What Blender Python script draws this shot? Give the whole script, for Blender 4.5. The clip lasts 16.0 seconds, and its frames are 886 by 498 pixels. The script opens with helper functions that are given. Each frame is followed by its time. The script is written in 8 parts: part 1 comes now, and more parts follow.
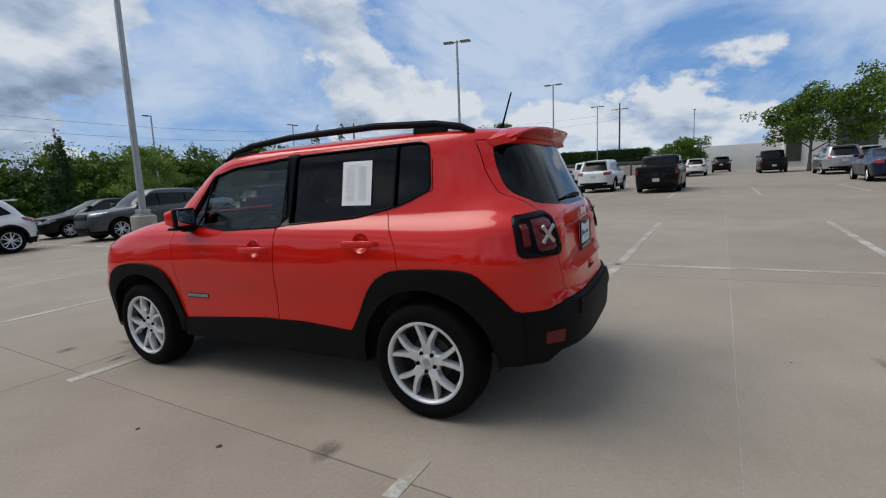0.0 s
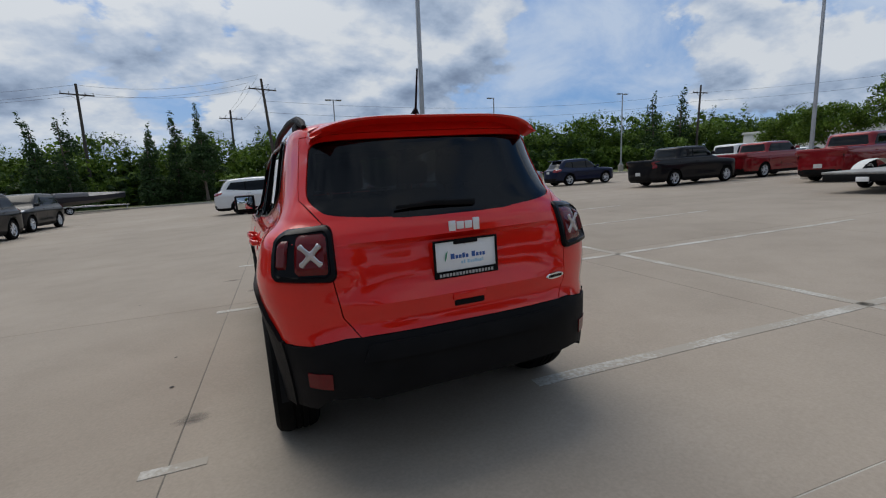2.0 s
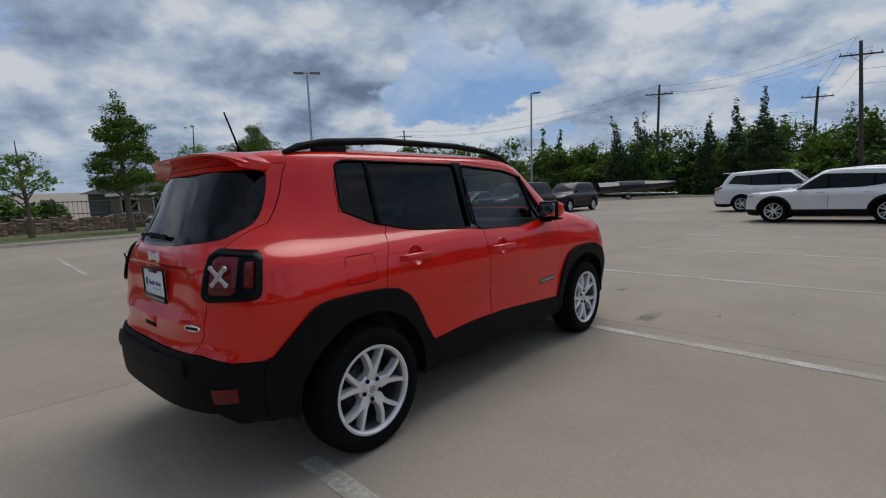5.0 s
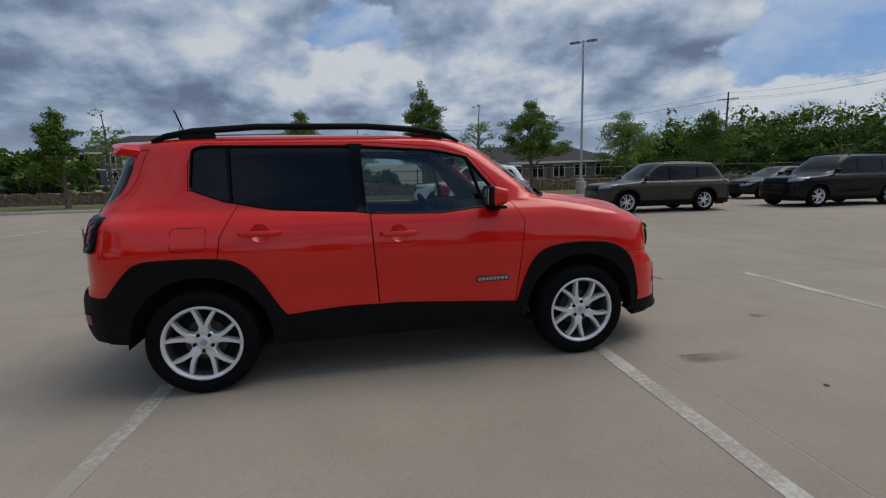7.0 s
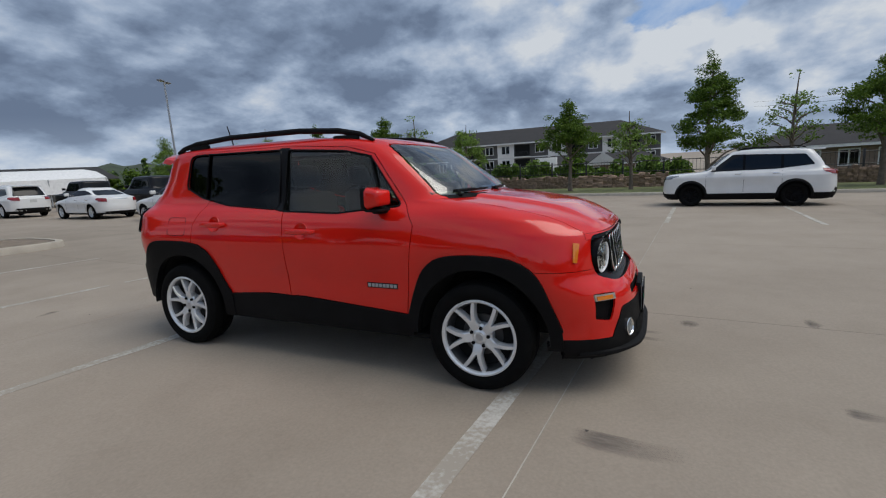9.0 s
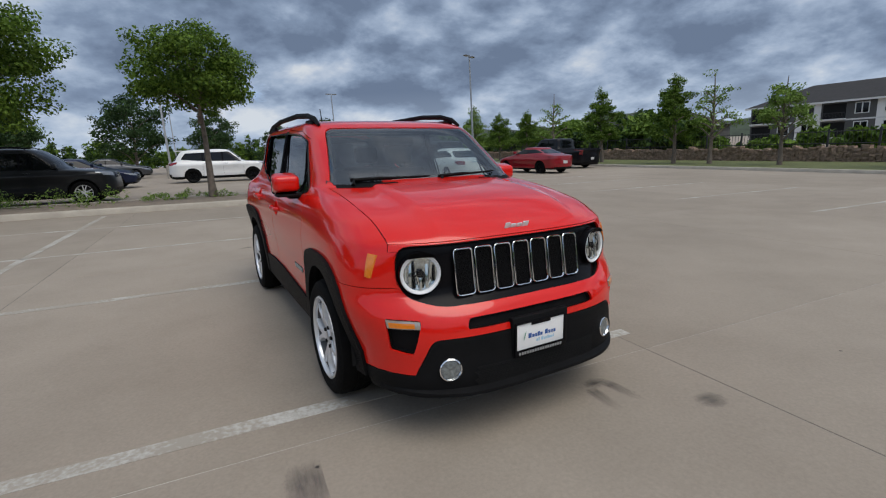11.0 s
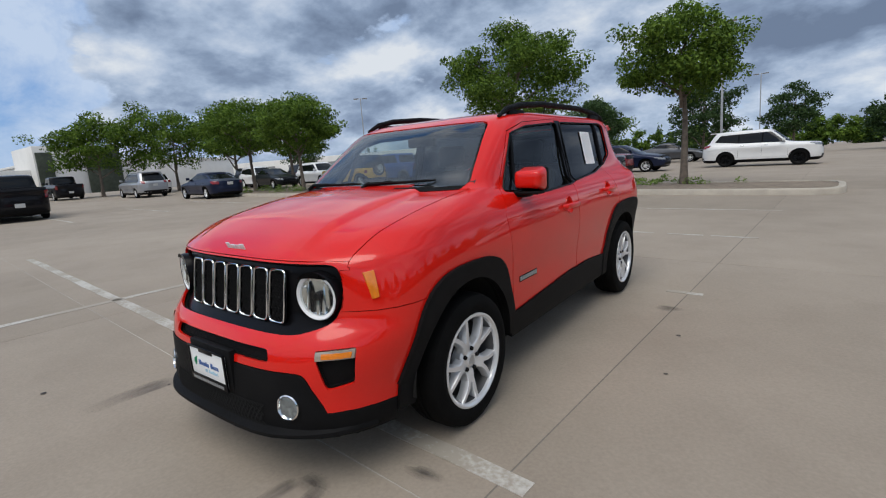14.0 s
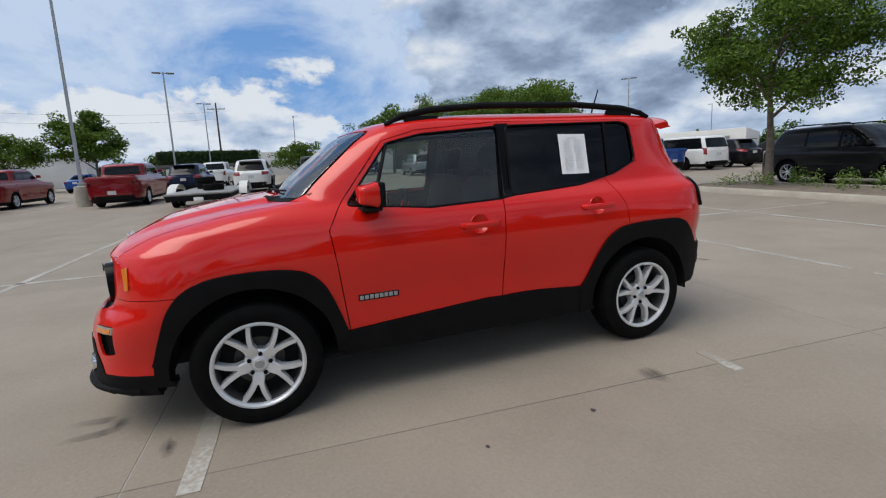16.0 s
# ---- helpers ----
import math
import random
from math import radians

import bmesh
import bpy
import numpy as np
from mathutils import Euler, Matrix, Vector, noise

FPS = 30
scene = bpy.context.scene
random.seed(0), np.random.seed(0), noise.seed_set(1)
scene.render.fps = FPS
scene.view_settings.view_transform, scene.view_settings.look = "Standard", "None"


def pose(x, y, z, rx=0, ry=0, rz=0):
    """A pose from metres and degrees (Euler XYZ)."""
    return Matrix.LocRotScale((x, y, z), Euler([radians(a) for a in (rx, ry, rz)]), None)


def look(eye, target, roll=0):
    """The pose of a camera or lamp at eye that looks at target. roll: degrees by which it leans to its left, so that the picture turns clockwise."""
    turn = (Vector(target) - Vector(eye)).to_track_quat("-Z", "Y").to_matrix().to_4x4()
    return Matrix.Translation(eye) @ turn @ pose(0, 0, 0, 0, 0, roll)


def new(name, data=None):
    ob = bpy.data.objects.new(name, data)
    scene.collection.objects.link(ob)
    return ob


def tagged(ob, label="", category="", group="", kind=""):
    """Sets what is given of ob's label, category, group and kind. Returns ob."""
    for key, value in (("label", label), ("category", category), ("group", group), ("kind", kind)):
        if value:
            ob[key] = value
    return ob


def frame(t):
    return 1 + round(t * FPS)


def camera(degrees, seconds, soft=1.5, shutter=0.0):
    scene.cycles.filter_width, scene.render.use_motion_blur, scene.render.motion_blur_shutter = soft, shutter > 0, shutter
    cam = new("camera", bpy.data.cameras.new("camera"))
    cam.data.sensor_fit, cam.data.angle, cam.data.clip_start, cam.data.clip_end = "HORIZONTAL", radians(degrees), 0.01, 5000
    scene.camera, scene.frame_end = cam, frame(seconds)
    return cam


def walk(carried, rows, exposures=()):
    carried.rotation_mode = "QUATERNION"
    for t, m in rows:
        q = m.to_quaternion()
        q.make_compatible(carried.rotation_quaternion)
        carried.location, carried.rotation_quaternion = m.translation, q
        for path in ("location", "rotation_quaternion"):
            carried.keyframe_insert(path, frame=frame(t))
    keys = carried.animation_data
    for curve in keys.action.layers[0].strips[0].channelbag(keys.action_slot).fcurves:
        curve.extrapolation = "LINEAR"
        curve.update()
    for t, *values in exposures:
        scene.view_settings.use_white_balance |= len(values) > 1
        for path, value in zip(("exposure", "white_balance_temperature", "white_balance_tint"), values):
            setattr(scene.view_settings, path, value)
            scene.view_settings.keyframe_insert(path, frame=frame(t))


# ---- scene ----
from mathutils.bvhtree import BVHTree

# ---- the camera and its walk ----
cam = camera(87.0, 16.0, soft=1.15)
# the lot's plane is tilted a little; the path is written in the lot's own axes
LOT = Vector((0.0285, -0.0144, 0.9995)).rotation_difference(Vector((0, 0, 1))).to_matrix().to_4x4()
PATH = [
    (0, (-2.99, -2.549, 1.342), (-1.233, -1.641, 1.044), -3.8),
    (0.5, (-2.595, -2.996, 1.332), (-0.975, -1.864, 1.028), -3.8),
    (1, (-2.039, -3.387, 1.331), (-0.637, -1.995, 1.021), -3.9),
    (1.5, (-1.538, -3.708, 1.331), (-0.396, -2.097, 1.015), -3.9),
    (2, (-0.876, -3.903, 1.327), (-0.123, -2.078, 1.007), -4.0),
    (2.5, (-0.278, -4.026, 1.338), (0.092, -2.088, 1.012), -3.6),
    (3, (0.416, -3.954, 1.335), (0.328, -1.979, 1.029), -3.8),
    (3.5, (1.029, -3.863, 1.345), (0.577, -1.936, 1.058), -3.8),
    (4, (1.702, -3.581, 1.338), (0.891, -1.772, 1.078), -3.7),
    (4.5, (2.262, -3.272, 1.35), (1.189, -1.604, 1.091), -2.9),
    (4.7, (2.444, -3.074, 1.344), (1.267, -1.475, 1.102), -2.8),
    (5.4, (3.122, -2.424, 1.356), (1.608, -1.104, 1.106), -2.01),
    (6.1, (3.618, -1.572, 1.365), (1.849, -0.63, 1.08), -1.52),
    (6.8, (3.849, -0.644, 1.347), (1.942, -0.121, 1.041), -1.4),
    (7, (3.901, -0.369, 1.317), (1.965, 0.031, 1.015), -1.5),
    (7.5, (3.92, 0.279, 1.308), (1.946, 0.383, 1.0), -1.5),
    (8, (3.829, 1.002, 1.303), (1.864, 0.767, 1.013), -1.8),
    (8.5, (3.668, 1.617, 1.291), (1.763, 1.085, 0.994), -2.0),
    (9, (3.387, 2.241, 1.304), (1.593, 1.413, 0.998), -2.2),
    (9.2, (3.259, 2.479, 1.331), (1.519, 1.545, 1.014), -2.1),
    (9.9, (2.721, 3.215, 1.36), (1.189, 1.907, 1.008), -1.85),
    (10.6, (1.975, 3.7, 1.367), (0.762, 2.091, 0.969), -1.49),
    (11.3, (1.097, 3.932, 1.348), (0.35, 2.126, 0.922), -1.9),
    (11.5, (0.844, 3.981, 1.315), (0.238, 2.124, 0.885), -2.2),
    (12, (0.178, 4.037, 1.316), (-0.018, 2.095, 0.88), -3.0),
    (12.5, (-0.43, 3.962, 1.312), (-0.238, 2.021, 0.871), -3.8),
    (13, (-1.037, 3.766, 1.328), (-0.445, 1.903, 0.904), -4.1),
    (13.5, (-1.563, 3.488, 1.322), (-0.657, 1.754, 0.906), -4.1),
    (14, (-2.088, 3.103, 1.33), (-0.9, 1.539, 0.953), -3.7),
    (14.5, (-2.517, 2.667, 1.326), (-1.116, 1.292, 0.943), -3.3),
    (15, (-2.895, 2.151, 1.337), (-1.306, 0.995, 0.966), -3.1),
    (15.5, (-3.179, 1.686, 1.337), (-1.455, 0.748, 0.952), -3.1),
    (16, (-3.372, 1.152, 1.363), (-1.531, 0.471, 0.98), -2.8),
]
EXPOSURES = ((0.0, 0.14), (1.5, 0.09), (3.0, -0.10), (4.5, -0.14), (7.0, -0.15), (9.0, 0.0), (12.0, 0.13), (14.5, 0.25), (16.0, 0.25))
walk(cam, [(t, LOT @ look(e, g, r)) for t, e, g, r in PATH], EXPOSURES)

# ---- world, sun and exposure ----
SUN_ELEV, SUN_AZ = 60.0, 14.0  # azimuth from the way the red car faces, towards its left
wd = bpy.data.worlds.new("world")
scene.world = wd
wd.use_nodes = True
wn, wl = wd.node_tree.nodes, wd.node_tree.links
wn.clear()


def wnode(kind, **kw):
    n = wn.new(kind)
    for k, v in kw.items():
        n.inputs[k.replace("_", " ")].default_value = v
    return n


def wmath(op, a, b=None, clamp=False):
    n = wn.new("ShaderNodeMath")
    n.operation, n.use_clamp = op, clamp
    for i, v in enumerate((a, b)):
        if v is None:
            continue
        if isinstance(v, (int, float)):
            n.inputs[i].default_value = v
        else:
            wl.new(v, n.inputs[i])
    return n.outputs[0]


def wmix(fac, a, b):
    n = wn.new("ShaderNodeMix")
    n.data_type = "RGBA"
    for s, v in ((n.inputs[0], fac), (n.inputs[6], a), (n.inputs[7], b)):
        if isinstance(v, (int, float, tuple)):
            s.default_value = v
        else:
            wl.new(v, s)
    return n.outputs[2]


def wramp(v, stops):
    n = wn.new("ShaderNodeValToRGB")
    wl.new(v, n.inputs[0])
    e = n.color_ramp.elements
    while len(e) < len(stops):
        e.new(0.5)
    for s, (p, c) in zip(e, stops):
        s.position, s.color = p, (*c, 1)
    return n.outputs[0]


sky = wn.new("ShaderNodeTexSky")
sky.sky_type = "NISHITA"
sky.sun_disc = False
sky.sun_elevation, sky.sun_rotation = radians(SUN_ELEV), radians(-SUN_AZ)
tc = wn.new("ShaderNodeTexCoord")
sep = wn.new("ShaderNodeSeparateXYZ")
wl.new(tc.outputs["Generated"], sep.inputs[0])
dz = wmath("MAXIMUM", sep.outputs[2], 0.0)


def cloud_plane(k):
    """The direction laid on a flat cloud deck; k below 1 looks a little higher."""
    den = wmath("ADD", dz, 0.40)
    com = wn.new("ShaderNodeCombineXYZ")
    for i, ax in enumerate((0, 1)):
        wl.new(wmath("MULTIPLY", wmath("DIVIDE", sep.outputs[ax], den), k), com.inputs[i])
    return com.outputs[0]


def cloud_noise(plane, scale, detail, rough, offset, dist=0.0):
    mp = wn.new("ShaderNodeMapping")
    wl.new(plane, mp.inputs[0])
    mp.inputs["Location"].default_value = offset
    n = wnode("ShaderNodeTexNoise", Scale=scale, Detail=detail, Roughness=rough, Distortion=dist)
    wl.new(mp.outputs[0], n.inputs["Vector"])
    return n.outputs[0]


here, higher = cloud_plane(1.0), cloud_plane(0.91)
PUFF = (1.7, 12.0, 0.55, (3.1, 6.4, 2.0), 0.10)
HEAP = (4.2, 10.0, 0.55, (8.3, 1.2, 4.0), 0.15)
puff, puff_up = cloud_noise(here, *PUFF), cloud_noise(higher, *PUFF)
bank = cloud_noise(here, 0.75, 3.0, 0.5, (2.3, 5.1, 0.0))
wisp = cloud_noise(here, 2.0, 9.0, 0.62, (1.4, 9.2, 5.0), 0.4)
# heavier bank of cloud to the red car's left and behind, a thin high veil ahead on its right
side = wmath("ADD", wmath("MULTIPLY", sep.outputs[0], -0.045), wmath("MULTIPLY", sep.outputs[1], -0.078))
cover = wmath("ADD", wmath("ADD", wmath("MULTIPLY", puff, 0.85), wmath("MULTIPLY", bank, 0.36)), side)
mask = wramp(cover, [(0.515, (0, 0, 0)), (0.540, (1, 1, 1))])
# tops of the heaps are bright, their flat bases dark
lit = wmath("SUBTRACT", puff_up, puff)
thick = wmath("ADD", wmath("MULTIPLY", cover, 0.92), wmath("MULTIPLY", lit, 1.9))
thick = wmath("ADD", thick, wmath("ADD", wmath("MULTIPLY", side, 0.40), wmath("MULTIPLY", wisp, 0.30)))
heap, heap_up = cloud_noise(here, *HEAP), cloud_noise(higher, *HEAP)
rise = wmath("SUBTRACT", heap_up, heap)
thick = wmath("ADD", thick, wmath("ADD", wmath("MULTIPLY", rise, 0.55), 0.012))
tone = wramp(thick, [(0.54, (0.60, 0.64, 0.69)), (0.655, (0.435, 0.505, 0.615)), (0.75, (0.32, 0.40, 0.53)), (0.87, (0.205, 0.27, 0.385)), (1.0, (0.135, 0.182, 0.272))])
skyc = wn.new("ShaderNodeVectorMath")
skyc.operation = "SCALE"
wl.new(sky.outputs[0], skyc.inputs[0])
skyc.inputs["Scale"].default_value = 0.085
blue = wmix(0.6, skyc.outputs[0], (0.11, 0.29, 0.66, 1))
thin = wmath("ADD", wisp, wmath("MULTIPLY", sep.outputs[1], -0.07))
veil = wmix(wramp(thin, [(0.36, (0, 0, 0)), (0.60, (0.9, 0.9, 0.9))]), blue, (0.47, 0.56, 0.70, 1))
allsky = wmix(mask, veil, tone)
haze = wramp(dz, [(0.0, (0.8, 0.8, 0.8)), (0.12, (0, 0, 0))])
allsky = wmix(wmath("MULTIPLY", haze, 0.45), allsky, (0.54, 0.65, 0.79, 1))
# the sun stands behind thin cloud, in a wide soft glow
_a, _e = radians(SUN_AZ), radians(SUN_ELEV)
SUN_DIR = Vector((-math.sin(_a) * math.cos(_e), math.cos(_a) * math.cos(_e), math.sin(_e)))
dot = wn.new("ShaderNodeVectorMath")
dot.operation = "DOT_PRODUCT"
wl.new(tc.outputs["Generated"], dot.inputs[0])
dot.inputs[1].default_value = SUN_DIR
toward = wmath("MAXIMUM", dot.outputs["Value"], 0.0)
glow = wmath("ADD", wmath("MULTIPLY", wmath("POWER", toward, 16.0), 1.3), wmath("MULTIPLY", wmath("POWER", toward, 8.0), 0.5))
tint = wn.new("ShaderNodeVectorMath")
tint.operation = "SCALE"
tint.inputs[0].default_value = (1.0, 0.95, 0.87)
wl.new(glow, tint.inputs["Scale"])
both = wn.new("ShaderNodeVectorMath")
both.operation = "ADD"
wl.new(allsky, both.inputs[0]), wl.new(tint.outputs[0], both.inputs[1])
bg = wn.new("ShaderNodeBackground")
wl.new(both.outputs[0], bg.inputs[0])
bg.inputs[1].default_value = 1.0
wo = wn.new("ShaderNodeOutputWorld")
wl.new(bg.outputs[0], wo.inputs[0])

sun = new("sun", bpy.data.lights.new("sun", "SUN"))
sun.data.energy, sun.data.angle, sun.data.color = 1.25, radians(48), (1.0, 0.95, 0.87)
sun.matrix_world = look(SUN_DIR * 60, (0, 0, 0))
scene.view_settings.exposure = 0.0

# ---- materials ----
_mats = {}


def mat(name, color, rough=0.5, metal=0.0, var=0.12, scale=6.0, bump=0.0, bscale=80.0, coat=0.0, emit=0.0, spec=0.5, rand=0.0):
    """A principled surface with a broad and a fine variation of its colour, gloss and relief."""
    if name in _mats:
        return _mats[name]
    m = bpy.data.materials.new(name)
    m.use_nodes = True
    nt = m.node_tree
    p = nt.nodes["Principled BSDF"]
    p.inputs["Roughness"].default_value, p.inputs["Metallic"].default_value = rough, metal
    p.inputs["Coat Weight"].default_value, p.inputs["Coat Roughness"].default_value = coat, 0.03
    p.inputs["Specular IOR Level"].default_value = spec
    t = nt.nodes.new("ShaderNodeTexCoord")
    n1, n2 = nt.nodes.new("ShaderNodeTexNoise"), nt.nodes.new("ShaderNodeTexNoise")
    for n, s in ((n1, scale), (n2, bscale)):
        nt.links.new(t.outputs["Object"], n.inputs["Vector"])
        n.inputs["Scale"].default_value, n.inputs["Detail"].default_value = s, 6
    add = nt.nodes.new("ShaderNodeMath")
    add.operation = "MULTIPLY_ADD"
    nt.links.new(n2.outputs[0], add.inputs[0])
    add.inputs[1].default_value = 0.45
    nt.links.new(n1.outputs[0], add.inputs[2])
    src = add.outputs[0]
    if rand:
        oi = nt.nodes.new("ShaderNodeObjectInfo")
        ra = nt.nodes.new("ShaderNodeMath")
        ra.operation = "MULTIPLY_ADD"
        nt.links.new(oi.outputs["Random"], ra.inputs[0])
        ra.inputs[1].default_value = rand
        nt.links.new(src, ra.inputs[2])
        src = ra.outputs[0]
    r = nt.nodes.new("ShaderNodeValToRGB")
    nt.links.new(src, r.inputs[0])
    r.color_ramp.elements[0].position, r.color_ramp.elements[1].position = 0.45, 0.98 + rand
    r.color_ramp.elements[0].color = (*[max(0, c * (1 - var)) for c in color], 1)
    r.color_ramp.elements[1].color = (*[min(1, c * (1 + var)) for c in color], 1)
    nt.links.new(r.outputs[0], p.inputs["Base Color"])
    if bump:
        b = nt.nodes.new("ShaderNodeBump")
        b.inputs["Strength"].default_value, b.inputs["Distance"].default_value = bump, 0.01
        nt.links.new(n2.outputs[0], b.inputs["Height"])
        nt.links.new(b.outputs[0], p.inputs["Normal"])
    if emit:
        p.inputs["Emission Color"].default_value, p.inputs["Emission Strength"].default_value = (*color, 1), emit
    _mats[name] = m
    return m


def glass(name, tint, ior=1.5, rough=0.0):
    if name in _mats:
        return _mats[name]
    m = bpy.data.materials.new(name)
    m.use_nodes = True
    nt = m.node_tree
    nt.nodes.clear()
    out, mix = nt.nodes.new("ShaderNodeOutputMaterial"), nt.nodes.new("ShaderNodeMixShader")
    tr, gl, fr = nt.nodes.new("ShaderNodeBsdfTransparent"), nt.nodes.new("ShaderNodeBsdfGlossy"), nt.nodes.new("ShaderNodeLayerWeight")
    tr.inputs[0].default_value = (*tint, 1)
    gl.inputs["Roughness"].default_value = rough
    # Schlick's curve, the same from both faces of the pane
    f0 = ((ior - 1) / (ior + 1)) ** 2
    fr.inputs["Blend"].default_value = 0.5
    pw, ma = nt.nodes.new("ShaderNodeMath"), nt.nodes.new("ShaderNodeMath")
    pw.operation, ma.operation = "POWER", "MULTIPLY_ADD"
    pw.inputs[1].default_value, ma.inputs[1].default_value, ma.inputs[2].default_value = 5.0, 1 - f0, f0
    nt.links.new(fr.outputs["Facing"], pw.inputs[0]), nt.links.new(pw.outputs[0], ma.inputs[0])
    nt.links.new(ma.outputs[0], mix.inputs[0]), nt.links.new(tr.outputs[0], mix.inputs[1]), nt.links.new(gl.outputs[0], mix.inputs[2])
    nt.links.new(mix.outputs[0], out.inputs[0])
    _mats[name] = m
    return m


RED = mat("red_paint", (0.66, 0.0105, 0.0050), 0.38, 0.0, 0.05, 3, coat=1.0, spec=0.05)
RED.node_tree.nodes["Principled BSDF"].inputs["Coat IOR"].default_value = 1.53  # thick polished lacquer
RED.node_tree.nodes["Principled BSDF"].inputs["Coat Roughness"].default_value = 0.04
PLASTIC = mat("black_plastic", (0.0075, 0.0075, 0.008), 0.55, 0, 0.25, 9, 0.25, 500, spec=0.08)
GLOSSBLK = mat("gloss_black", (0.005, 0.005, 0.006), 0.22, 0, 0.1, 9, spec=0.10)
RUBBER = mat("tyre_rubber", (0.006, 0.006, 0.006), 0.75, 0, 0.3, 12, 0.3, 160, spec=0.06)
ALLOY = mat("silver_alloy", (0.74, 0.75, 0.76), 0.26, 0.45, 0.06, 10)
DARKIN = mat("dark_interior", (0.008, 0.008, 0.008), 0.8, 0, 0.2, 14, 0.2, 300, spec=0.08)
SEAT = mat("grey_seat_cloth", (0.022, 0.022, 0.023), 0.9, 0, 0.25, 20, 0.3, 400)
HEADLINER = mat("grey_headliner", (0.34, 0.33, 0.31), 0.9, 0, 0.08, 20)
CHROME = mat("chrome", (0.80, 0.81, 0.82), 0.10, 1.0, 0.03, 10)
BADGE = mat("badge_silver", (0.78, 0.79, 0.80), 0.25, 0.35, 0.05, 20)
WHITE = mat("white_print", (0.80, 0.80, 0.79), 0.5, 0, 0.03, 10)
TAILRED = mat("red_lens", (0.115, 0.0045, 0.006), 0.15, 0, 0.1, 30, coat=0.25, spec=0.25)
AMBER = mat("amber_lens", (0.72, 0.20, 0.012), 0.15, 0, 0.08, 40, coat=1.0)
CLEAR = glass("clear_glass", (0.90, 0.93, 0.92))
SCREEN = glass("windscreen_glass", (0.74, 0.81, 0.80), 2.6)
TINT = glass("privacy_glass", (0.045, 0.05, 0.055), 1.42)
HATCHGL = glass("hatch_glass", (0.05, 0.055, 0.06), 1.40)
DOORGL = glass("door_glass", (0.60, 0.67, 0.65), 1.66)
# near-black for hollows and undersides, their deep shade put into the colour
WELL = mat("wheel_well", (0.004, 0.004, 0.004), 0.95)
STEEL = mat("galvanised_steel", (0.40, 0.41, 0.42), 0.45, 0.6, 0.10, 8)
CONC = mat("concrete_base", (0.36, 0.33, 0.28), 0.9, 0, 0.18, 4, 0.4, 90)
KERB = mat("kerb_concrete", (0.40, 0.36, 0.30), 0.9, 0, 0.16, 3, 0.4, 90)
GRASS = mat("grass", (0.105, 0.118, 0.038), 0.95, 0, 0.35, 2.0, 0.8, 60)
SOIL = mat("mulch_soil", (0.20, 0.16, 0.12), 0.95, 0, 0.3, 5, 0.8, 60)
BARK = mat("bark", (0.15, 0.12, 0.095), 0.9, 0, 0.35, 8, 0.8, 40)
STONE = mat("field_stone", (0.215, 0.150, 0.108), 0.9, 0, 0.62, 6, 0.5, 50, rand=0.6)
WOODPOLE = mat("creosote_wood", (0.075, 0.062, 0.052), 0.9, 0, 0.3, 6, 0.5, 60)
IRON = mat("black_iron", (0.02, 0.02, 0.02), 0.5)


def leafmat(name, dark, light):
    m = bpy.data.materials.new(name)
    m.use_nodes = True
    nt = m.node_tree
    p = nt.nodes["Principled BSDF"]
    g = nt.nodes.new("ShaderNodeNewGeometry")
    r = nt.nodes.new("ShaderNodeValToRGB")
    nt.links.new(g.outputs["Random Per Island"], r.inputs[0])
    r.color_ramp.elements[0].color, r.color_ramp.elements[1].color = (*dark, 1), (*light, 1)
    t, n, mx = nt.nodes.new("ShaderNodeTexCoord"), nt.nodes.new("ShaderNodeTexNoise"), nt.nodes.new("ShaderNodeMix")
    n.inputs["Scale"].default_value = 0.7
    nt.links.new(t.outputs["Object"], n.inputs["Vector"])
    mx.data_type, mx.blend_type = "RGBA", "MULTIPLY"
    mx.inputs[0].default_value = 0.6
    nt.links.new(r.outputs[0], mx.inputs[6]), nt.links.new(n.outputs[0], mx.inputs[7])
    hs = nt.nodes.new("ShaderNodeHueSaturation")
    hs.inputs["Value"].default_value = 1.5
    nt.links.new(mx.outputs[2], hs.inputs["Color"])
    nt.links.new(hs.outputs[0], p.inputs["Base Color"])
    p.inputs["Roughness"].default_value = 0.6
    p.inputs["Specular IOR Level"].default_value = 0.2
    tl, ms = nt.nodes.new("ShaderNodeBsdfTranslucent"), nt.nodes.new("ShaderNodeMixShader")
    nt.links.new(hs.outputs[0], tl.inputs[0])
    ms.inputs[0].default_value = 0.3
    nt.links.new(p.outputs[0], ms.inputs[1]), nt.links.new(tl.outputs[0], ms.inputs[2])
    nt.links.new(ms.outputs[0], nt.nodes["Material Output"].inputs[0])
    return m


LEAF = leafmat("oak_leaves", (0.034, 0.074, 0.009), (0.145, 0.228, 0.030))
LEAFLT = leafmat("young_leaves", (0.085, 0.150, 0.024), (0.22, 0.32, 0.07))
LEAFDK = leafmat("cedar_leaves", (0.020, 0.046, 0.014), (0.060, 0.105, 0.034))

# ---- building tools ----
def smooth_mesh(bm, name, material, angle=35):
    me = bpy.data.meshes.new(name)
    bm.normal_update()
    for f in bm.faces:
        f.smooth = True
    bm.to_mesh(me)
    bm.free()
    if angle is not None:
        me.set_sharp_from_angle(angle=radians(angle))
    for m in material if isinstance(material, (list, tuple)) else [material]:
        me.materials.append(m)
    return me


def part(name, bm, material, parent=None, label="", m=None, angle=35):
    ob = new(name, smooth_mesh(bm, name, material, angle))
    if parent is not None:
        ob.parent = parent
    if m is not None:
        ob.matrix_basis = m
    if label:
        tagged(ob, label)
    return ob


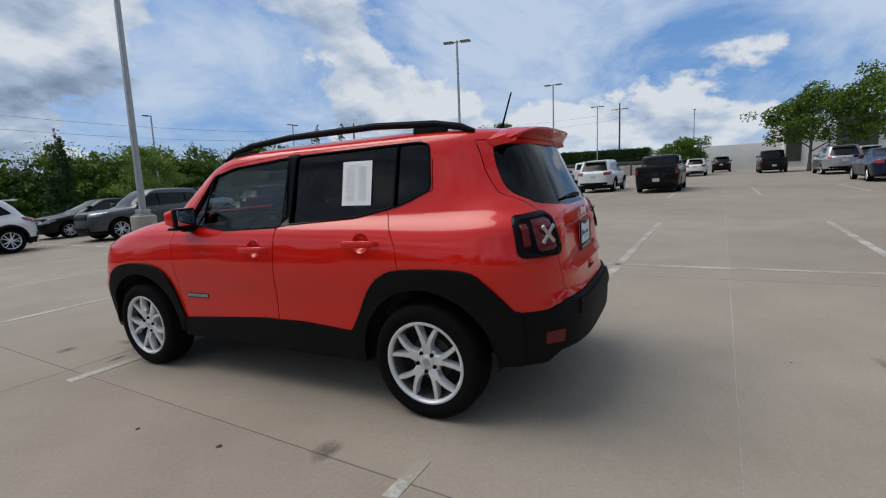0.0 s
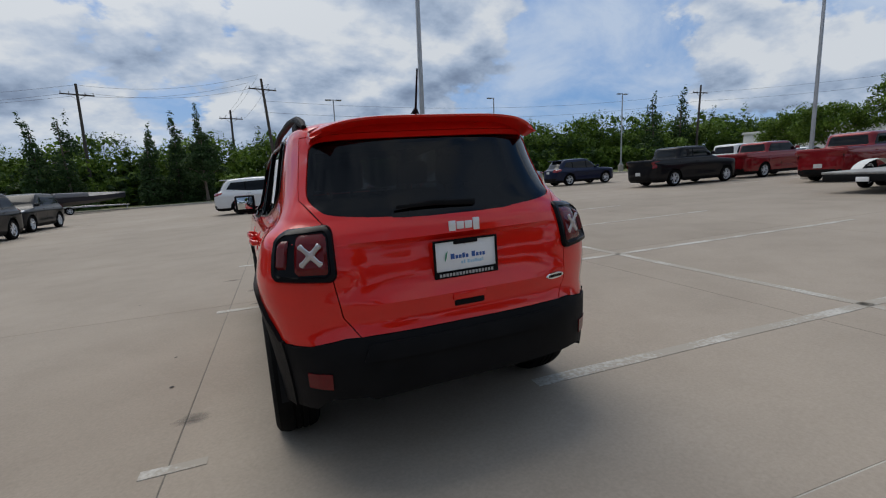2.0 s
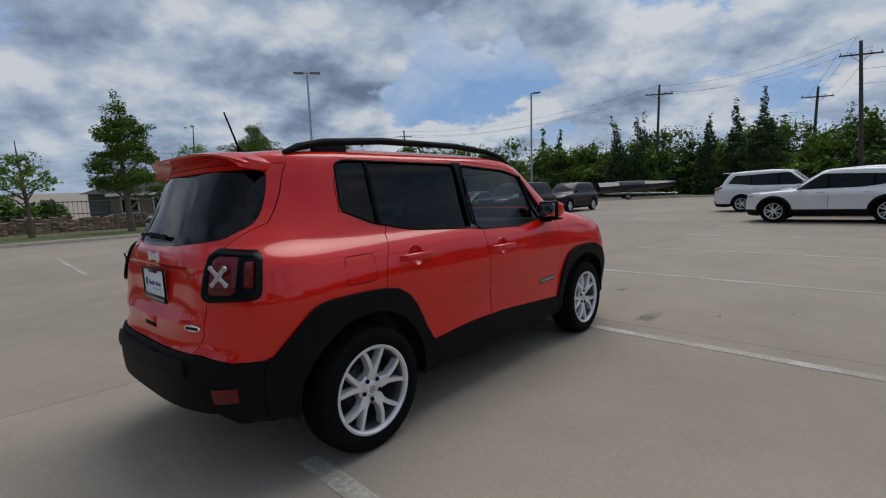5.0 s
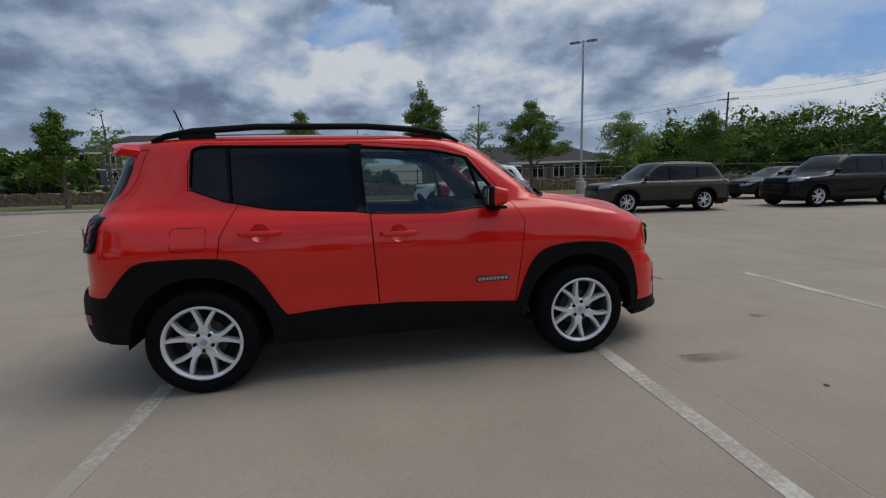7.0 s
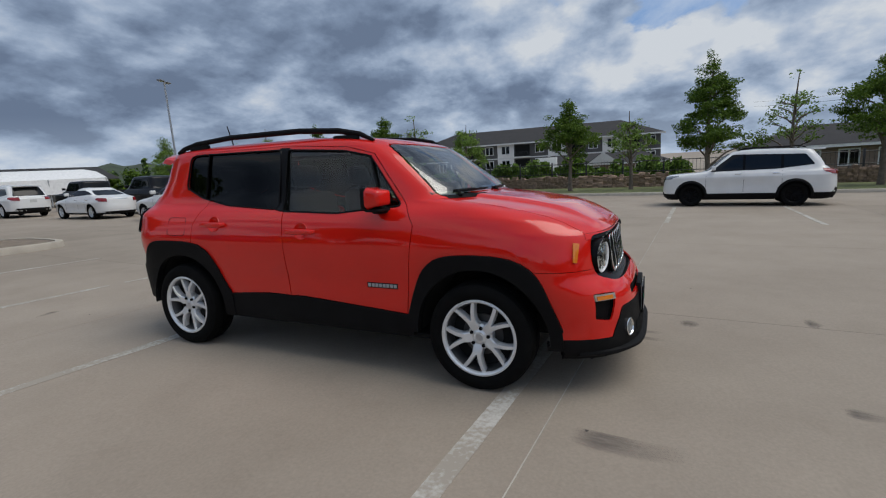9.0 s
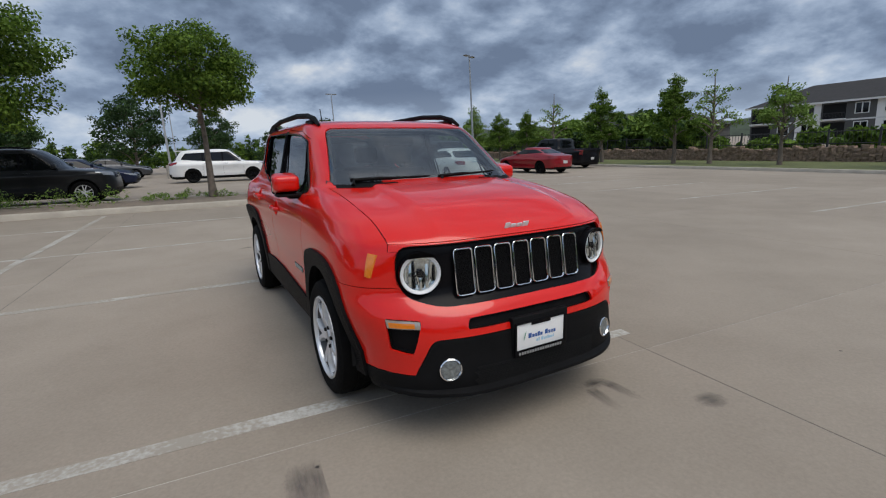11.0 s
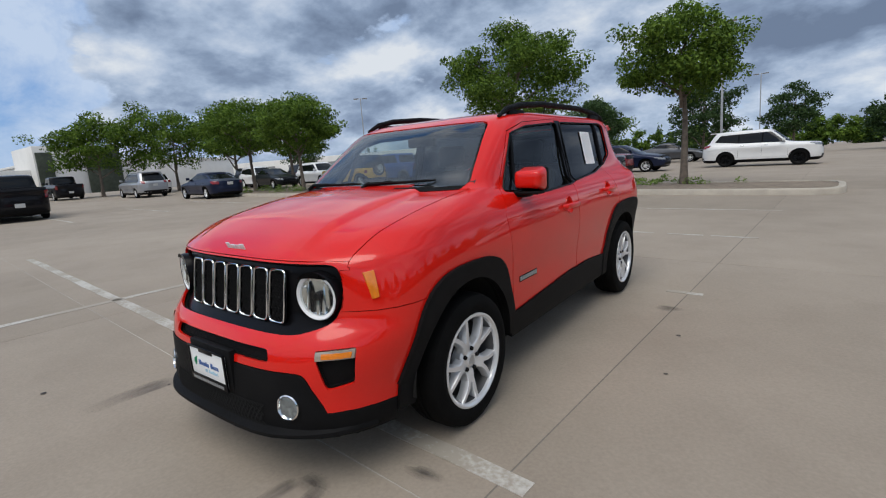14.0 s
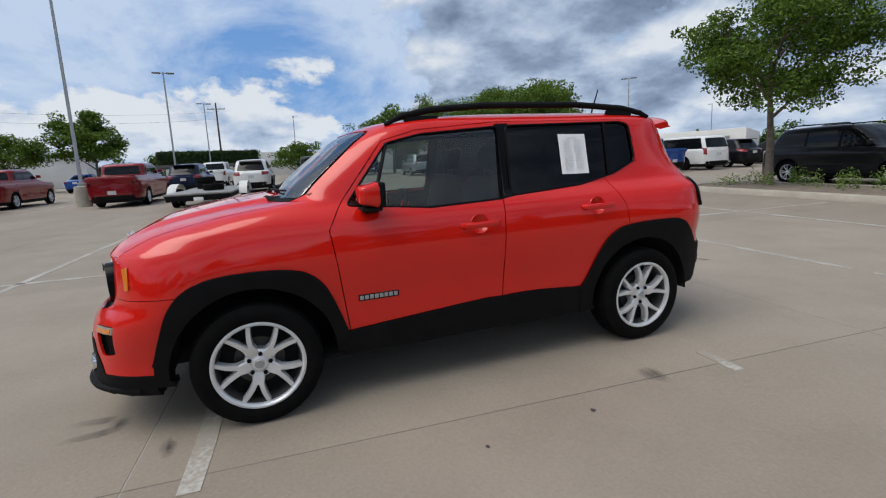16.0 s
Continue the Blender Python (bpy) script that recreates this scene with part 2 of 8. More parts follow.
def thing(name, m, label, category, group="", kind=""):
    ob = new(name)
    ob.empty_display_size = 0.2
    ob.matrix_basis = m
    return tagged(ob, label, category, group, kind)


def at(x, y, turn=0.0, z=0.0):
    """A pose on the sloping lot."""
    return LOT @ pose(x, y, z, 0, 0, turn)


def upright(x, y, turn=0.0, z=0.0):
    """A plumb pose whose foot is on the lot."""
    p = LOT @ Vector((x, y, z))
    return pose(p.x, p.y, p.z, 0, 0, turn)


def box(bm, x0, x1, y0, y1, z0, z1, bev=0.0, seg=2):
    """A box with rounded edges, added to bm."""
    b = bmesh.new()
    v = bmesh.ops.create_cube(b, size=1)["verts"]
    for p in v:
        p.co = Vector(((x0 + x1) / 2 + p.co.x * (x1 - x0), (y0 + y1) / 2 + p.co.y * (y1 - y0), (z0 + z1) / 2 + p.co.z * (z1 - z0)))
    if bev:
        bmesh.ops.bevel(b, geom=b.edges[:], offset=bev, segments=seg, affect="EDGES", profile=0.5)
    join(bm, b)
    return bm


def join(bm, other, m=None):
    """Adds other to bm and frees it."""
    idx = [bm.verts.new(m @ v.co if m else v.co) for v in other.verts]
    other.verts.index_update()
    for f in other.faces:
        g = bm.faces.new([idx[v.index] for v in f.verts])
        g.material_index = f.material_index
    other.free()
    return bm


def lathe(profile, n=32, axis="x", bm=None, arc=360):
    """Turns (radius, along) pairs about an axis."""
    bm = bm or bmesh.new()
    rings = []
    full = arc >= 360
    for i in range(n if full else n + 1):
        a = radians(arc) * i / n
        ring = []
        for r, h in profile:
            p = {"x": (h, r * math.cos(a), r * math.sin(a)), "y": (r * math.cos(a), h, r * math.sin(a)), "z": (r * math.cos(a), r * math.sin(a), h)}[axis]
            ring.append(bm.verts.new(p))
        rings.append(ring)
    for i in range(n):
        a, b = rings[i], rings[(i + 1) % len(rings)]
        for j in range(len(profile) - 1):
            bm.faces.new((a[j], a[j + 1], b[j + 1], b[j]))
    bmesh.ops.remove_doubles(bm, verts=bm.verts, dist=1e-5)
    bmesh.ops.recalc_face_normals(bm, faces=bm.faces)
    return bm


def tube(bm, pts, r, n=8, closed=False, flat=1.0):
    """A round bar along points; r is one radius or one for each point."""
    pts = [Vector(p) for p in pts]
    k = len(pts)
    rs = r if isinstance(r, (list, tuple)) else [r] * k
    rings = []
    ref = None
    for i, p in enumerate(pts):
        a = pts[(i - 1) % k] if (closed or i) else p
        b = pts[(i + 1) % k] if (closed or i < k - 1) else p
        d = (b - a).normalized() if (b - a).length > 1e-9 else Vector((0, 0, 1))
        if ref is None:
            ref = d.orthogonal().normalized()
            if abs(d.z) < 0.9:
                ref = (Vector((0, 0, 1)) - d * d.z).normalized()
        s = (ref - d * ref.dot(d)).normalized()
        ref = s
        t = d.cross(s)
        rings.append([bm.verts.new(p + s * (rs[i] * math.cos(2 * math.pi * j / n)) + t * (rs[i] * flat * math.sin(2 * math.pi * j / n))) for j in range(n)])
    for i in range(k if closed else k - 1):
        a, b = rings[i], rings[(i + 1) % k]
        for j in range(n):
            bm.faces.new((a[j], a[(j + 1) % n], b[(j + 1) % n], b[j]))
    if not closed:
        bm.faces.new(rings[0][::-1]), bm.faces.new(rings[-1])
    return bm


def inside(p, poly):
    x, y = p
    hit = False
    for (x0, y0), (x1, y1) in zip(poly, poly[1:] + poly[:1]):
        if (y0 > y) != (y1 > y) and x < (x1 - x0) * (y - y0) / (y1 - y0) + x0:
            hit = not hit
    return hit


def rounded(poly, r, n=4):
    """The polygon with its corners rounded."""
    out = []
    k = len(poly)
    for i, p in enumerate(poly):
        p, a, b = Vector(p), Vector(poly[i - 1]), Vector(poly[(i + 1) % k])
        la, lb = (a - p), (b - p)
        ra = min(r, la.length * 0.45, lb.length * 0.45)
        s, e = p + la.normalized() * ra, p + lb.normalized() * ra
        for j in range(n + 1):
            t = j / n
            out.append(tuple(s * (1 - t) ** 2 + p * 2 * t * (1 - t) + e * t * t))
    return out


def soften(pts, times=2):
    """An open line with its corners cut round, its ends kept."""
    for _ in range(times):
        out = [pts[0]]
        for (x0, y0), (x1, y1) in zip(pts, pts[1:]):
            out += [(0.75 * x0 + 0.25 * x1, 0.75 * y0 + 0.25 * y1), (0.25 * x0 + 0.75 * x1, 0.25 * y0 + 0.75 * y1)]
        pts = out + [pts[-1]]
    return pts


def lerp_table(table, z):
    """Row of a table keyed by its first column, eased between keys."""
    if z <= table[0][0]:
        return table[0][1:]
    for a, b in zip(table, table[1:]):
        if z <= b[0]:
            t = (z - a[0]) / (b[0] - a[0])
            return tuple(u + (v - u) * t for u, v in zip(a[1:], b[1:]))
    return table[-1][1:]


def skin(levels, cap=12, side=22, barrel=0.01, rear_n=None):
    """A car's skin: outlines stacked by height. A level is (z, half width, front, front corner start, rear, rear corner start, squareness)."""
    bm = bmesh.new()
    rings = []
    for z, w, f, yf, r, yr, n in levels:
        half = []
        for i in range(cap + 1):
            a = math.pi / 2 * i / cap
            k = (math.sin(a) ** n + math.cos(a) ** n) ** (-1 / n)
            half.append((w * k * math.sin(a), yf + (f - yf) * k * math.cos(a)))
        for i in range(1, side):
            half.append((w, yf + (yr - yf) * i / side))
        n = rear_n if rear_n and z < 1.22 else n
        for i in range(cap, -1, -1):
            a = math.pi / 2 * i / cap
            k = (math.sin(a) ** n + math.cos(a) ** n) ** (-1 / n)
            half.append((w * k * math.sin(a), yr + (r - yr) * k * math.cos(a)))
        half = [(x * (1 - barrel * y * y * min(1, abs(x) / 0.5)), y) for x, y in half]
        right = [bm.verts.new((x, y, z)) for x, y in half]
        left = [bm.verts.new((-x, y, z)) for x, y in half[1:-1]]
        rings.append(right + left[::-1])
    k = len(rings[0])
    for a, b in zip(rings, rings[1:]):
        for j in range(k):
            bm.faces.new((a[j], a[(j + 1) % k], b[(j + 1) % k], b[j]))
    top = rings[-1]
    h = k // 2
    for j in range(h):
        q = [top[j], top[j + 1], top[(k - j - 1) % k], top[(k - j) % k]]
        q = list(dict.fromkeys(q))
        if len(q) > 2:
            bm.faces.new(q)
    bmesh.ops.recalc_face_normals(bm, faces=bm.faces)
    return bm


def cut(bm, pts, axes, sel, closed=False):
    """Cuts the faces that sel takes along a polyline drawn in two axes."""
    i, j = ("xyz".index(a) for a in axes)
    segs = list(zip(pts, pts[1:])) + ([(pts[-1], pts[0])] if closed else [])
    cand = [f for f in bm.faces if sel(f.calc_center_median())]
    for a, b in segs:
        d = (b[0] - a[0], b[1] - a[1])
        if abs(d[0]) + abs(d[1]) < 1e-6:
            continue
        no, co = Vector((0, 0, 0)), Vector((0, 0, 0))
        no[i], no[j], co[i], co[j] = -d[1], d[0], a[0], a[1]
        lo = (min(a[0], b[0]) - 0.002, min(a[1], b[1]) - 0.002)
        hi = (max(a[0], b[0]) + 0.002, max(a[1], b[1]) + 0.002)
        faces = []
        for f in cand:
            if not f.is_valid:
                continue
            us, vs = [v.co[i] for v in f.verts], [v.co[j] for v in f.verts]
            if min(us) <= hi[0] and max(us) >= lo[0] and min(vs) <= hi[1] and max(vs) >= lo[1]:
                faces.append(f)
        if not faces:
            continue
        es, vs = {e for f in faces for e in f.edges}, {v for f in faces for v in f.verts}
        res = bmesh.ops.bisect_plane(bm, geom=faces + list(es) + list(vs), plane_co=co, plane_no=no.normalized(), dist=1e-5)
        made = [g for g in res["geom"] if isinstance(g, bmesh.types.BMFace)]
        cand = list({*(f for f in cand if f.is_valid), *made})


def panel(bm, faces, gap=0.0025, off=0.0, depth=0.012):
    """A sheet from some faces of a skin, drawn in by gap all round, moved out by off, with a folded rim."""
    nb = bmesh.new()
    fs = set(faces)
    vmap = {}
    for f in faces:
        for v in f.verts:
            if v not in vmap:
                edge = any(e.is_boundary or any(g not in fs for g in e.link_faces) for e in v.link_edges if any(g in fs for g in e.link_faces))
                p = v.co + v.normal * off
                if edge and gap:
                    c = Vector((0, 0, 0))
                    own = [g for g in v.link_faces if g in fs]
                    for g in own:
                        c += (g.calc_center_median() - v.co).normalized()
                    c -= v.normal * c.dot(v.normal)
                    if c.length > 1e-6:
                        p = p + c.normalized() * gap
                vmap[v] = nb.verts.new(p)
    for f in faces:
        try:
            nb.faces.new([vmap[v] for v in f.verts])
        except ValueError:
            pass
    nb.normal_update()
    nrm = {q: v.normal.copy() for v, q in vmap.items()}
    rim = [e for e in nb.edges if e.is_boundary]
    low, top = {}, {}
    for e in rim:
        a, b = e.verts
        l = e.link_loops[0]
        if l.vert == a:
            a, b = b, a
        for q in (a, b):
            if q not in low:
                low[q], top[q] = nb.verts.new(q.co - nrm[q] * depth), nb.verts.new(q.co)
        nb.faces.new((top[a], top[b], low[b], low[a]))
    return nb


def on_skin(tree, p, d):
    """Where a ray meets the skin."""
    hit = tree.ray_cast(Vector(p), Vector(d))
    return (hit[0], hit[1]) if hit[0] is not None else (None, None)


def lay_patch(bvh, quad, axis, sign, off=0.006, depth=0.03):
    """A raised patch that follows a skin inside a quad, drawn in the plane that axis faces."""
    b = bmesh.new()
    nu, nv = 9, 4
    q00, q10, q11, q01 = (Vector(p) for p in quad)
    top, low = [], []
    for i in range(nu + 1):
        for j in range(nv + 1):
            uv = q00.lerp(q10, i / nu).lerp(q01.lerp(q11, i / nu), j / nv)
            o, d = ((sign * 6, uv.x, uv.y), (-sign, 0, 0)) if axis == "x" else ((uv.x, sign * 6, uv.y), (0, -sign, 0))
            q, n = on_skin(bvh, o, d)
            if q is None:
                b.clear()
                return b
            top.append(b.verts.new(q + n * off)), low.append(q + Vector(d) * depth)
    at_ = lambda i, j: i * (nv + 1) + j
    for i in range(nu):
        for j in range(nv):
            b.faces.new((top[at_(i, j)], top[at_(i + 1, j)], top[at_(i + 1, j + 1)], top[at_(i, j + 1)]))
    rim = [at_(i, 0) for i in range(nu)] + [at_(nu, j) for j in range(nv)] + [at_(i, nv) for i in range(nu, 0, -1)] + [at_(0, j) for j in range(nv, 0, -1)]
    lowv = {k: b.verts.new(low[k]) for k in rim}
    for k, m in zip(rim, rim[1:] + rim[:1]):
        b.faces.new((top[k], lowv[k], lowv[m], top[m]))
    bmesh.ops.recalc_face_normals(b, faces=b.faces)
    return b

# ---- the lot, its paint and the ground round it ----
GRID_ANG = -3.7
GRID = Matrix.Translation((3.93, 1.27, 0)) @ Matrix.Rotation(radians(GRID_ANG), 4, "Z")


def grid(u, v):
    p = GRID @ Vector((u, v, 0))
    return p.x, p.y


def ground_height(x, y):
    """Height of the open ground: the lot's plane near by, easing to level land far off."""
    d = math.hypot(x, y)
    k = min(1.0, 70.0 / max(d, 1e-6))
    return -(0.0285 * x - 0.0144 * y) / 0.9995 * k * -1 - 0.009


def concrete():
    m = bpy.data.materials.new("lot_concrete")
    m.use_nodes = True
    nt = m.node_tree
    nd, lk = nt.nodes, nt.links
    p = nd["Principled BSDF"]
    g = nd.new("ShaderNodeNewGeometry")

    def noise_at(scale, detail=6, rough=0.6):
        n = nd.new("ShaderNodeTexNoise")
        lk.new(g.outputs["Position"], n.inputs["Vector"])
        n.inputs["Scale"].default_value, n.inputs["Detail"].default_value, n.inputs["Roughness"].default_value = scale, detail, rough
        return n.outputs[0]

    def ramp(v, stops):
        r = nd.new("ShaderNodeValToRGB")
        lk.new(v, r.inputs[0])
        e = r.color_ramp.elements
        while len(e) < len(stops):
            e.new(0.5)
        for s, (q, c) in zip(e, stops):
            s.position, s.color = q, (*c, 1)
        return r.outputs[0]

    def mul(a, b, f=1.0):
        x = nd.new("ShaderNodeMix")
        x.data_type, x.blend_type = "RGBA", "MULTIPLY"
        x.inputs[0].default_value = f
        lk.new(a, x.inputs[6]), lk.new(b, x.inputs[7])
        return x.outputs[2]
    broad = ramp(noise_at(0.16, 4), [(0.3, (0.274, 0.230, 0.182)), (0.7, (0.342, 0.290, 0.233))])
    blot = ramp(noise_at(1.1, 8, 0.65), [(0.34, (0.89, 0.885, 0.88)), (0.50, (0.97, 0.97, 0.97)), (0.66, (1.03, 1.03, 1.03))])
    fine = ramp(noise_at(55, 4), [(0.3, (0.90, 0.90, 0.90)), (0.7, (1.06, 1.06, 1.06))])
    drip = ramp(noise_at(6.5, 5, 0.7), [(0.70, (1, 1, 1)), (0.78, (0.74, 0.73, 0.72))])
    oi = nd.new("ShaderNodeObjectInfo")
    tone = ramp(oi.outputs["Random"], [(0.0, (0.95, 0.95, 0.945)), (1.0, (1.04, 1.04, 1.04))])
    c = mul(mul(mul(mul(broad, blot), fine), drip, 0.6), tone)
    lk.new(c, p.inputs["Base Color"])
    p.inputs["Roughness"].default_value = 0.82
    p.inputs["Specular IOR Level"].default_value = 0.35
    b = nd.new("ShaderNodeBump")
    b.inputs["Strength"].default_value, b.inputs["Distance"].default_value = 0.25, 0.004
    lk.new(noise_at(140, 3), b.inputs["Height"])
    lk.new(b.outputs[0], p.inputs["Normal"])
    return m


LOTCONC = concrete()
ring_r = [0, 10, 20, 30, 40, 50, 60, 70, 85, 110, 150, 220, 400, 900, 2500]
bm = bmesh.new()
loops = []
for r in ring_r[1:]:
    lp = []
    for k in range(72):
        a = 2 * math.pi * k / 72
        x, y = r * math.cos(a), r * math.sin(a)
        lp.append(bm.verts.new((x, y, ground_height(x, y))))
    loops.append(lp)
c0 = bm.verts.new((0, 0, -0.009))
for k in range(72):
    bm.faces.new((c0, loops[0][k], loops[0][(k + 1) % 72]))
for a, b in zip(loops, loops[1:]):
    for k in range(72):
        bm.faces.new((a[k], b[k], b[(k + 1) % 72], a[(k + 1) % 72]))
tagged(part("ground", bm, LOTCONC, angle=None), "weathered beige concrete parking lot", "ground", kind="structure")


hill = bmesh.new()
rows = []
for i in range(61):
    a = radians(196 + 58 * i / 60)
    top = 24 * math.sin(math.pi * i / 60) ** 0.7 * (0.8 + 0.2 * math.sin(i * 0.31) + 0.07 * math.sin(i * 1.7) + 0.03 * math.sin(i * 4.1))
    rows.append([hill.verts.new((r * math.cos(a), r * math.sin(a), z)) for r, z in ((330, -4), (390, top * 0.6), (440, top), (600, top * 0.7), (700, -5))])
for a, b in zip(rows, rows[1:]):
    for j in range(4):
        hill.faces.new((a[j], b[j], b[j + 1], a[j + 1]))
bmesh.ops.recalc_face_normals(hill, faces=hill.faces)
tagged(part("backdrop", hill, mat("wooded_hill", (0.040, 0.056, 0.030), 0.95, 0, 0.5, 0.06, 0.9, 0.4), angle=None), "low wooded hills far behind the lot", "hill", kind="structure")


# stall paint
def paint_mat():
    m = bpy.data.materials.new("worn_white_paint")
    m.use_nodes = True
    nt = m.node_tree
    p = nt.nodes["Principled BSDF"]
    g = nt.nodes.new("ShaderNodeNewGeometry")
    n1, n2 = nt.nodes.new("ShaderNodeTexNoise"), nt.nodes.new("ShaderNodeTexNoise")
    for n, s in ((n1, 2.2), (n2, 38)):
        nt.links.new(g.outputs["Position"], n.inputs["Vector"])
        n.inputs["Scale"].default_value, n.inputs["Detail"].default_value = s, 8
    ad = nt.nodes.new("ShaderNodeMath")
    ad.operation = "MULTIPLY_ADD"
    nt.links.new(n2.outputs[0], ad.inputs[0])
    ad.inputs[1].default_value = 0.7
    nt.links.new(n1.outputs[0], ad.inputs[2])
    r = nt.nodes.new("ShaderNodeValToRGB")
    nt.links.new(ad.outputs[0], r.inputs[0])
    r.color_ramp.elements[0].position, r.color_ramp.elements[1].position = 0.66, 0.90
    r.color_ramp.elements[0].color, r.color_ramp.elements[1].color = (0.49, 0.47, 0.43, 1), (0.32, 0.285, 0.235, 1)
    nt.links.new(r.outputs[0], p.inputs["Base Color"])
    p.inputs["Roughness"].default_value = 0.75
    return m


PAINT = paint_mat()
lotpaint = thing("stall_markings", LOT, "worn white stall lines on concrete", "road marking", kind="structure")


def line(u0, v0, u1, v1, w=0.10):
    p, q = Vector((*grid(u0, v0), 0)), Vector((*grid(u1, v1), 0))
    d = (q - p).normalized()
    nrm = Vector((-d.y, d.x, 0))
    b = bmesh.new()
    k = max(2, int((q - p).length / 0.35))
    rows = []
    for i in range(k + 1):
        c = p + (q - p) * i / k
        a, e = w / 2 + random.uniform(-0.006, 0.006), w / 2 + random.uniform(-0.006, 0.006)
        rows.append([b.verts.new(c + nrm * a + Vector((0, 0, -0.003))), b.verts.new(c + nrm * a + Vector((0, 0, 0.0035))), b.verts.new(c - nrm * e + Vector((0, 0, 0.0035))), b.verts.new(c - nrm * e + Vector((0, 0, -0.003)))])
    for a, e in zip(rows, rows[1:]):
        for j in range(3):
            b.faces.new((a[j], e[j], e[j + 1], a[j + 1]))
    bmesh.ops.recalc_face_normals(b, faces=b.faces)
    part("painted_line", b, PAINT, lotpaint, angle=20)


line(0.05, -11.6, 0.05, 9.0, 0.105)
line(0.05, 10.4, 0.05, 24.0, 0.105)
for k in range(-3, 8):
    v = 3.05 * k
    # paint has worn off in stretches
    for a_, e_ in {-1: ((-5.25, -4.95), (-3.1, 5.2)), -2: ((-5.3, -4.72), (-4.62, -4.13), (-3.93, 5.2)), -3: ((-5.3, 4.4),)}.get(k, ((-5.25, 5.2),)):
        line(a_, v, e_, v, 0.105 if e_ - a_ > 1 else 0.07)
for k in range(-5, 8):
    v = 3.03 * k + 0.35
    line(-13.0, v, -18.2, v, 0.10)
for k in range(-7, 6):
    line(14.0, 3.05 * k + 0.6, 19.2, 3.05 * k + 0.6, 0.10)


# kerbs, islands, grass strip
def kerb_run(pts, label="pale concrete kerb", w=0.16, h=0.15, closed=False):
    b = bmesh.new()
    k = len(pts)
    P = [Vector((x, y, 0)) for x, y in pts]
    rows = []
    for i, p in enumerate(P):
        a, c = (P[i - 1] if (closed or i) else p), (P[(i + 1) % k] if (closed or i < k - 1) else p)
        d = (c - a).normalized()
        nn = Vector((-d.y, d.x, 0))
        rows.append([b.verts.new(p + nn * u + Vector((0, 0, z))) for u, z in ((0, -0.02), (-0.012, h - 0.03), (-0.03, h - 0.006), (-0.05, h), (-w, h), (-w, -0.02))])
    for i in range(k if closed else k - 1):
        a, c = rows[i], rows[(i + 1) % k]
        for j in range(5):
            b.faces.new((a[j], a[j + 1], c[j + 1], c[j]))
    bmesh.ops.recalc_face_normals(b, faces=b.faces)
    ob = part("kerb", b, KERB, m=LOT)
    tagged(ob, label, "kerb", kind="structure")
    return ob


def slab_of(pts, z, name, material, label, category, relief=0.0):
    b = bmesh.new()
    vs = [b.verts.new((x, y, z)) for x, y in pts]
    b.faces.new(vs)
    bmesh.ops.recalc_face_normals(b, faces=b.faces)
    if b.faces[:][0].normal.z < 0:
        bmesh.ops.reverse_faces(b, faces=b.faces)
    ob = part(name, b, material, m=LOT, angle=None)
    return tagged(ob, label, category, kind="structure")


def island(u0, u1, v0, v1, r=0.9):
    ring = rounded([grid(u0, v0), grid(u1, v0), grid(u1, v1), grid(u0, v1)], r, 6)
    kerb_run(ring[::-1], closed=True)
    cen = Vector(grid((u0 + u1) / 2, (v0 + v1) / 2))
    slab_of([tuple(cen + (Vector(p) - cen) * 0.985) for p in ring], 0.125, "planting_bed", SOIL, "bare mulched bed inside a kerb", "ground")


island(-6.2, 4.9, -14.7, -12.0)
island(12.2, 24.0, -14.6, -11.2)
strip = [(-21.3, 60), (-21.0, 20), (-21.2, 12.9), (-21.9, 2.0), (-22.6, -6.0), (-23.4, -14.0), (-24.4, -24.0), (-28.0, -55.0)]
kerb_run(strip, w=0.2)
slab_of([(x - 0.15, y) for x, y in strip] + [(-36, -55), (-34, -24), (-32, -6), (-31, 12.9), (-31, 60)], 0.135, "grass_verge", GRASS, "mown grass strip beside the lot", "grass")
slab_of([(-31.5, 60), (-31.2, 12.9), (-32.2, -6), (-34.2, -24), (-36.2, -55), (-300, -160), (-300, 160)], 0.10, "field", GRASS, "rough green ground beyond the wall", "grass")
kerb_run([(40, 36), (27, 39.5), (10, 43.5), (3.4, 45.5)], w=0.2)
kerb_run([(-1.0, 46.0), (-8, 48.5), (-21, 50)], w=0.2)
slab_of([(40, 36.3), (27, 39.8), (10, 43.8), (3.4, 45.8), (4, 90), (120, 90), (120, 30)], 0.13, "grass_verge", GRASS, "grass verge before the woods", "grass")
slab_of([(-1.0, 46.3), (-8, 48.8), (-21.3, 50.3), (-31, 60), (-60, 90), (-1, 90)], 0.13, "grass_verge", GRASS, "grass verge before the woods", "grass")

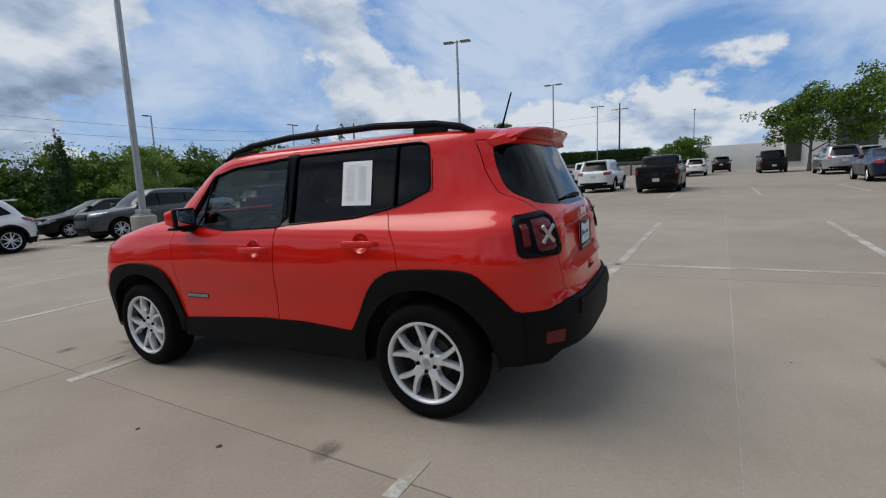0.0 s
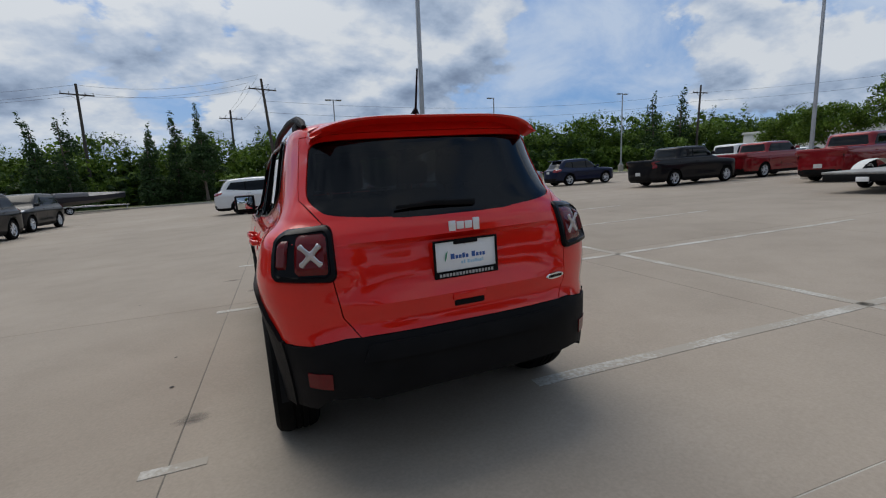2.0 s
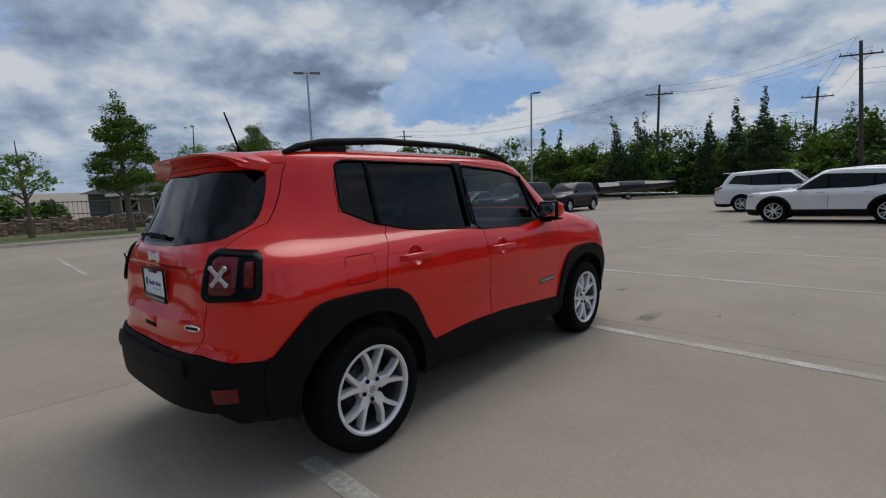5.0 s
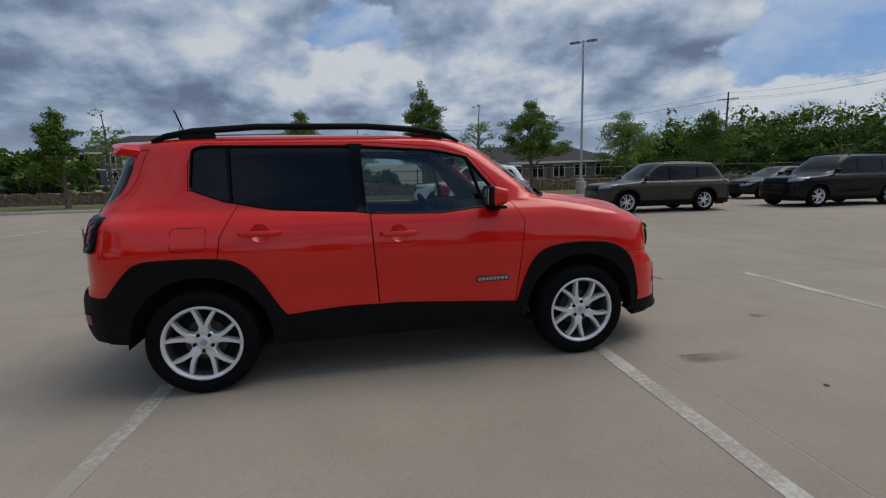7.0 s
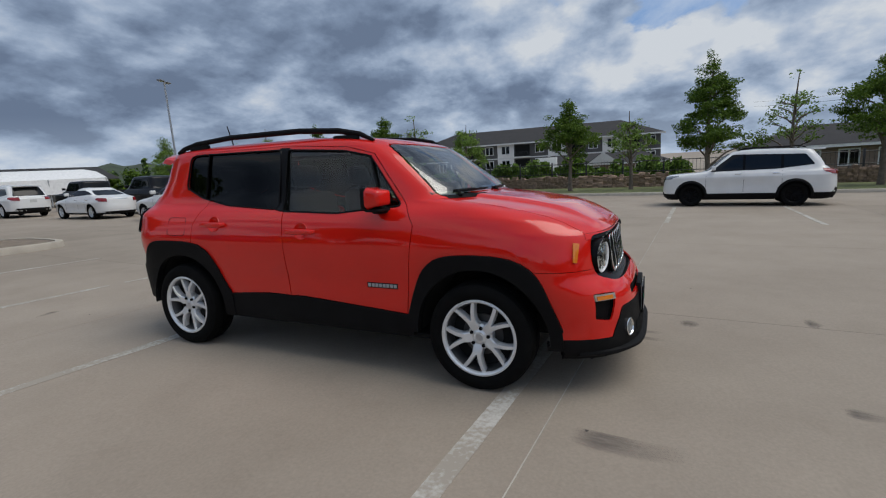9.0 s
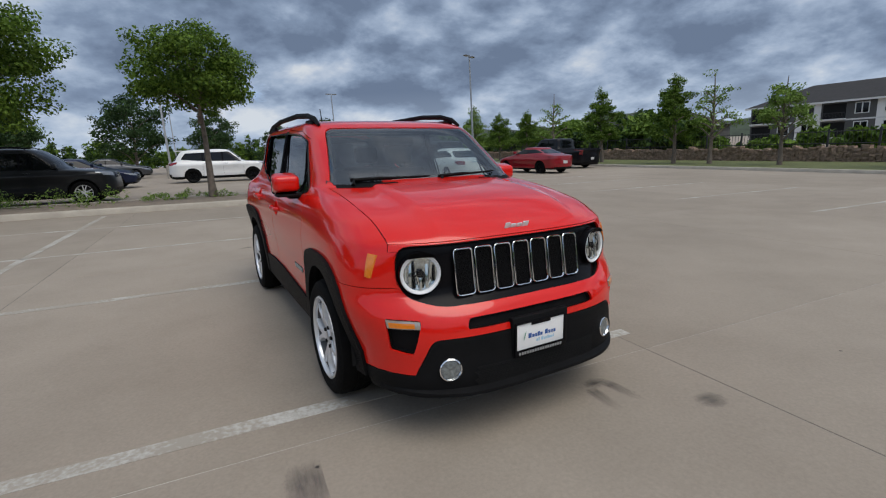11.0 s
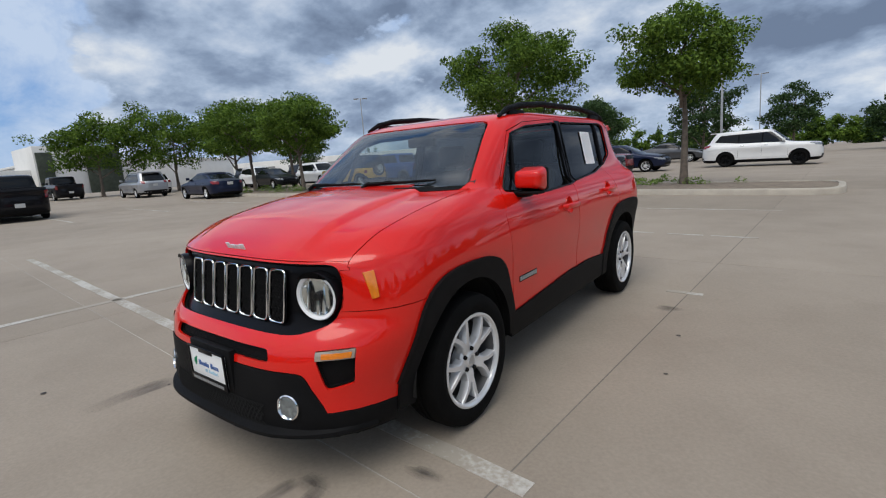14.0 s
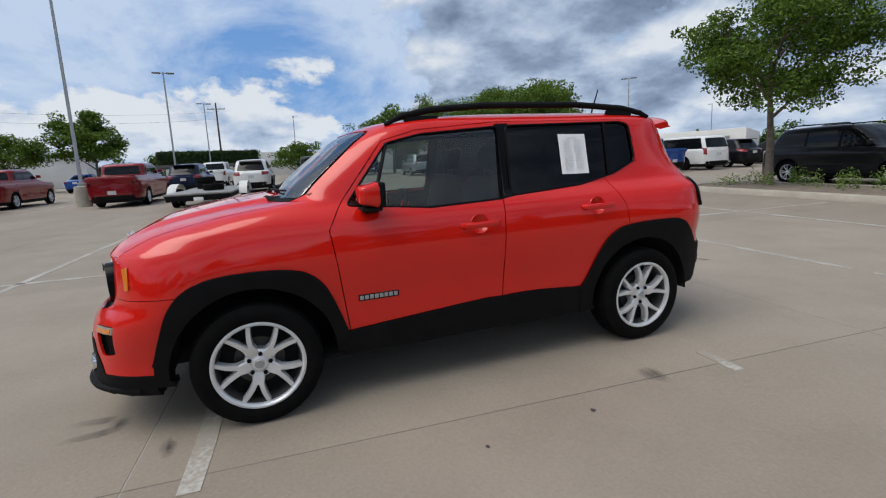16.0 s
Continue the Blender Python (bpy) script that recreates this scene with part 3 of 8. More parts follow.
# ---- the red car ----
def pchip(table, zs):
    """Smooth values of a table's columns at heights zs, without overshoot."""
    t = np.array(table, float)
    x, out = t[:, 0], []
    h = np.diff(x)
    for c in range(1, t.shape[1]):
        y = t[:, c]
        d = np.diff(y) / h
        s = np.zeros(len(x))
        s[0], s[-1] = d[0], d[-1]
        for i in range(1, len(x) - 1):
            if d[i - 1] * d[i] > 0:
                w1, w2 = 2 * h[i] + h[i - 1], h[i] + 2 * h[i - 1]
                s[i] = (w1 + w2) / (w1 / d[i - 1] + w2 / d[i])
        k = np.clip(np.searchsorted(x, zs) - 1, 0, len(x) - 2)
        u = (zs - x[k]) / h[k]
        out.append((2 * u**3 - 3 * u**2 + 1) * y[k] + (u**3 - 2 * u**2 + u) * h[k] * s[k] + (-2 * u**3 + 3 * u**2) * y[k + 1] + (u**3 - u**2) * h[k] * s[k + 1])
    return [(float(z), *map(float, r)) for z, r in zip(zs, np.array(out).T)]


JEEP_LEVELS = [  # height, half width, front, its corner, rear, its corner, squareness
    (0.2, 0.77, 2.09, 1.36, -1.94, -1.4, 3.4), (0.26, 0.805, 2.165, 1.36, -2.02, -1.4, 3.4), (0.32, 0.82, 2.165, 1.36, -2.06, -1.4, 3.4),
    (0.4, 0.825, 2.155, 1.36, -2.085, -1.4, 3.4), (0.52, 0.835, 2.145, 1.36, -2.095, -1.4, 3.4), (0.6, 0.84, 2.125, 1.36, -2.09, -1.4, 3.4),
    (0.67, 0.845, 2.07, 1.36, -2.065, -1.4, 3.4), (0.71, 0.848, 2.025, 1.36, -2.045, -1.4, 3.4), (0.84, 0.852, 2.01, 1.36, -2.035, -1.4, 3.4),
    (0.93, 0.846, 2.0, 1.36, -2.03, -1.4, 3.4), (0.955, 0.843, 1.985, 1.36, -2.028, -1.4, 3.4), (1.0, 0.836, 1.92, 1.28, -2.02, -1.4, 3.4),
    (1.04, 0.826, 1.83, 1.24, -2.01, -1.4, 3.4), (1.076, 0.81, 1.725, 1.08, -2.0, -1.4, 3.4), (1.11, 0.785, 1.56, 1.0, -1.99, -1.4, 3.4),
    (1.137, 0.758, 1.4, 0.92, -1.975, -1.4, 3.4), (1.156, 0.745, 1.23, 0.82, -1.96, -1.4, 3.4), (1.167, 0.74, 1.15, 0.72, -1.955, -1.4, 3.4),
    (1.25, 0.717, 1.04, 0.62, -1.915, -1.3, 3.4), (1.4, 0.684, 0.845, 0.42, -1.845, -1.2, 3.4), (1.525, 0.654, 0.665, 0.25, -1.785, -1.2, 3.4),
    (1.57, 0.634, 0.56, 0.15, -1.755, -1.2, 3.4), (1.6, 0.6, 0.42, 0.0, -1.69, -1.15, 3.2), (1.62, 0.55, 0.19, -0.15, -1.52, -1.05, 3.0),
    (1.635, 0.45, -0.12, -0.35, -1.25, -0.9, 2.8), (1.645, 0.3, -0.42, -0.55, -0.98, -0.8, 2.6)]
WHEEL_Y, WHEEL_R = 1.285, 0.338


def arch_points(yc, r, n=22, z0=0.12):
    return [(yc + r * math.cos(a), 0.335 + r * math.sin(a)) for a in (math.pi * i / n for i in range(n + 1))]


def ring_band(poly, sel, tree, axis_sign, r, bm):
    """A bar laid along a side-view polygon on the skin."""
    pts = []
    for y, z in poly:
        p, nn = on_skin(tree, (axis_sign * 1.4, y, z), (-axis_sign, 0, 0))
        if p is not None:
            pts.append(p + nn * 0.001)
    tube(bm, pts, r, 6, closed=True)
    return bm


def alloy_wheel(parent, m, r=0.338, w=0.215, rim_r=0.233, spokes=5, material=None, spoke_w=0.024, dark=False):
    """One wheel whose outer face looks along +x."""
    alloy = material or ALLOY
    wh = new("wheel")
    wh.parent, wh.matrix_basis = parent, m
    h = w / 2
    prof = [(rim_r - 0.006, -h + 0.01), (rim_r + 0.03, -h), (r - 0.035, -h), (r - 0.012, -h + 0.014), (r - 0.002, -h + 0.045)]
    for k in range(4):
        x = -h + 0.058 + k * (w - 0.116) / 3
        prof += [(r, x - 0.008), (r - 0.007, x - 0.004), (r - 0.007, x + 0.004), (r, x + 0.008)] if k < 3 else [(r, x)]
    prof += [(r - 0.002, h - 0.045), (r - 0.012, h - 0.014), (r - 0.035, h), (r - 0.06, h + 0.004), (rim_r + 0.03, h), (rim_r + 0.012, h - 0.004), (rim_r - 0.004, h - 0.012)]
    part("tyre", lathe(prof, 56), RUBBER, wh, angle=40)
    part("rim_barrel", lathe([(rim_r - 0.004, -h + 0.02), (rim_r - 0.022, -h + 0.03), (rim_r - 0.035, 0.0), (rim_r - 0.020, h - 0.03), (rim_r - 0.015, h - 0.022)], 56), mat("wheel_barrel", (0.07, 0.07, 0.072), 0.4, 0.4), wh)
    rim = lathe([(rim_r - 0.017, h - 0.026), (rim_r - 0.014, h - 0.010), (rim_r - 0.004, h - 0.001), (rim_r + 0.006, h - 0.003), (rim_r + 0.008, h - 0.012)], 56)
    part("rim", rim, alloy, wh, angle=30)
    part("brake_disc", lathe([(0.0, 0.012), (0.13, 0.012), (0.132, -0.02), (0.0, -0.02)], 36), mat("brake_iron", (0.06, 0.057, 0.055), 0.45, 0.5), wh)
    # near-black disc added behind the spokes as the wheel's shaded inside
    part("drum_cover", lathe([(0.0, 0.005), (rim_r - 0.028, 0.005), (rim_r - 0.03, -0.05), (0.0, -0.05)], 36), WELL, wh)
    for k in range(spokes):
        b = bmesh.new()
        mid = radians(360 / spokes * k)

        def strip(a0, a1, r0, r1, w0, w1, n=6):
            rows = []
            for q in range(n + 1):
                t = q / n
                a, rr, ww = a0 + (a1 - a0) * t, r0 + (r1 - r0) * t, w0 + (w1 - w0) * t
                x = h - 0.034 + 0.014 * math.sin(math.pi * (rr - 0.04) / (rim_r - 0.05)) + 0.016 * (rr / rim_r) ** 2
                c, tv = Vector((0, math.cos(a), math.sin(a))), Vector((0, -math.sin(a), math.cos(a)))
                rows.append([b.verts.new(c * rr + tv * ww * u + Vector((x + dx, 0, 0))) for u, dx in ((-0.58, -0.045), (-0.5, -0.005), (-0.40, 0), (0.40, 0), (0.5, -0.005), (0.58, -0.045))])
            for ra, rb in zip(rows, rows[1:]):
                for jj in range(5):
                    b.faces.new((ra[jj], ra[jj + 1], rb[jj + 1], rb[jj]))
        strip(mid, mid, 0.040, 0.112, 0.068, 0.056)
        for sg in (-1, 1):  # each arm forks from the trunk and runs out to the rim
            strip(mid + sg * radians(7.4), mid + sg * radians(18.0), 0.100, rim_r - 0.004, spoke_w * 1.18, spoke_w * 1.02)
        bmesh.ops.recalc_face_normals(b, faces=b.faces)
        part("spoke", b, alloy, wh, angle=30)
    part("hub", lathe([(0.0, h - 0.026), (0.034, h - 0.026), (0.040, h - 0.031), (0.070, h - 0.034), (0.080, h - 0.044), (0.082, h - 0.09), (0.0, h - 0.09)], 30), alloy, wh)
    part("centre_cap", lathe([(0.0, h - 0.022), (0.022, h - 0.023), (0.027, h - 0.030)], 24), STEEL, wh)
    for k in range(5):
        a = radians(72 * k + 36)
        b = lathe([(0.0, h - 0.020), (0.0095, h - 0.021), (0.0120, h - 0.028), (0.0120, h - 0.052)], 10)
        bmesh.ops.translate(b, verts=b.verts, vec=(0, 0.056 * math.cos(a), 0.056 * math.sin(a)))
        part("lug_nut", b, GLOSSBLK, wh)
    return wh


def plate(parent, m, w=0.305, h=0.155):
    """A dealer's plate in a dark frame, lettering left as bars."""
    pl = new("licence_plate")
    pl.parent, pl.matrix_basis = parent, m
    b = bmesh.new()
    box(b, -w / 2, w / 2, -0.004, 0.004, -h / 2, h / 2, 0.003)
    part("plate_sheet", b, WHITE, pl, "white dealer plate")
    b = bmesh.new()
    box(b, -w / 2 - 0.008, w / 2 + 0.008, 0.001, 0.010, -h / 2 - 0.010, -h / 2 + 0.022, 0.003)
    box(b, -w / 2 - 0.008, w / 2 + 0.008, 0.001, 0.010, h / 2 - 0.002, h / 2 + 0.008, 0.003)
    box(b, -w / 2 - 0.008, -w / 2 + 0.003, 0.001, 0.010, -h / 2 + 0.02, h / 2, 0.002)
    box(b, w / 2 - 0.003, w / 2 + 0.008, 0.001, 0.010, -h / 2 + 0.02, h / 2, 0.002)
    box(b, -0.06, 0.06, 0.001, 0.009, h / 2 - 0.016, h / 2, 0.002)
    part("plate_frame", b, GLOSSBLK, pl, "black plate frame")
    blue = mat("print_blue", (0.03, 0.10, 0.32), 0.5)
    pale = mat("print_pale_blue", (0.35, 0.55, 0.68), 0.5)
    grn = mat("print_green", (0.02, 0.25, 0.12), 0.5)
    for i, (x, ww, hh) in enumerate(((-0.068, 0.020, 0.024), (-0.047, 0.014, 0.016), (-0.030, 0.014, 0.016), (-0.013, 0.014, 0.022), (0.004, 0.014, 0.016), (0.036, 0.018, 0.024), (0.056, 0.014, 0.016), (0.073, 0.011, 0.016), (0.089, 0.013, 0.016))):
        b = bmesh.new()
        box(b, -x - ww / 2, -x + ww / 2 - 0.001, 0.004, 0.0055, -0.004, -0.004 + hh)
        part("lettering", b, blue, pl, "blue lettering")
    for x, ww, hh in ((-0.022, 0.011, 0.012), (-0.010, 0.008, 0.016), (0.010, 0.012, 0.016), (0.024, 0.010, 0.011), (0.036, 0.010, 0.011), (0.048, 0.010, 0.015), (0.060, 0.012, 0.011), (0.072, 0.010, 0.011), (0.083, 0.005, 0.016)):
        b = bmesh.new()
        box(b, -x - ww / 2, -x + ww / 2 - 0.001, 0.004, 0.0052, -0.030, -0.030 + hh)
        part("lettering", b, pale, pl, "pale blue lettering")
    for i in range(17):
        x = -0.132 + i * 0.0162
        b = bmesh.new()
        box(b, x, x + 0.011, 0.010, 0.0112, -h / 2 - 0.002, -h / 2 + 0.012)
        part("lettering", b, STEEL, pl, "grey lettering on the frame")
    b = bmesh.new()
    tube(b, [(0.106, 0.005, -0.012), (0.100, 0.005, 0.006), (0.096, 0.005, 0.024), (0.090, 0.005, 0.034)], [0.002, 0.010, 0.009, 0.001], 8, flat=0.2)
    part("leaf_mark", b, grn, pl)
    return pl


def bars_badge(name, parent, m, widths, h, gap, material, depth=0.006):
    """A row of small raised bars in place of a maker's lettering."""
    widths, h = widths[::-1], h[::-1]
    x = -(sum(widths) + gap * (len(widths) - 1)) / 2
    for k, w in enumerate(widths):
        b = bmesh.new()
        box(b, x, x + w, 0, depth, -h[k] / 2, h[k] / 2, min(w, depth) * 0.3, 2)
        part(name, b, material, parent, m=m)
        x += w + gap


def build_red_car(m):
    car = thing("suv", m, "glossy red boxy compact suv with black plastic cladding and roof rails", "car")
    zs = np.array([*np.arange(0.20, 0.95, 0.03), *np.arange(0.95, 1.165, 0.0125), *np.arange(1.167, 1.57, 0.034), *np.linspace(1.57, 1.645, 9)])
    sk = skin(pchip(JEEP_LEVELS, zs), cap=16, side=26, barrel=0.006, rear_n=3.6)
    for u in (-0.475, -0.445, 0.445, 0.475):
        cut(sk, [(u, 0.9), (u * 0.97, 2.3)], "xy", lambda c: c.y > 1.0 and 0.95 < c.z < 1.2)
    for v in sk.verts:
        x, y, z = v.co
        if abs(x) > 0.55 and z < 1.30:
            s = math.copysign(1, x)
            k = max(0, min(1, (abs(x) - 0.55) / 0.2))
            v.co.x += s * k * 0.046 * math.exp(-(((y + 1.82) / 0.34) ** 2) - ((z - 0.90) / 0.22) ** 2)
            v.co.x += s * k * 0.034 * math.exp(-(((y + 1.85) / 0.30) ** 2) - ((z - 1.10) / 0.07) ** 2)
            v.co.x += s * 0.016 * math.exp(-(((y + 1.35) / 0.36) ** 2) - ((z - 0.92) / 0.16) ** 2)
            v.co.x += s * k * 0.050 * math.exp(-(((y - 1.78) / 0.30) ** 2) - ((z - 0.68) / 0.22) ** 2)
            v.co.x += s * 0.016 * math.exp(-(((y - 1.30) / 0.36) ** 2) - ((z - 0.86) / 0.14) ** 2)
            v.co.x -= s * 0.010 * math.exp(-((y / 0.9) ** 2) - ((z - 0.62) / 0.12) ** 2)
        if y < -1.6 and 0.80 < z < 1.062 and abs(x) < 0.50:  # the hollow for the plate, with a sharp upper lip
            a = min(1, (0.50 - abs(x)) / 0.12) * min(1, (z - 0.80) / 0.10) * min(1, (1.062 - z) / 0.018)
            v.co.y += 0.034 * max(0, a)
        if y < -1.6 and 0.68 < z < 0.86 and abs(x) < 0.7:  # a soft ledge under the plate
            v.co.y -= 0.012 * math.exp(-(((z - 0.80) / 0.035) ** 2)) * min(1, (0.7 - abs(x)) / 0.2)
        if y > 1.0 and 0.97 < z < 1.17 and abs(x) < 0.7:  # the hood's raised middle
            v.co.z += 0.026 * max(0, min(1, (0.475 - abs(x)) / 0.03)) * (0.75 + 0.25 * min(1, (0.475 - abs(x)) / 0.4)) * min(1, max(0, (1.98 - y) / 0.25))
    sk.normal_update()
    bvh = BVHTree.FromBMesh(sk)
    # side glass, doors, arches, sills
    side = lambda c: abs(c.x) > 0.5 and -1.9 < c.y < 1.95
    win_f = rounded([(-0.235, 1.10), (0.26, 1.085), (0.745, 1.128), (0.475, 1.462), (0.26, 1.508), (-0.255, 1.542)], 0.03)
    win_r = rounded([(-0.290, 1.112), (-0.315, 1.545), (-1.225, 1.553), (-1.295, 1.535), (-1.312, 1.285), (-1.117, 1.205), (-0.82, 1.145)], 0.035)
    pill = [(-0.222, 1.100), (-0.240, 1.556), (-0.336, 1.558), (-0.304, 1.110)]
    cut(sk, win_f, "yz", side, True)
    cut(sk, win_r, "yz", side, True)
    cut(sk, pill, "yz", side, True)
    cut(sk, [(-1.075, 1.10), (-1.085, 1.56)], "yz", lambda c: side(c) and c.z > 1.1)
    cut(sk, [(0.475, 1.47), (0.60, 1.09)], "yz", lambda c: side(c) and c.z > 1.08)
    cut(sk, [(-1.23, 1.57), (-0.25, 1.572), (0.28, 1.535), (0.50, 1.478), (0.79, 1.125), (0.858, 1.01), (0.835, 0.84), (0.79, 0.43)], "yz", side)
    cut(sk, [(-0.262, 1.572), (-0.212, 1.11), (-0.195, 0.80), (-0.176, 0.49)], "yz", side)
    cut(sk, [(-1.23, 1.57), (-1.32, 1.45), (-1.325, 1.28), (-1.02, 1.205), (-1.135, 0.99), (-1.155, 0.85)], "yz", side)
    sill = [(-0.775, 0.464), (-0.40, 0.492), (0.0, 0.488), (0.80, 0.430)]
    cut(sk, sill, "yz", side)
    fr = [(-1.80, 0.18), (-1.80, 0.652), (-1.690, 0.785), (-1.606, 0.862), (-1.468, 0.872), (-1.134, 0.862), (-1.008, 0.812), (-0.920, 0.712), (-0.838, 0.553), (-0.775, 0.464), (-0.76, 0.18)]
    ff = [(0.79, 0.18), (0.800, 0.430), (0.858, 0.608), (0.918, 0.739), (1.018, 0.817), (1.20, 0.842), (1.448, 0.836), (1.584, 0.79), (1.666, 0.704), (1.723, 0.561), (1.775, 0.416), (1.79, 0.18)]
    fr, ff = fr[:1] + soften(fr[1:-1]) + fr[-1:], ff[:1] + soften(ff[1:-1]) + ff[-1:]
    cups = []
    for s_ in (-1, 1):
        for y0, z0 in ((-0.03, 0.963), (-0.898, 1.004)):
            cup = [(y0 + 0.056 * math.cos(a), z0 + 0.052 * math.sin(a)) for a in (2 * math.pi * i / 14 for i in range(14))]
            cut(sk, cup, "yz", lambda c: side(c) and c.x * s_ > 0 and abs(c.y - y0) < 0.3 and abs(c.z - z0) < 0.3, True)
            cups.append(cup)
    cut(sk, fr[1:-1], "yz", side)
    cut(sk, ff[1:-1], "yz", side)
    for yc in (WHEEL_Y, -WHEEL_Y):
        cut(sk, arch_points(yc, 0.420), "yz", lambda c: side(c) and c.z < 0.8)
    # rear
    rear = lambda c: c.y < -1.45
    hatch_glass = rounded([(-0.575, 1.505), (-0.628, 1.25), (-0.575, 1.185), (-0.25, 1.148), (0.25, 1.148), (0.575, 1.185), (0.628, 1.25), (0.575, 1.505)], 0.05)
    gate = [(-0.50, 0.672), (-0.560, 0.76), (-0.590, 0.97), (-0.590, 1.15), (-0.655, 1.25), (-0.605, 1.535), (0.605, 1.535), (0.655, 1.25), (0.590, 1.15), (0.590, 0.97), (0.560, 0.76), (0.50, 0.672)]
    cut(sk, hatch_glass, "xz", rear, True)
    cut(sk, gate, "xz", rear)
    lip = [(-1.0, 0.640), (-0.70, 0.645), (-0.56, 0.672), (0.56, 0.672), (0.70, 0.645), (1.0, 0.640)]
    cut(sk, lip, "xz", lambda c: c.y < -1.70 and c.z < 0.8)
    # front
    front = lambda c: c.y > 1.45
    screen = rounded([(-0.675, 1.176), (0.675, 1.176), (0.562, 1.545), (-0.562, 1.545)], 0.05)
    grille = rounded([(-0.652, 0.942), (-0.668, 0.80), (-0.630, 0.705), (-0.50, 0.660), (0.50, 0.660), (0.630, 0.705), (0.668, 0.80), (0.652, 0.942)], 0.06)
    mouth = rounded([(-0.560, 0.522), (-0.640, 0.345), (-0.70, 0.15), (0.70, 0.15), (0.640, 0.345), (0.560, 0.522)], 0.04)
    slot = rounded([(-0.385, 0.606), (-0.400, 0.556), (0.400, 0.556), (0.385, 0.606)], 0.02)
    cut(sk, screen, "xz", lambda c: c.y > 0.2 and c.z > 1.1, True)
    cut(sk, [(-0.85, 0.952), (0.85, 0.952)], "xz", front)
    cut(sk, grille, "xz", front, True)
    cut(sk, slot, "xz", front, True)
    cut(sk, mouth, "xz", front, True)
    cut(sk, [(-1, 0.352), (1, 0.352)], "xz", lambda c: c.y > 1.6 and c.z < 0.5)
    cut(sk, [(1.40, 0.752), (2.2, 0.752)], "yz", lambda c: c.y > 1.4 and abs(c.x) > 0.5)
    vents = []
    for s in (-1, 1):
        v = rounded([(s * 0.600, 0.612), (s * 0.738, 0.622), (s * 0.722, 0.470), (s * 0.640, 0.452)], 0.015)
        cut(sk, v, "xz", front, True)
        vents.append(v)
    hood_side = [(0.688, 2.2), (0.678, 1.90), (0.690, 1.50), (0.690, 1.02)]
    hood = lambda c: c.y > 1.0 and c.z > 0.94
    cut(sk, hood_side, "xy", lambda c: hood(c) and c.x > 0)
    cut(sk, [(-x, y) for x, y in hood_side], "xy", lambda c: hood(c) and c.x < 0)
    cut(sk, [(-0.71, 1.165), (0.71, 1.165)], "xz", lambda c: c.y > 0.6 and 1.1 < c.z < 1.25)
    cut(sk, [(-0.71, 1.188), (0.71, 1.188)], "xz", lambda c: c.y > 0.6 and 1.1 < c.z < 1.25)
    cut(sk, [(-2.2, 0.422), (-1.99, 0.414), (-1.93, 0.362), (-1.62, 0.345)], "yz", lambda c: c.y < -1.4 and c.z < 0.5)
    cut(sk, [(-1.0, 0.285), (1.0, 0.272)], "yz", lambda c: c.z < 0.4)
    sk.normal_update()

    groups = {}
    door_f = [(-0.262, 1.572), (0.28, 1.535), (0.50, 1.478), (0.79, 1.125), (0.858, 1.01), (0.835, 0.84), (0.79, 0.43), (0.0, 0.488), (-0.176, 0.49), (-0.195, 0.80), (-0.212, 1.11)]
    door_r = [(-1.23, 1.57), (-0.262, 1.572), (-0.212, 1.11), (-0.195, 0.80), (-0.176, 0.49), (-0.40, 0.492), (-0.775, 0.464), (-0.838, 0.553), (-0.92, 0.712), (-1.008, 0.812), (-1.155, 0.86), (-1.135, 0.99), (-1.02, 1.205), (-1.325, 1.28), (-1.32, 1.45)]
    for f in sk.faces:
        c, n = f.calc_center_median(), f.normal
        s = "r" if c.x > 0 else "l"
        yz, xz = (c.y, c.z), (c.x, c.z)
        sd = abs(c.x) > 0.5 and abs(n.x) > 0.35
        key = "shell"
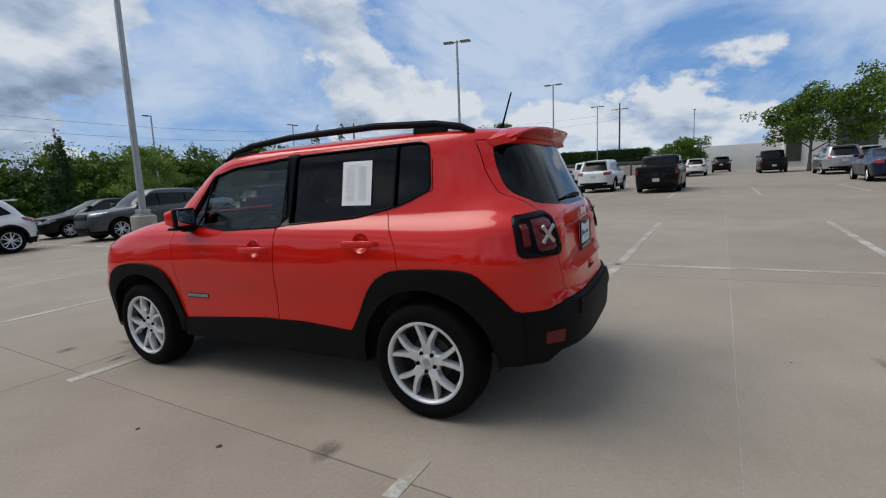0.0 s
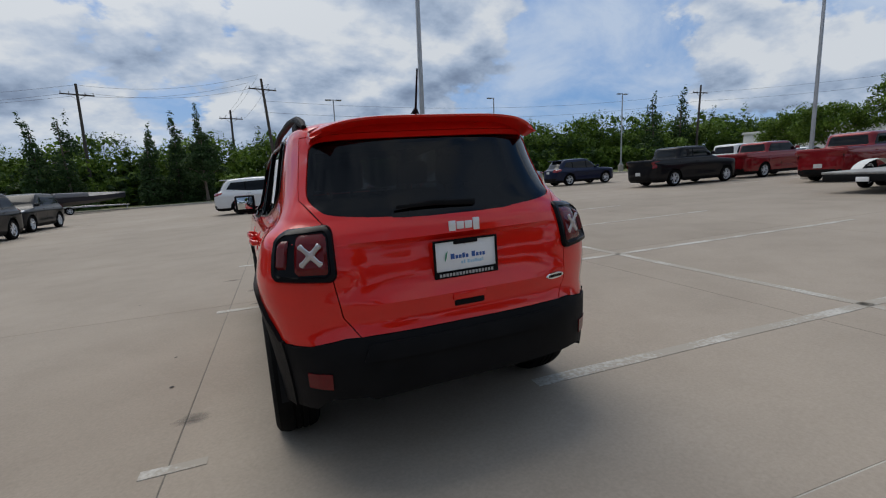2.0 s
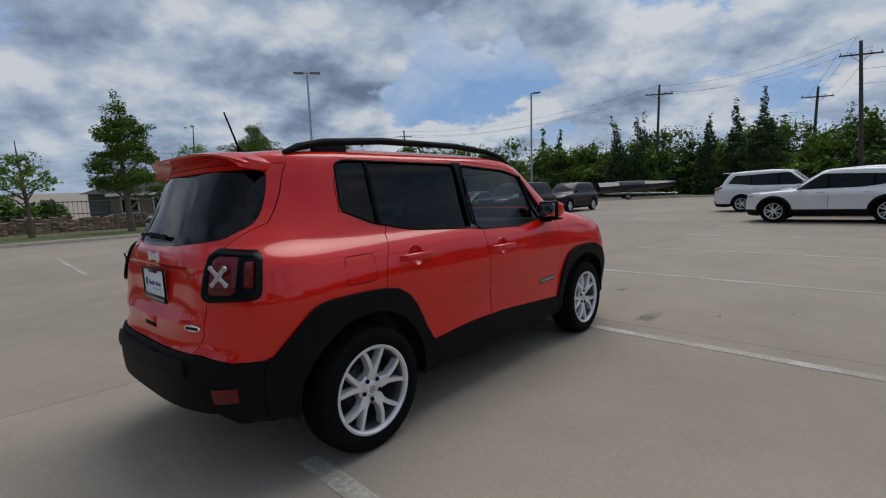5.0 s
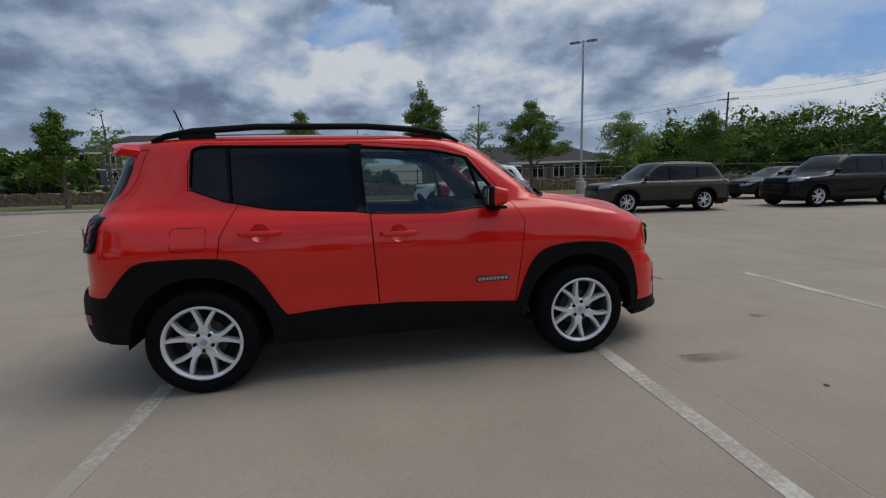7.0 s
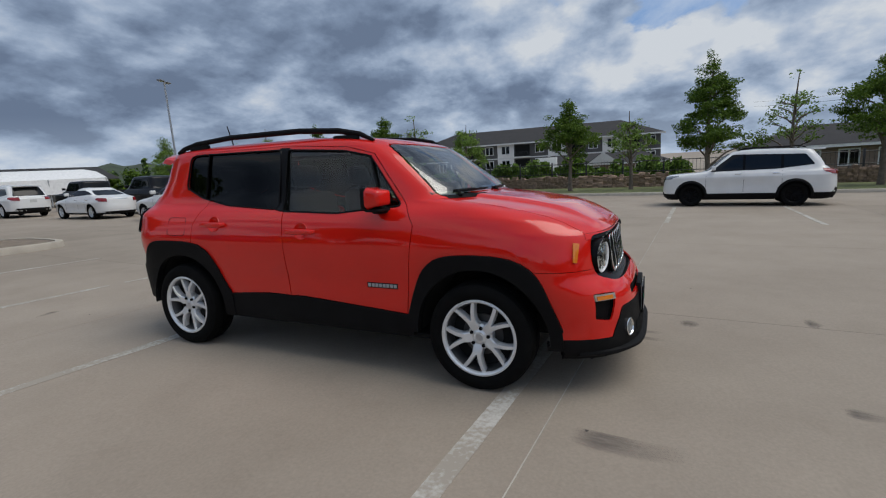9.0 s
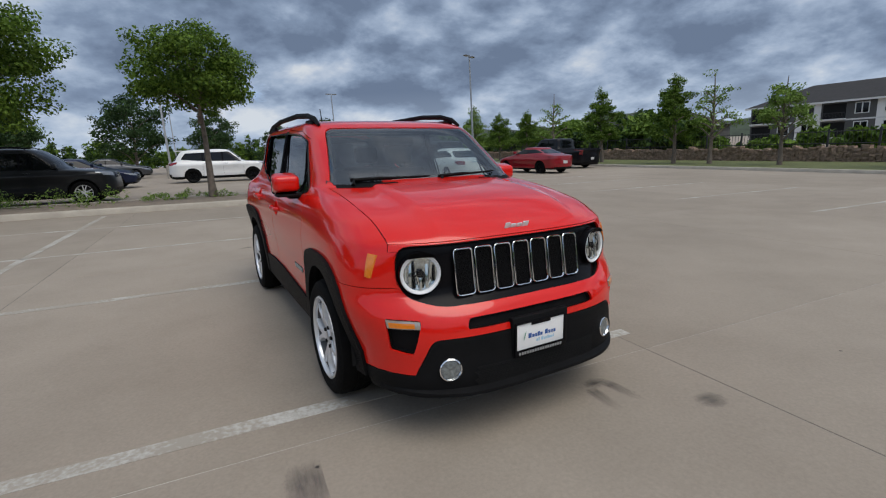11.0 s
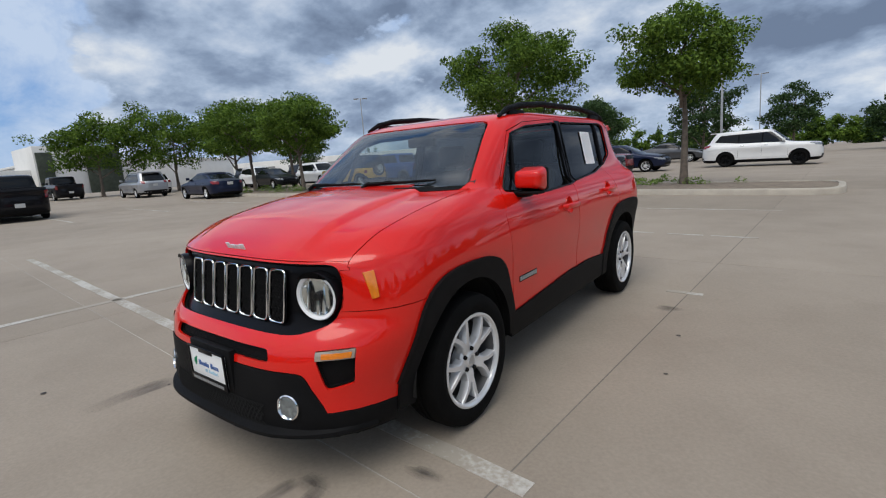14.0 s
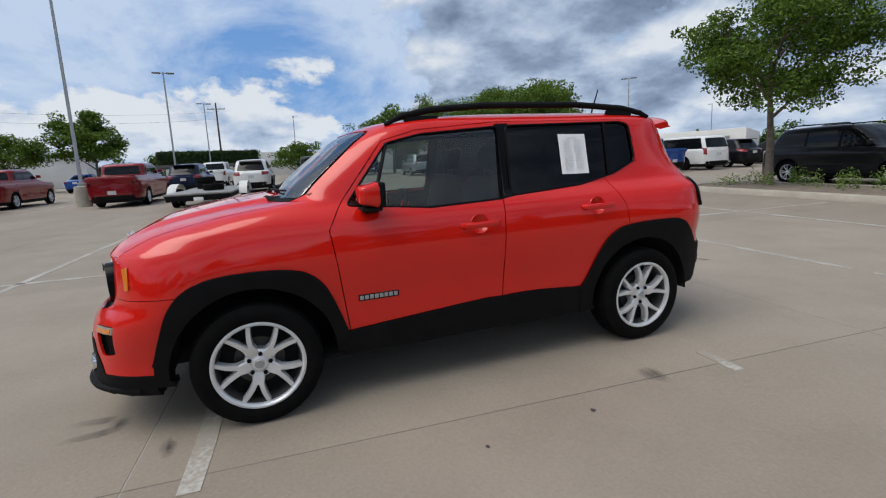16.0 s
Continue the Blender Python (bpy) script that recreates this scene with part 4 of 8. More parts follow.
        if c.z < (float(np.interp(c.y, (-2.2, -1.99, -1.93, -1.62), (0.422, 0.414, 0.362, 0.345))) if c.y < -1.5 else 0.285 if c.y < 1.0 else 0.275 if (c.y < 1.80 and abs(c.x) > 0.6) else 0.225):
            key = "hole"
        elif 0.8 < c.y < 1.160 and 1.165 < c.z < 1.188 and abs(c.x) < 0.66:
            key = "cowl_" + s
        elif c.z > 1.188 and c.y > 0.2 and inside(xz, screen) and n.y > 0.2:
            key = "windscreen"
        elif c.y < -1.45 and n.y < -0.3 and inside(xz, hatch_glass):
            key = "hatch_glass"
        elif sd and inside(yz, win_f):
            key = "glass_sail_" + s if c.y > 0.475 + (1.47 - c.z) * 0.329 else "glass_front_" + s
        elif sd and inside(yz, win_r):
            key = "glass_quarter_" + s if c.y < -1.08 else "glass_rear_" + s
        elif sd and inside(yz, pill):
            key = "pillar_" + s
        elif c.z < 0.80 and abs(c.x) > 0.5 and abs(abs(c.y) - WHEEL_Y) < 0.425 and math.hypot(abs(c.y) - WHEEL_Y, c.z - 0.335) < 0.420:
            key = "hole"
        elif c.y > 1.45 and n.y > 0.2 and inside(xz, grille):
            key = "grille"
        elif c.y > 1.45 and n.y > 0.2 and inside(xz, slot):
            key = "slot"
        elif c.y > 1.45 and inside(xz, vents[1 if c.x > 0 else 0]):
            key = "vent_" + s
        elif sd and inside(yz, fr) and c.y > -1.80:
            key = "flare_rear_" + s
        elif sd and inside(yz, ff):
            key = "flare_front_" + s
        elif c.y > 1.45 and (inside(xz, mouth) or c.z < 0.352):
            key = "chin"
        elif c.y < -1.70 and c.z < lerp_table(lip, c.x)[0]:
            key = "bumper_rear"
        elif abs(c.y) < 1.0 and c.z < 0.5 and c.z < lerp_table([(p[0], p[1]) for p in sill], c.y)[0]:
            key = "sill_" + s
        elif sd and 0.9 < c.z < 1.07 and any(inside(yz, q) for q in cups):
            key = "hole"
        elif sd and inside(yz, door_f):
            key = "door_front_" + s
        elif sd and inside(yz, door_r):
            key = "door_rear_" + s
        elif c.y < -1.45 and n.y < -0.25 and inside(xz, gate):
            key = "tailgate"
        elif c.y > 1.0 and c.z > 0.952 and c.z < 1.18 and abs(c.x) < lerp_table([(p[1], p[0]) for p in hood_side[::-1]], c.y)[0] and n.z > 0.2:
            key = "hood"
        elif c.y > 1.45 and (c.z < 0.752 or (c.z < 0.952 and abs(c.x) < 0.665 and n.y > 0.25)):
            key = "bumper_front"
        elif c.z < 0.21:
            key = "shell"
        groups.setdefault(key, []).append(f)

    # inner frame, dark, behind all panels
    keepf = [f for k in groups for f in groups[k] if not k.startswith(("glass", "windscreen", "hatch", "hole", "grille", "slot", "vent"))]
    part("body_frame", panel(sk, keepf, -0.004, -0.022, 0.02), DARKIN, car, "dark cabin lining")
    for k, fs in sorted(groups.items()):
        if k == "hole":
            continue
        if k == "shell":
            part("body_shell", panel(sk, fs, 0.002), RED, car, "glossy red paint")
        elif k.startswith("door"):
            d = part("door", panel(sk, fs, 0.0036), RED, car)
            sgn = 1 if k.endswith("r") else -1
            y0, z0 = (-0.03, 0.963) if "front" in k else (-0.898, 1.004)
            p, nn = on_skin(bvh, (sgn * 1.4, y0, z0), (-sgn, 0, 0))
            b = bmesh.new()
            tube(b, [(p.x + sgn * 0.002, y0 - 0.125, z0), (p.x + sgn * 0.030, y0 - 0.105, z0), (p.x + sgn * 0.040, y0 - 0.05, z0), (p.x + sgn * 0.040, y0 + 0.05, z0), (p.x + sgn * 0.030, y0 + 0.105, z0), (p.x + sgn * 0.002, y0 + 0.125, z0)], [0.012, 0.017, 0.019, 0.019, 0.017, 0.012], 10, flat=0.6)
            part("handle", b, RED, d)
            b = bmesh.new()
            lathe([(0.0, -0.030), (0.026, -0.026), (0.044, -0.014), (0.055, 0.000), (0.060, 0.0022), (0.062, -0.001)], 28, "x", b)
            mm = Matrix.Translation((p.x, y0, z0)) @ nn.to_track_quat("X", "Z").to_matrix().to_4x4()
            part("handle_cup", b, RED, d, m=mm)
            if "front" in k:
                p, nn = on_skin(bvh, (sgn * 1.4, 0.615, 0.612), (-sgn, 0, 0))
                mm = Matrix.Translation(p) @ Matrix.Rotation(-sgn * math.pi / 2, 4, "Z")
                b = bmesh.new()
                box(b, -0.117, 0.117, 0, 0.003, -0.018, 0.018, 0.002)
                part("badge_plate", b, GLOSSBLK, d, m=mm)
                bars_badge("badge", d, mm, [0.022] * 8, [0.024] * 8, 0.006, STEEL, 0.006)
        elif k.startswith("cowl"):
            part("cowl", panel(sk, fs, 0.0, 0.002), PLASTIC, car, "black cowl grille")
        elif k == "tailgate":
            part("tailgate", panel(sk, fs, 0.0032), RED, car)
        elif k == "hood":
            part("hood", panel(sk, fs, 0.0032), RED, car)
        elif k == "bumper_front":
            part("front_bumper", panel(sk, fs, 0.0015), RED, car)
        elif k == "bumper_rear":
            part("rear_bumper", panel(sk, fs, 0.002, 0.010, 0.03), PLASTIC, car, "black textured plastic")
        elif k == "chin":
            part("front_valance", panel(sk, fs, 0.002, 0.004, 0.03), PLASTIC, car, "black textured plastic")
        elif k.startswith("flare"):
            part("wheel_arch_trim", panel(sk, fs, 0.0, 0.018, 0.05), PLASTIC, car, "black textured plastic")
        elif k.startswith("sill"):
            part("sill_trim", panel(sk, fs, 0.0, 0.012, 0.03), PLASTIC, car, "black textured plastic")
        elif k == "grille":
            part("grille_panel", panel(sk, fs, 0.002, -0.030, 0.0), GLOSSBLK, car, "black grille panel")
        elif k == "slot" or k.startswith("vent"):
            part("air_intake", panel(sk, fs, -0.002, -0.030, 0.0), PLASTIC, car)
        elif k.startswith("pillar"):
            part("pillar_trim", panel(sk, fs, 0.001, 0.001), GLOSSBLK, car)
        else:
            g = {"windscreen": SCREEN, "hatch_glass": HATCHGL}.get(k) or (TINT if ("rear" in k or "quarter" in k) else DOORGL)
            off = -0.004 if k in ("windscreen", "hatch_glass") else -0.010
            gm = panel(sk, fs, 0.0, off, 0.0006)
            if k.startswith("glass"):  # the side panes stay flat below the belt line
                for v in gm.verts:
                    if v.co.z < 1.170:
                        v.co.x = math.copysign((0.738 + (1.170 - v.co.z) * 0.277) * (1 - 0.006 * v.co.y**2) - 0.010, v.co.x)
            if k == "windscreen":  # the pane stays a smooth bow down to the cowl
                up_ = [v.co for v in gm.verts if v.co.z > 1.30 and abs(v.co.x) < 0.5]
                fit_ = np.linalg.lstsq(np.array([(1, c.x**2, c.z) for c in up_]), np.array([c.y for c in up_]), rcond=None)[0]
                for v in gm.verts:
                    bow_ = float(np.dot(fit_, (1, v.co.x**2, v.co.z)))
                    if v.co.z < 1.29:
                        v.co.y = min(v.co.y, bow_)
                    if abs(v.co.x) > 0.5:
                        v.co.y += 0.6 * (min(bow_, v.co.y + 0.03) - v.co.y)
            ob = part("windscreen" if k == "windscreen" else "rear_window" if k == "hatch_glass" else "window", gm, g, car, "dark privacy glass" if g in (TINT, HATCHGL) else "clear glass")
            ob.visible_shadow = False
    # rubber seals and window dividers
    for s in (-1, 1):
        for poly in (win_f, win_r):
            b = bmesh.new()
            ring_band(poly, side, bvh, s, 0.0065, b)
            part("window_seal", b, GLOSSBLK, car)
        for (a, c) in (((-1.075, 1.195), (-1.085, 1.552)), ((0.475, 1.462), (0.592, 1.105))):
            b = bmesh.new()
            pts = []
            for i in range(5):
                y, z = a[0] + (c[0] - a[0]) * i / 4, a[1] + (c[1] - a[1]) * i / 4
                pts.append(on_skin(bvh, (s * 1.4, y, z), (-s, 0, 0))[0])
            tube(b, pts, 0.013, 6, flat=0.5)
            part("window_divider", b, GLOSSBLK, car)

    def front_at(x, z, off=0.0):
        p, nn = on_skin(bvh, (x, 3, z), (0, -1, 0))
        return Vector((p.x, p.y + off, p.z)), nn

    def rear_at(x, z, off=0.0):
        p, nn = on_skin(bvh, (x, -3, z), (0, 1, 0))
        return Vector((p.x, p.y + off, p.z)), nn

    # seven slots with chrome frames and mesh behind
    for k in range(7):
        x = (k - 3) * 0.1135
        p, nn = front_at(x, 0.80)
        mm = Matrix.Translation(p + Vector((0, -0.006, 0))) @ Matrix.Rotation(radians(9), 4, "X") @ Matrix.Rotation(math.atan2(-nn.x, nn.y), 4, "Z")
        ring = rounded([(-0.049, -0.112), (0.049, -0.112), (0.049, 0.112), (-0.049, 0.112)], 0.022, 4)
        b = bmesh.new()
        tube(b, [(u, 0, v) for u, v in ring], 0.0052, 8, closed=True)
        g = part("grille_slot", b, CHROME, car, "chrome slot frame", m=mm)
        b = bmesh.new()
        vs = [b.verts.new((u, -0.012, v)) for u, v in ring]
        b.faces.new(vs[::-1])
        for i in range(9):
            for j in range(4):
                u, v = -0.036 + j * 0.024 + (0.012 if i % 2 else 0), -0.096 + i * 0.024
                if abs(u) < 0.042:
                    tube(b, [(u - 0.010, -0.006, v), (u, -0.003, v + 0.010), (u + 0.010, -0.006, v), (u, -0.003, v - 0.010)], 0.0028, 4, closed=True)
        bmesh.ops.recalc_face_normals(b, faces=b.faces)
        part("mesh_insert", b, PLASTIC, g)
    # round head lamps
    lampin = mat("lamp_reflector", (0.70, 0.71, 0.73), 0.10, 0.9, 0.45, 45)
    for s in (-1, 1):
        p, nn = front_at(s * 0.556, 0.812, -0.004)
        mm = Matrix.Translation(p) @ Matrix.Rotation(s * radians(-14), 4, "Z")
        hl = part("headlight", lathe([(0.100, 0.014), (0.103, 0.008), (0.103, -0.06), (0.09, -0.06)], 40, "y"), GLOSSBLK, car, "round clear headlight", m=mm)
        part("lamp_ring", lathe([(0.094, 0.0), (0.098, 0.009), (0.094, 0.012), (0.081, 0.004), (0.080, -0.006)], 40, "y"), mat("white_lamp_ring", (0.78, 0.79, 0.80), 0.25), hl)
        part("reflector", lathe([(0.083, -0.002), (0.07, -0.008), (0.045, -0.013), (0.0, -0.015)], 36, "y"), lampin, hl)
        for k in range(9):  # facets of the reflector, set at many angles
            u = -0.064 + k * 0.016
            hgt = math.sqrt(max(0, 0.075**2 - u * u))
            b = bmesh.new()
            box(b, -0.0072, 0.0072, -0.004, 0.004, -hgt, hgt if abs(u) > 0.03 else 0.0, 0.002)
            part("lens_rib", b, CHROME if k % 3 else GLOSSBLK, hl, m=Matrix.Translation((u, -0.006, 0)) @ Matrix.Rotation(radians((-26, 18, -8, 30, 0, -30, 8, -18, 26)[k]), 4, "Z") @ Matrix.Rotation(radians((6, -9, 12, -5, 8, -12, 5, 9, -6)[k]), 4, "X"))
        b = bmesh.new()
        lid = [(0.108 * math.cos(a), 0.108 * math.sin(a)) for a in (math.pi * (0.26 + 0.48 * i / 12) for i in range(13))]
        top_, low_ = [b.verts.new((u, 0.022, w)) for u, w in lid], [b.verts.new((u, 0.016, 0.074 + 0.006 * (1 - (u / 0.08) ** 2))) for u, w in lid]
        for i in range(12):
            b.faces.new((top_[i], top_[i + 1], low_[i + 1], low_[i]))
        bmesh.ops.solidify(b, geom=b.faces[:], thickness=0.012)
        bmesh.ops.recalc_face_normals(b, faces=b.faces)
        part("lamp_lid", b, GLOSSBLK, hl)
        part("bulb_shield", lathe([(0.0, 0.008), (0.014, 0.007), (0.019, 0.0), (0.019, -0.014)], 24, "y"), GLOSSBLK, hl)
        ob = part("lens", lathe([(0.0, 0.022), (0.05, 0.018), (0.080, 0.008), (0.084, 0.0)], 36, "y"), CLEAR, hl, "clear lens")
        ob.visible_shadow = False
        # fog lamps
        p, nn = front_at(s * 0.496, 0.380, 0.007)
        mm = Matrix.Translation(p) @ nn.to_track_quat("Y", "Z").to_matrix().to_4x4()
        fg = part("fog_light", lathe([(0.053, -0.03), (0.054, 0.004), (0.049, 0.007), (0.042, -0.004)], 32, "y"), CHROME, car, "round fog lamp", m=mm)
        part("reflector", lathe([(0.043, -0.002), (0.03, 0.0), (0.0, 0.001)], 28, "y"), mat("fog_reflector", (0.26, 0.27, 0.28), 0.25, 0.5, 0.5, 60), fg)
        ob = part("lens", lathe([(0.0, 0.010), (0.03, 0.008), (0.043, 0.003)], 28, "y"), CLEAR, fg)
        ob.visible_shadow = False
        # turn signal over the vent
        b = lay_patch(bvh, [(s * 0.606, 0.574), (s * 0.730, 0.580), (s * 0.734, 0.617), (s * 0.604, 0.608)], "y", 1, 0.004, 0.03)
        ts = part("turn_signal", b, mat("signal_housing", (0.42, 0.36, 0.30), 0.18, 0.35, coat=1.0), car, "clear turn signal with an amber core")
        b = lay_patch(bvh, [(s * 0.628, 0.580), (s * 0.722, 0.584), (s * 0.724, 0.606), (s * 0.626, 0.601)], "y", 1, 0.007, 0.01)
        part("amber_core", b, AMBER, ts)
        # amber side marker on the fender's edge
        b = lay_patch(bvh, [(1.824, 0.806), (1.843, 0.800), (1.850, 0.905), (1.820, 0.912)], "x", s, 0.006, 0.02)
        part("side_marker", b, AMBER, car)
    # front plate, logo, lower grille
    p, _ = front_at(0.0, 0.46)
    b = bmesh.new()
    box(b, -0.175, 0.175, p.y - 0.02, p.y + 0.012, 0.375, 0.575, 0.006)
    part("plate_bracket", b, PLASTIC, car)
    plate(car, Matrix.Translation((0.012, p.y + 0.018, 0.468)))
    b = bmesh.new()
    for i in range(5):
        for j in range(30):
            x = -0.36 + j * 0.0248 + (0.0124 if i % 2 else 0)
            z = 0.290 + i * 0.020
            q, _ = front_at(x, z, 0.006)
            tube(b, [q + Vector((-0.011, 0, 0)), q + Vector((0, 0.003, 0.009)), q + Vector((0.011, 0, 0)), q + Vector((0, 0.003, -0.009))], 0.003, 4, closed=True)
    part("lower_grille", b, WELL, car)
    b = bmesh.new()
    pts = [front_at(-0.66 + 1.32 * i / 24, 0.262, 0.004)[0] for i in range(25)]
    tube(b, pts, 0.022, 8, flat=0.5)
    # the splitter's flat blade, proud of the bumper
    blade = []
    for i in range(33):
        x = -0.74 + 1.48 * i / 32
        k = 1 - max(0.0, abs(x) / 0.74 - 0.55) / 0.45 * 0.75
        top_, bot_ = front_at(x, 0.290, -0.008)[0], front_at(x, 0.236, -0.015)[0]
        tip_, n_ = front_at(x, 0.262, 0.0)
        tip_ = tip_ + Vector((n_.x, n_.y, 0)).normalized() * 0.040 * k
        blade.append([b.verts.new(q_) for q_ in (top_, tip_ + Vector((0, 0, 0.010)), tip_ + Vector((0, 0, -0.006)), bot_)])
    for r0_, r1_ in zip(blade, blade[1:]):
        for j in range(3):
            b.faces.new((r0_[j], r1_[j], r1_[j + 1], r0_[j + 1]))
    bmesh.ops.recalc_face_normals(b, faces=b.faces)
    part("chin_lip", b, PLASTIC, car)
    p, nn = front_at(0.0, 0.982)
    mm = Matrix.Translation(p + nn * 0.002) @ nn.to_track_quat("Y", "Z").to_matrix().to_4x4()
    bars_badge("badge", car, Matrix.Translation(p + nn * 0.001) @ Matrix.Rotation(radians(-24), 4, "X"), [0.030, 0.034, 0.034, 0.036], [0.056, 0.038, 0.038, 0.050], 0.005, BADGE)
    # tail lamps
    for s in (-1, 1):
        pz, hub = 1.030, Vector((s * 0.50, -1.60, 0))
        tail_mid = 30.0

        def corner(a, z, off):
            """A place round the rear corner: a degrees from straight back towards the flank."""
            d = Vector((s * math.sin(radians(a)), -math.cos(radians(a)), 0))
            q, n_ = on_skin(bvh, Vector((hub.x, hub.y, z)) + d * 3, -d)
            return q + (d * 0.8 + Vector((n_.x, n_.y, 0)) * 0.2).normalized() * off

        ring = []
        for a_, z_, r_a, r_z in ((-20.5, -0.116, 5.5, 0.036), (23.0, -0.106, 6.5, 0.042), (24.0, 0.104, 6.5, 0.042), (-20.0, 0.116, 5.5, 0.036)):
            sa, sz = (1 if a_ > 0 else -1), (1 if z_ > 0 else -1)
            arc = [(a_ - sa * r_a * (1 - math.cos(q)), z_ - sz * r_z * (1 - math.sin(q))) for q in (math.pi / 2 * i / 5 for i in range(6))]
            ring += arc if sa * sz > 0 else arc[::-1]
        rim = []  # more points along the straight runs, to follow the corner
        for (a0, z0), (a1, z1) in zip(ring, ring[1:] + ring[:1]):
            k = max(1, int(abs(a1 - a0) / 5), int(abs(z1 - z0) / 0.05))
            rim += [(a0 + (a1 - a0) * t / k, z0 + (z1 - z0) * t / k) for t in range(k)]

        def lay(da, dz_, off):
            ka, kz = 1 - da / 21.0, 1 - dz_ / 0.112
            return [corner(tail_mid + a * ka, pz + z * kz, off) for a, z in rim]
        b = bmesh.new()
        loops = [[b.verts.new(q) for q in lay(*k)] for k in ((-0.3, -0.001, -0.05), (-0.2, -0.001, 0.010), (0.8, 0.005, 0.020), (3.2, 0.020, 0.020), (4.0, 0.024, 0.010))]
        for a, c in zip(loops, loops[1:]):
            for i in range(len(a)):
                b.faces.new((a[i], a[(i + 1) % len(a)], c[(i + 1) % len(a)], c[i]))
        mid_v = b.verts.new(corner(tail_mid, pz, 0.010))
        for i in range(len(loops[-1])):
            b.faces.new((loops[-1][i], loops[-1][(i + 1) % len(loops[-1])], mid_v))
        bmesh.ops.recalc_face_normals(b, faces=b.faces)
        tl = part("tail_light", b, GLOSSBLK, car, "square tail lamp in a black housing with a silver cross")

        def lens_patch(a0, a1, z0, z1, off):
            """A rounded pane that follows the corner, with a folded edge."""
            p_ = bmesh.new()
            rows_ = []
            for iz in range(9):
                t = iz / 8
                z_ = z0 + (z1 - z0) * t
                pull = 1 - 0.10 * abs(2 * t - 1) ** 6
                am, ah = (a0 + a1) / 2, (a1 - a0) / 2 * pull
                rows_.append([p_.verts.new(corner(am + ah * (ia / 4 - 1), z_, off if 0 < ia < 8 and 0 < iz < 8 else off - 0.012)) for ia in range(9)])
            for r0, r1 in zip(rows_, rows_[1:]):
                for ia in range(8):
                    p_.faces.new((r0[ia], r0[ia + 1], r1[ia + 1], r1[ia]))
            bmesh.ops.recalc_face_normals(p_, faces=p_.faces)
            if sum(f_.normal.dot(Vector((s, -1, 0))) for f_ in p_.faces) < 0:
                bmesh.ops.reverse_faces(p_, faces=p_.faces)
            return p_
        part("lens", lens_patch(13.5, 36.5, pz - 0.090, pz + 0.090, 0.017), TAILRED, tl)
        part("side_reflector", lens_patch(41.5, 49.0, pz - 0.055, pz + 0.060, 0.020), TAILRED, tl)
        q, q1, q2 = corner(24.5, pz, 0.022), corner(20.0, pz, 0.022), corner(29.0, pz, 0.022)
        flat_dir = (q2 - q1).cross(Vector((0, 0, 1))).normalized()
        if flat_dir.y > 0:
            flat_dir = -flat_dir
        mm = Matrix.Translation(q + flat_dir * 0.004) @ flat_dir.to_track_quat("Y", "Z").to_matrix().to_4x4()
        b = bmesh.new()
        for a in (45, 135, 225, 315):
            c = Vector((math.cos(radians(a)), 0, math.sin(radians(a))))
            tube(b, [c * 0.0, c * 0.020, c * 0.040, c * 0.056, c * 0.062], [0.017, 0.011, 0.010, 0.014, 0.008], 8, flat=0.5)
        part("cross", b, mat("silver_cross", (0.50, 0.47, 0.47), 0.25, 0.5), tl, m=mm)
        b = lay_patch(bvh, [(s * 0.625, 0.464), (s * 0.710, 0.470), (s * 0.712, 0.534), (s * 0.623, 0.532)], "y", -1, 0.016, 0.02)
        part("reflector", b, TAILRED, car, "red bumper reflector")
    b = lay_patch(bvh, [(-0.50, 0.575), (0.50, 0.575), (0.47, 0.640), (-0.47, 0.640)], "y", -1, 0.024, 0.02)
    part("bumper_step", b, PLASTIC, car)
    # spoiler, rails, antenna, wiper, plate, handle, badges
    b = bmesh.new()
    rows = []
    for i in range(25):
        x = -0.580 + 1.160 * i / 24
        e = abs(x) / 0.580
        zt = 1.606 - 0.060 * e**5
        ye = -1.862 + 0.12 * e**4
        rows.append([b.verts.new(c) for c in ((x, -1.58, zt + 0.010 - 0.03 * e**4), (x, -1.72, zt + 0.004), (x, ye + 0.03, zt - 0.004), (x, ye, zt - 0.011), (x, ye + 0.006, zt - 0.020), (x, -1.77, zt - 0.032), (x, -1.66, zt - 0.05))])
    for a, c in zip(rows, rows[1:]):
        for j in range(7):
            b.faces.new((a[j], a[(j + 1) % 7], c[(j + 1) % 7], c[j]))
    b.faces.new(rows[0]), b.faces.new(rows[-1][::-1])
    bmesh.ops.recalc_face_normals(b, faces=b.faces)
    part("roof_spoiler", b, RED, car)
    for s in (-1, 1):
        b = bmesh.new()
        x = s * 0.575
        tube(b, [(x, -1.54, 1.588), (x, -1.46, 1.618), (x, -1.30, 1.650), (x, -0.90, 1.678), (x, -0.2, 1.678), (x, 0.16, 1.654), (x, 0.34, 1.620), (x, 0.45, 1.572)], [0.012, 0.020, 0.021, 0.021, 0.021, 0.021, 0.019, 0.010], 10)
        rail = part("roof_rail", b, PLASTIC, car, "black roof rail")
        for y, z in ((-1.27, 1.610), (0.22, 1.592)):
            b = bmesh.new()
            box(b, x - 0.017, x + 0.017, y - 0.11, y + 0.11, z - 0.045, z + 0.03, 0.014)
            part("rail_foot", b, PLASTIC, rail)
    b = bmesh.new()
    tube(b, [(0.015, -1.47, 1.625), (0.015, -1.49, 1.65), (0.015, -1.50, 1.672)], [0.034, 0.022, 0.010], 12)
    tube(b, [(0.015, -1.498, 1.665), (0.015, -1.53, 1.76), (0.015, -1.565, 1.862)], [0.007, 0.0055, 0.005], 8)
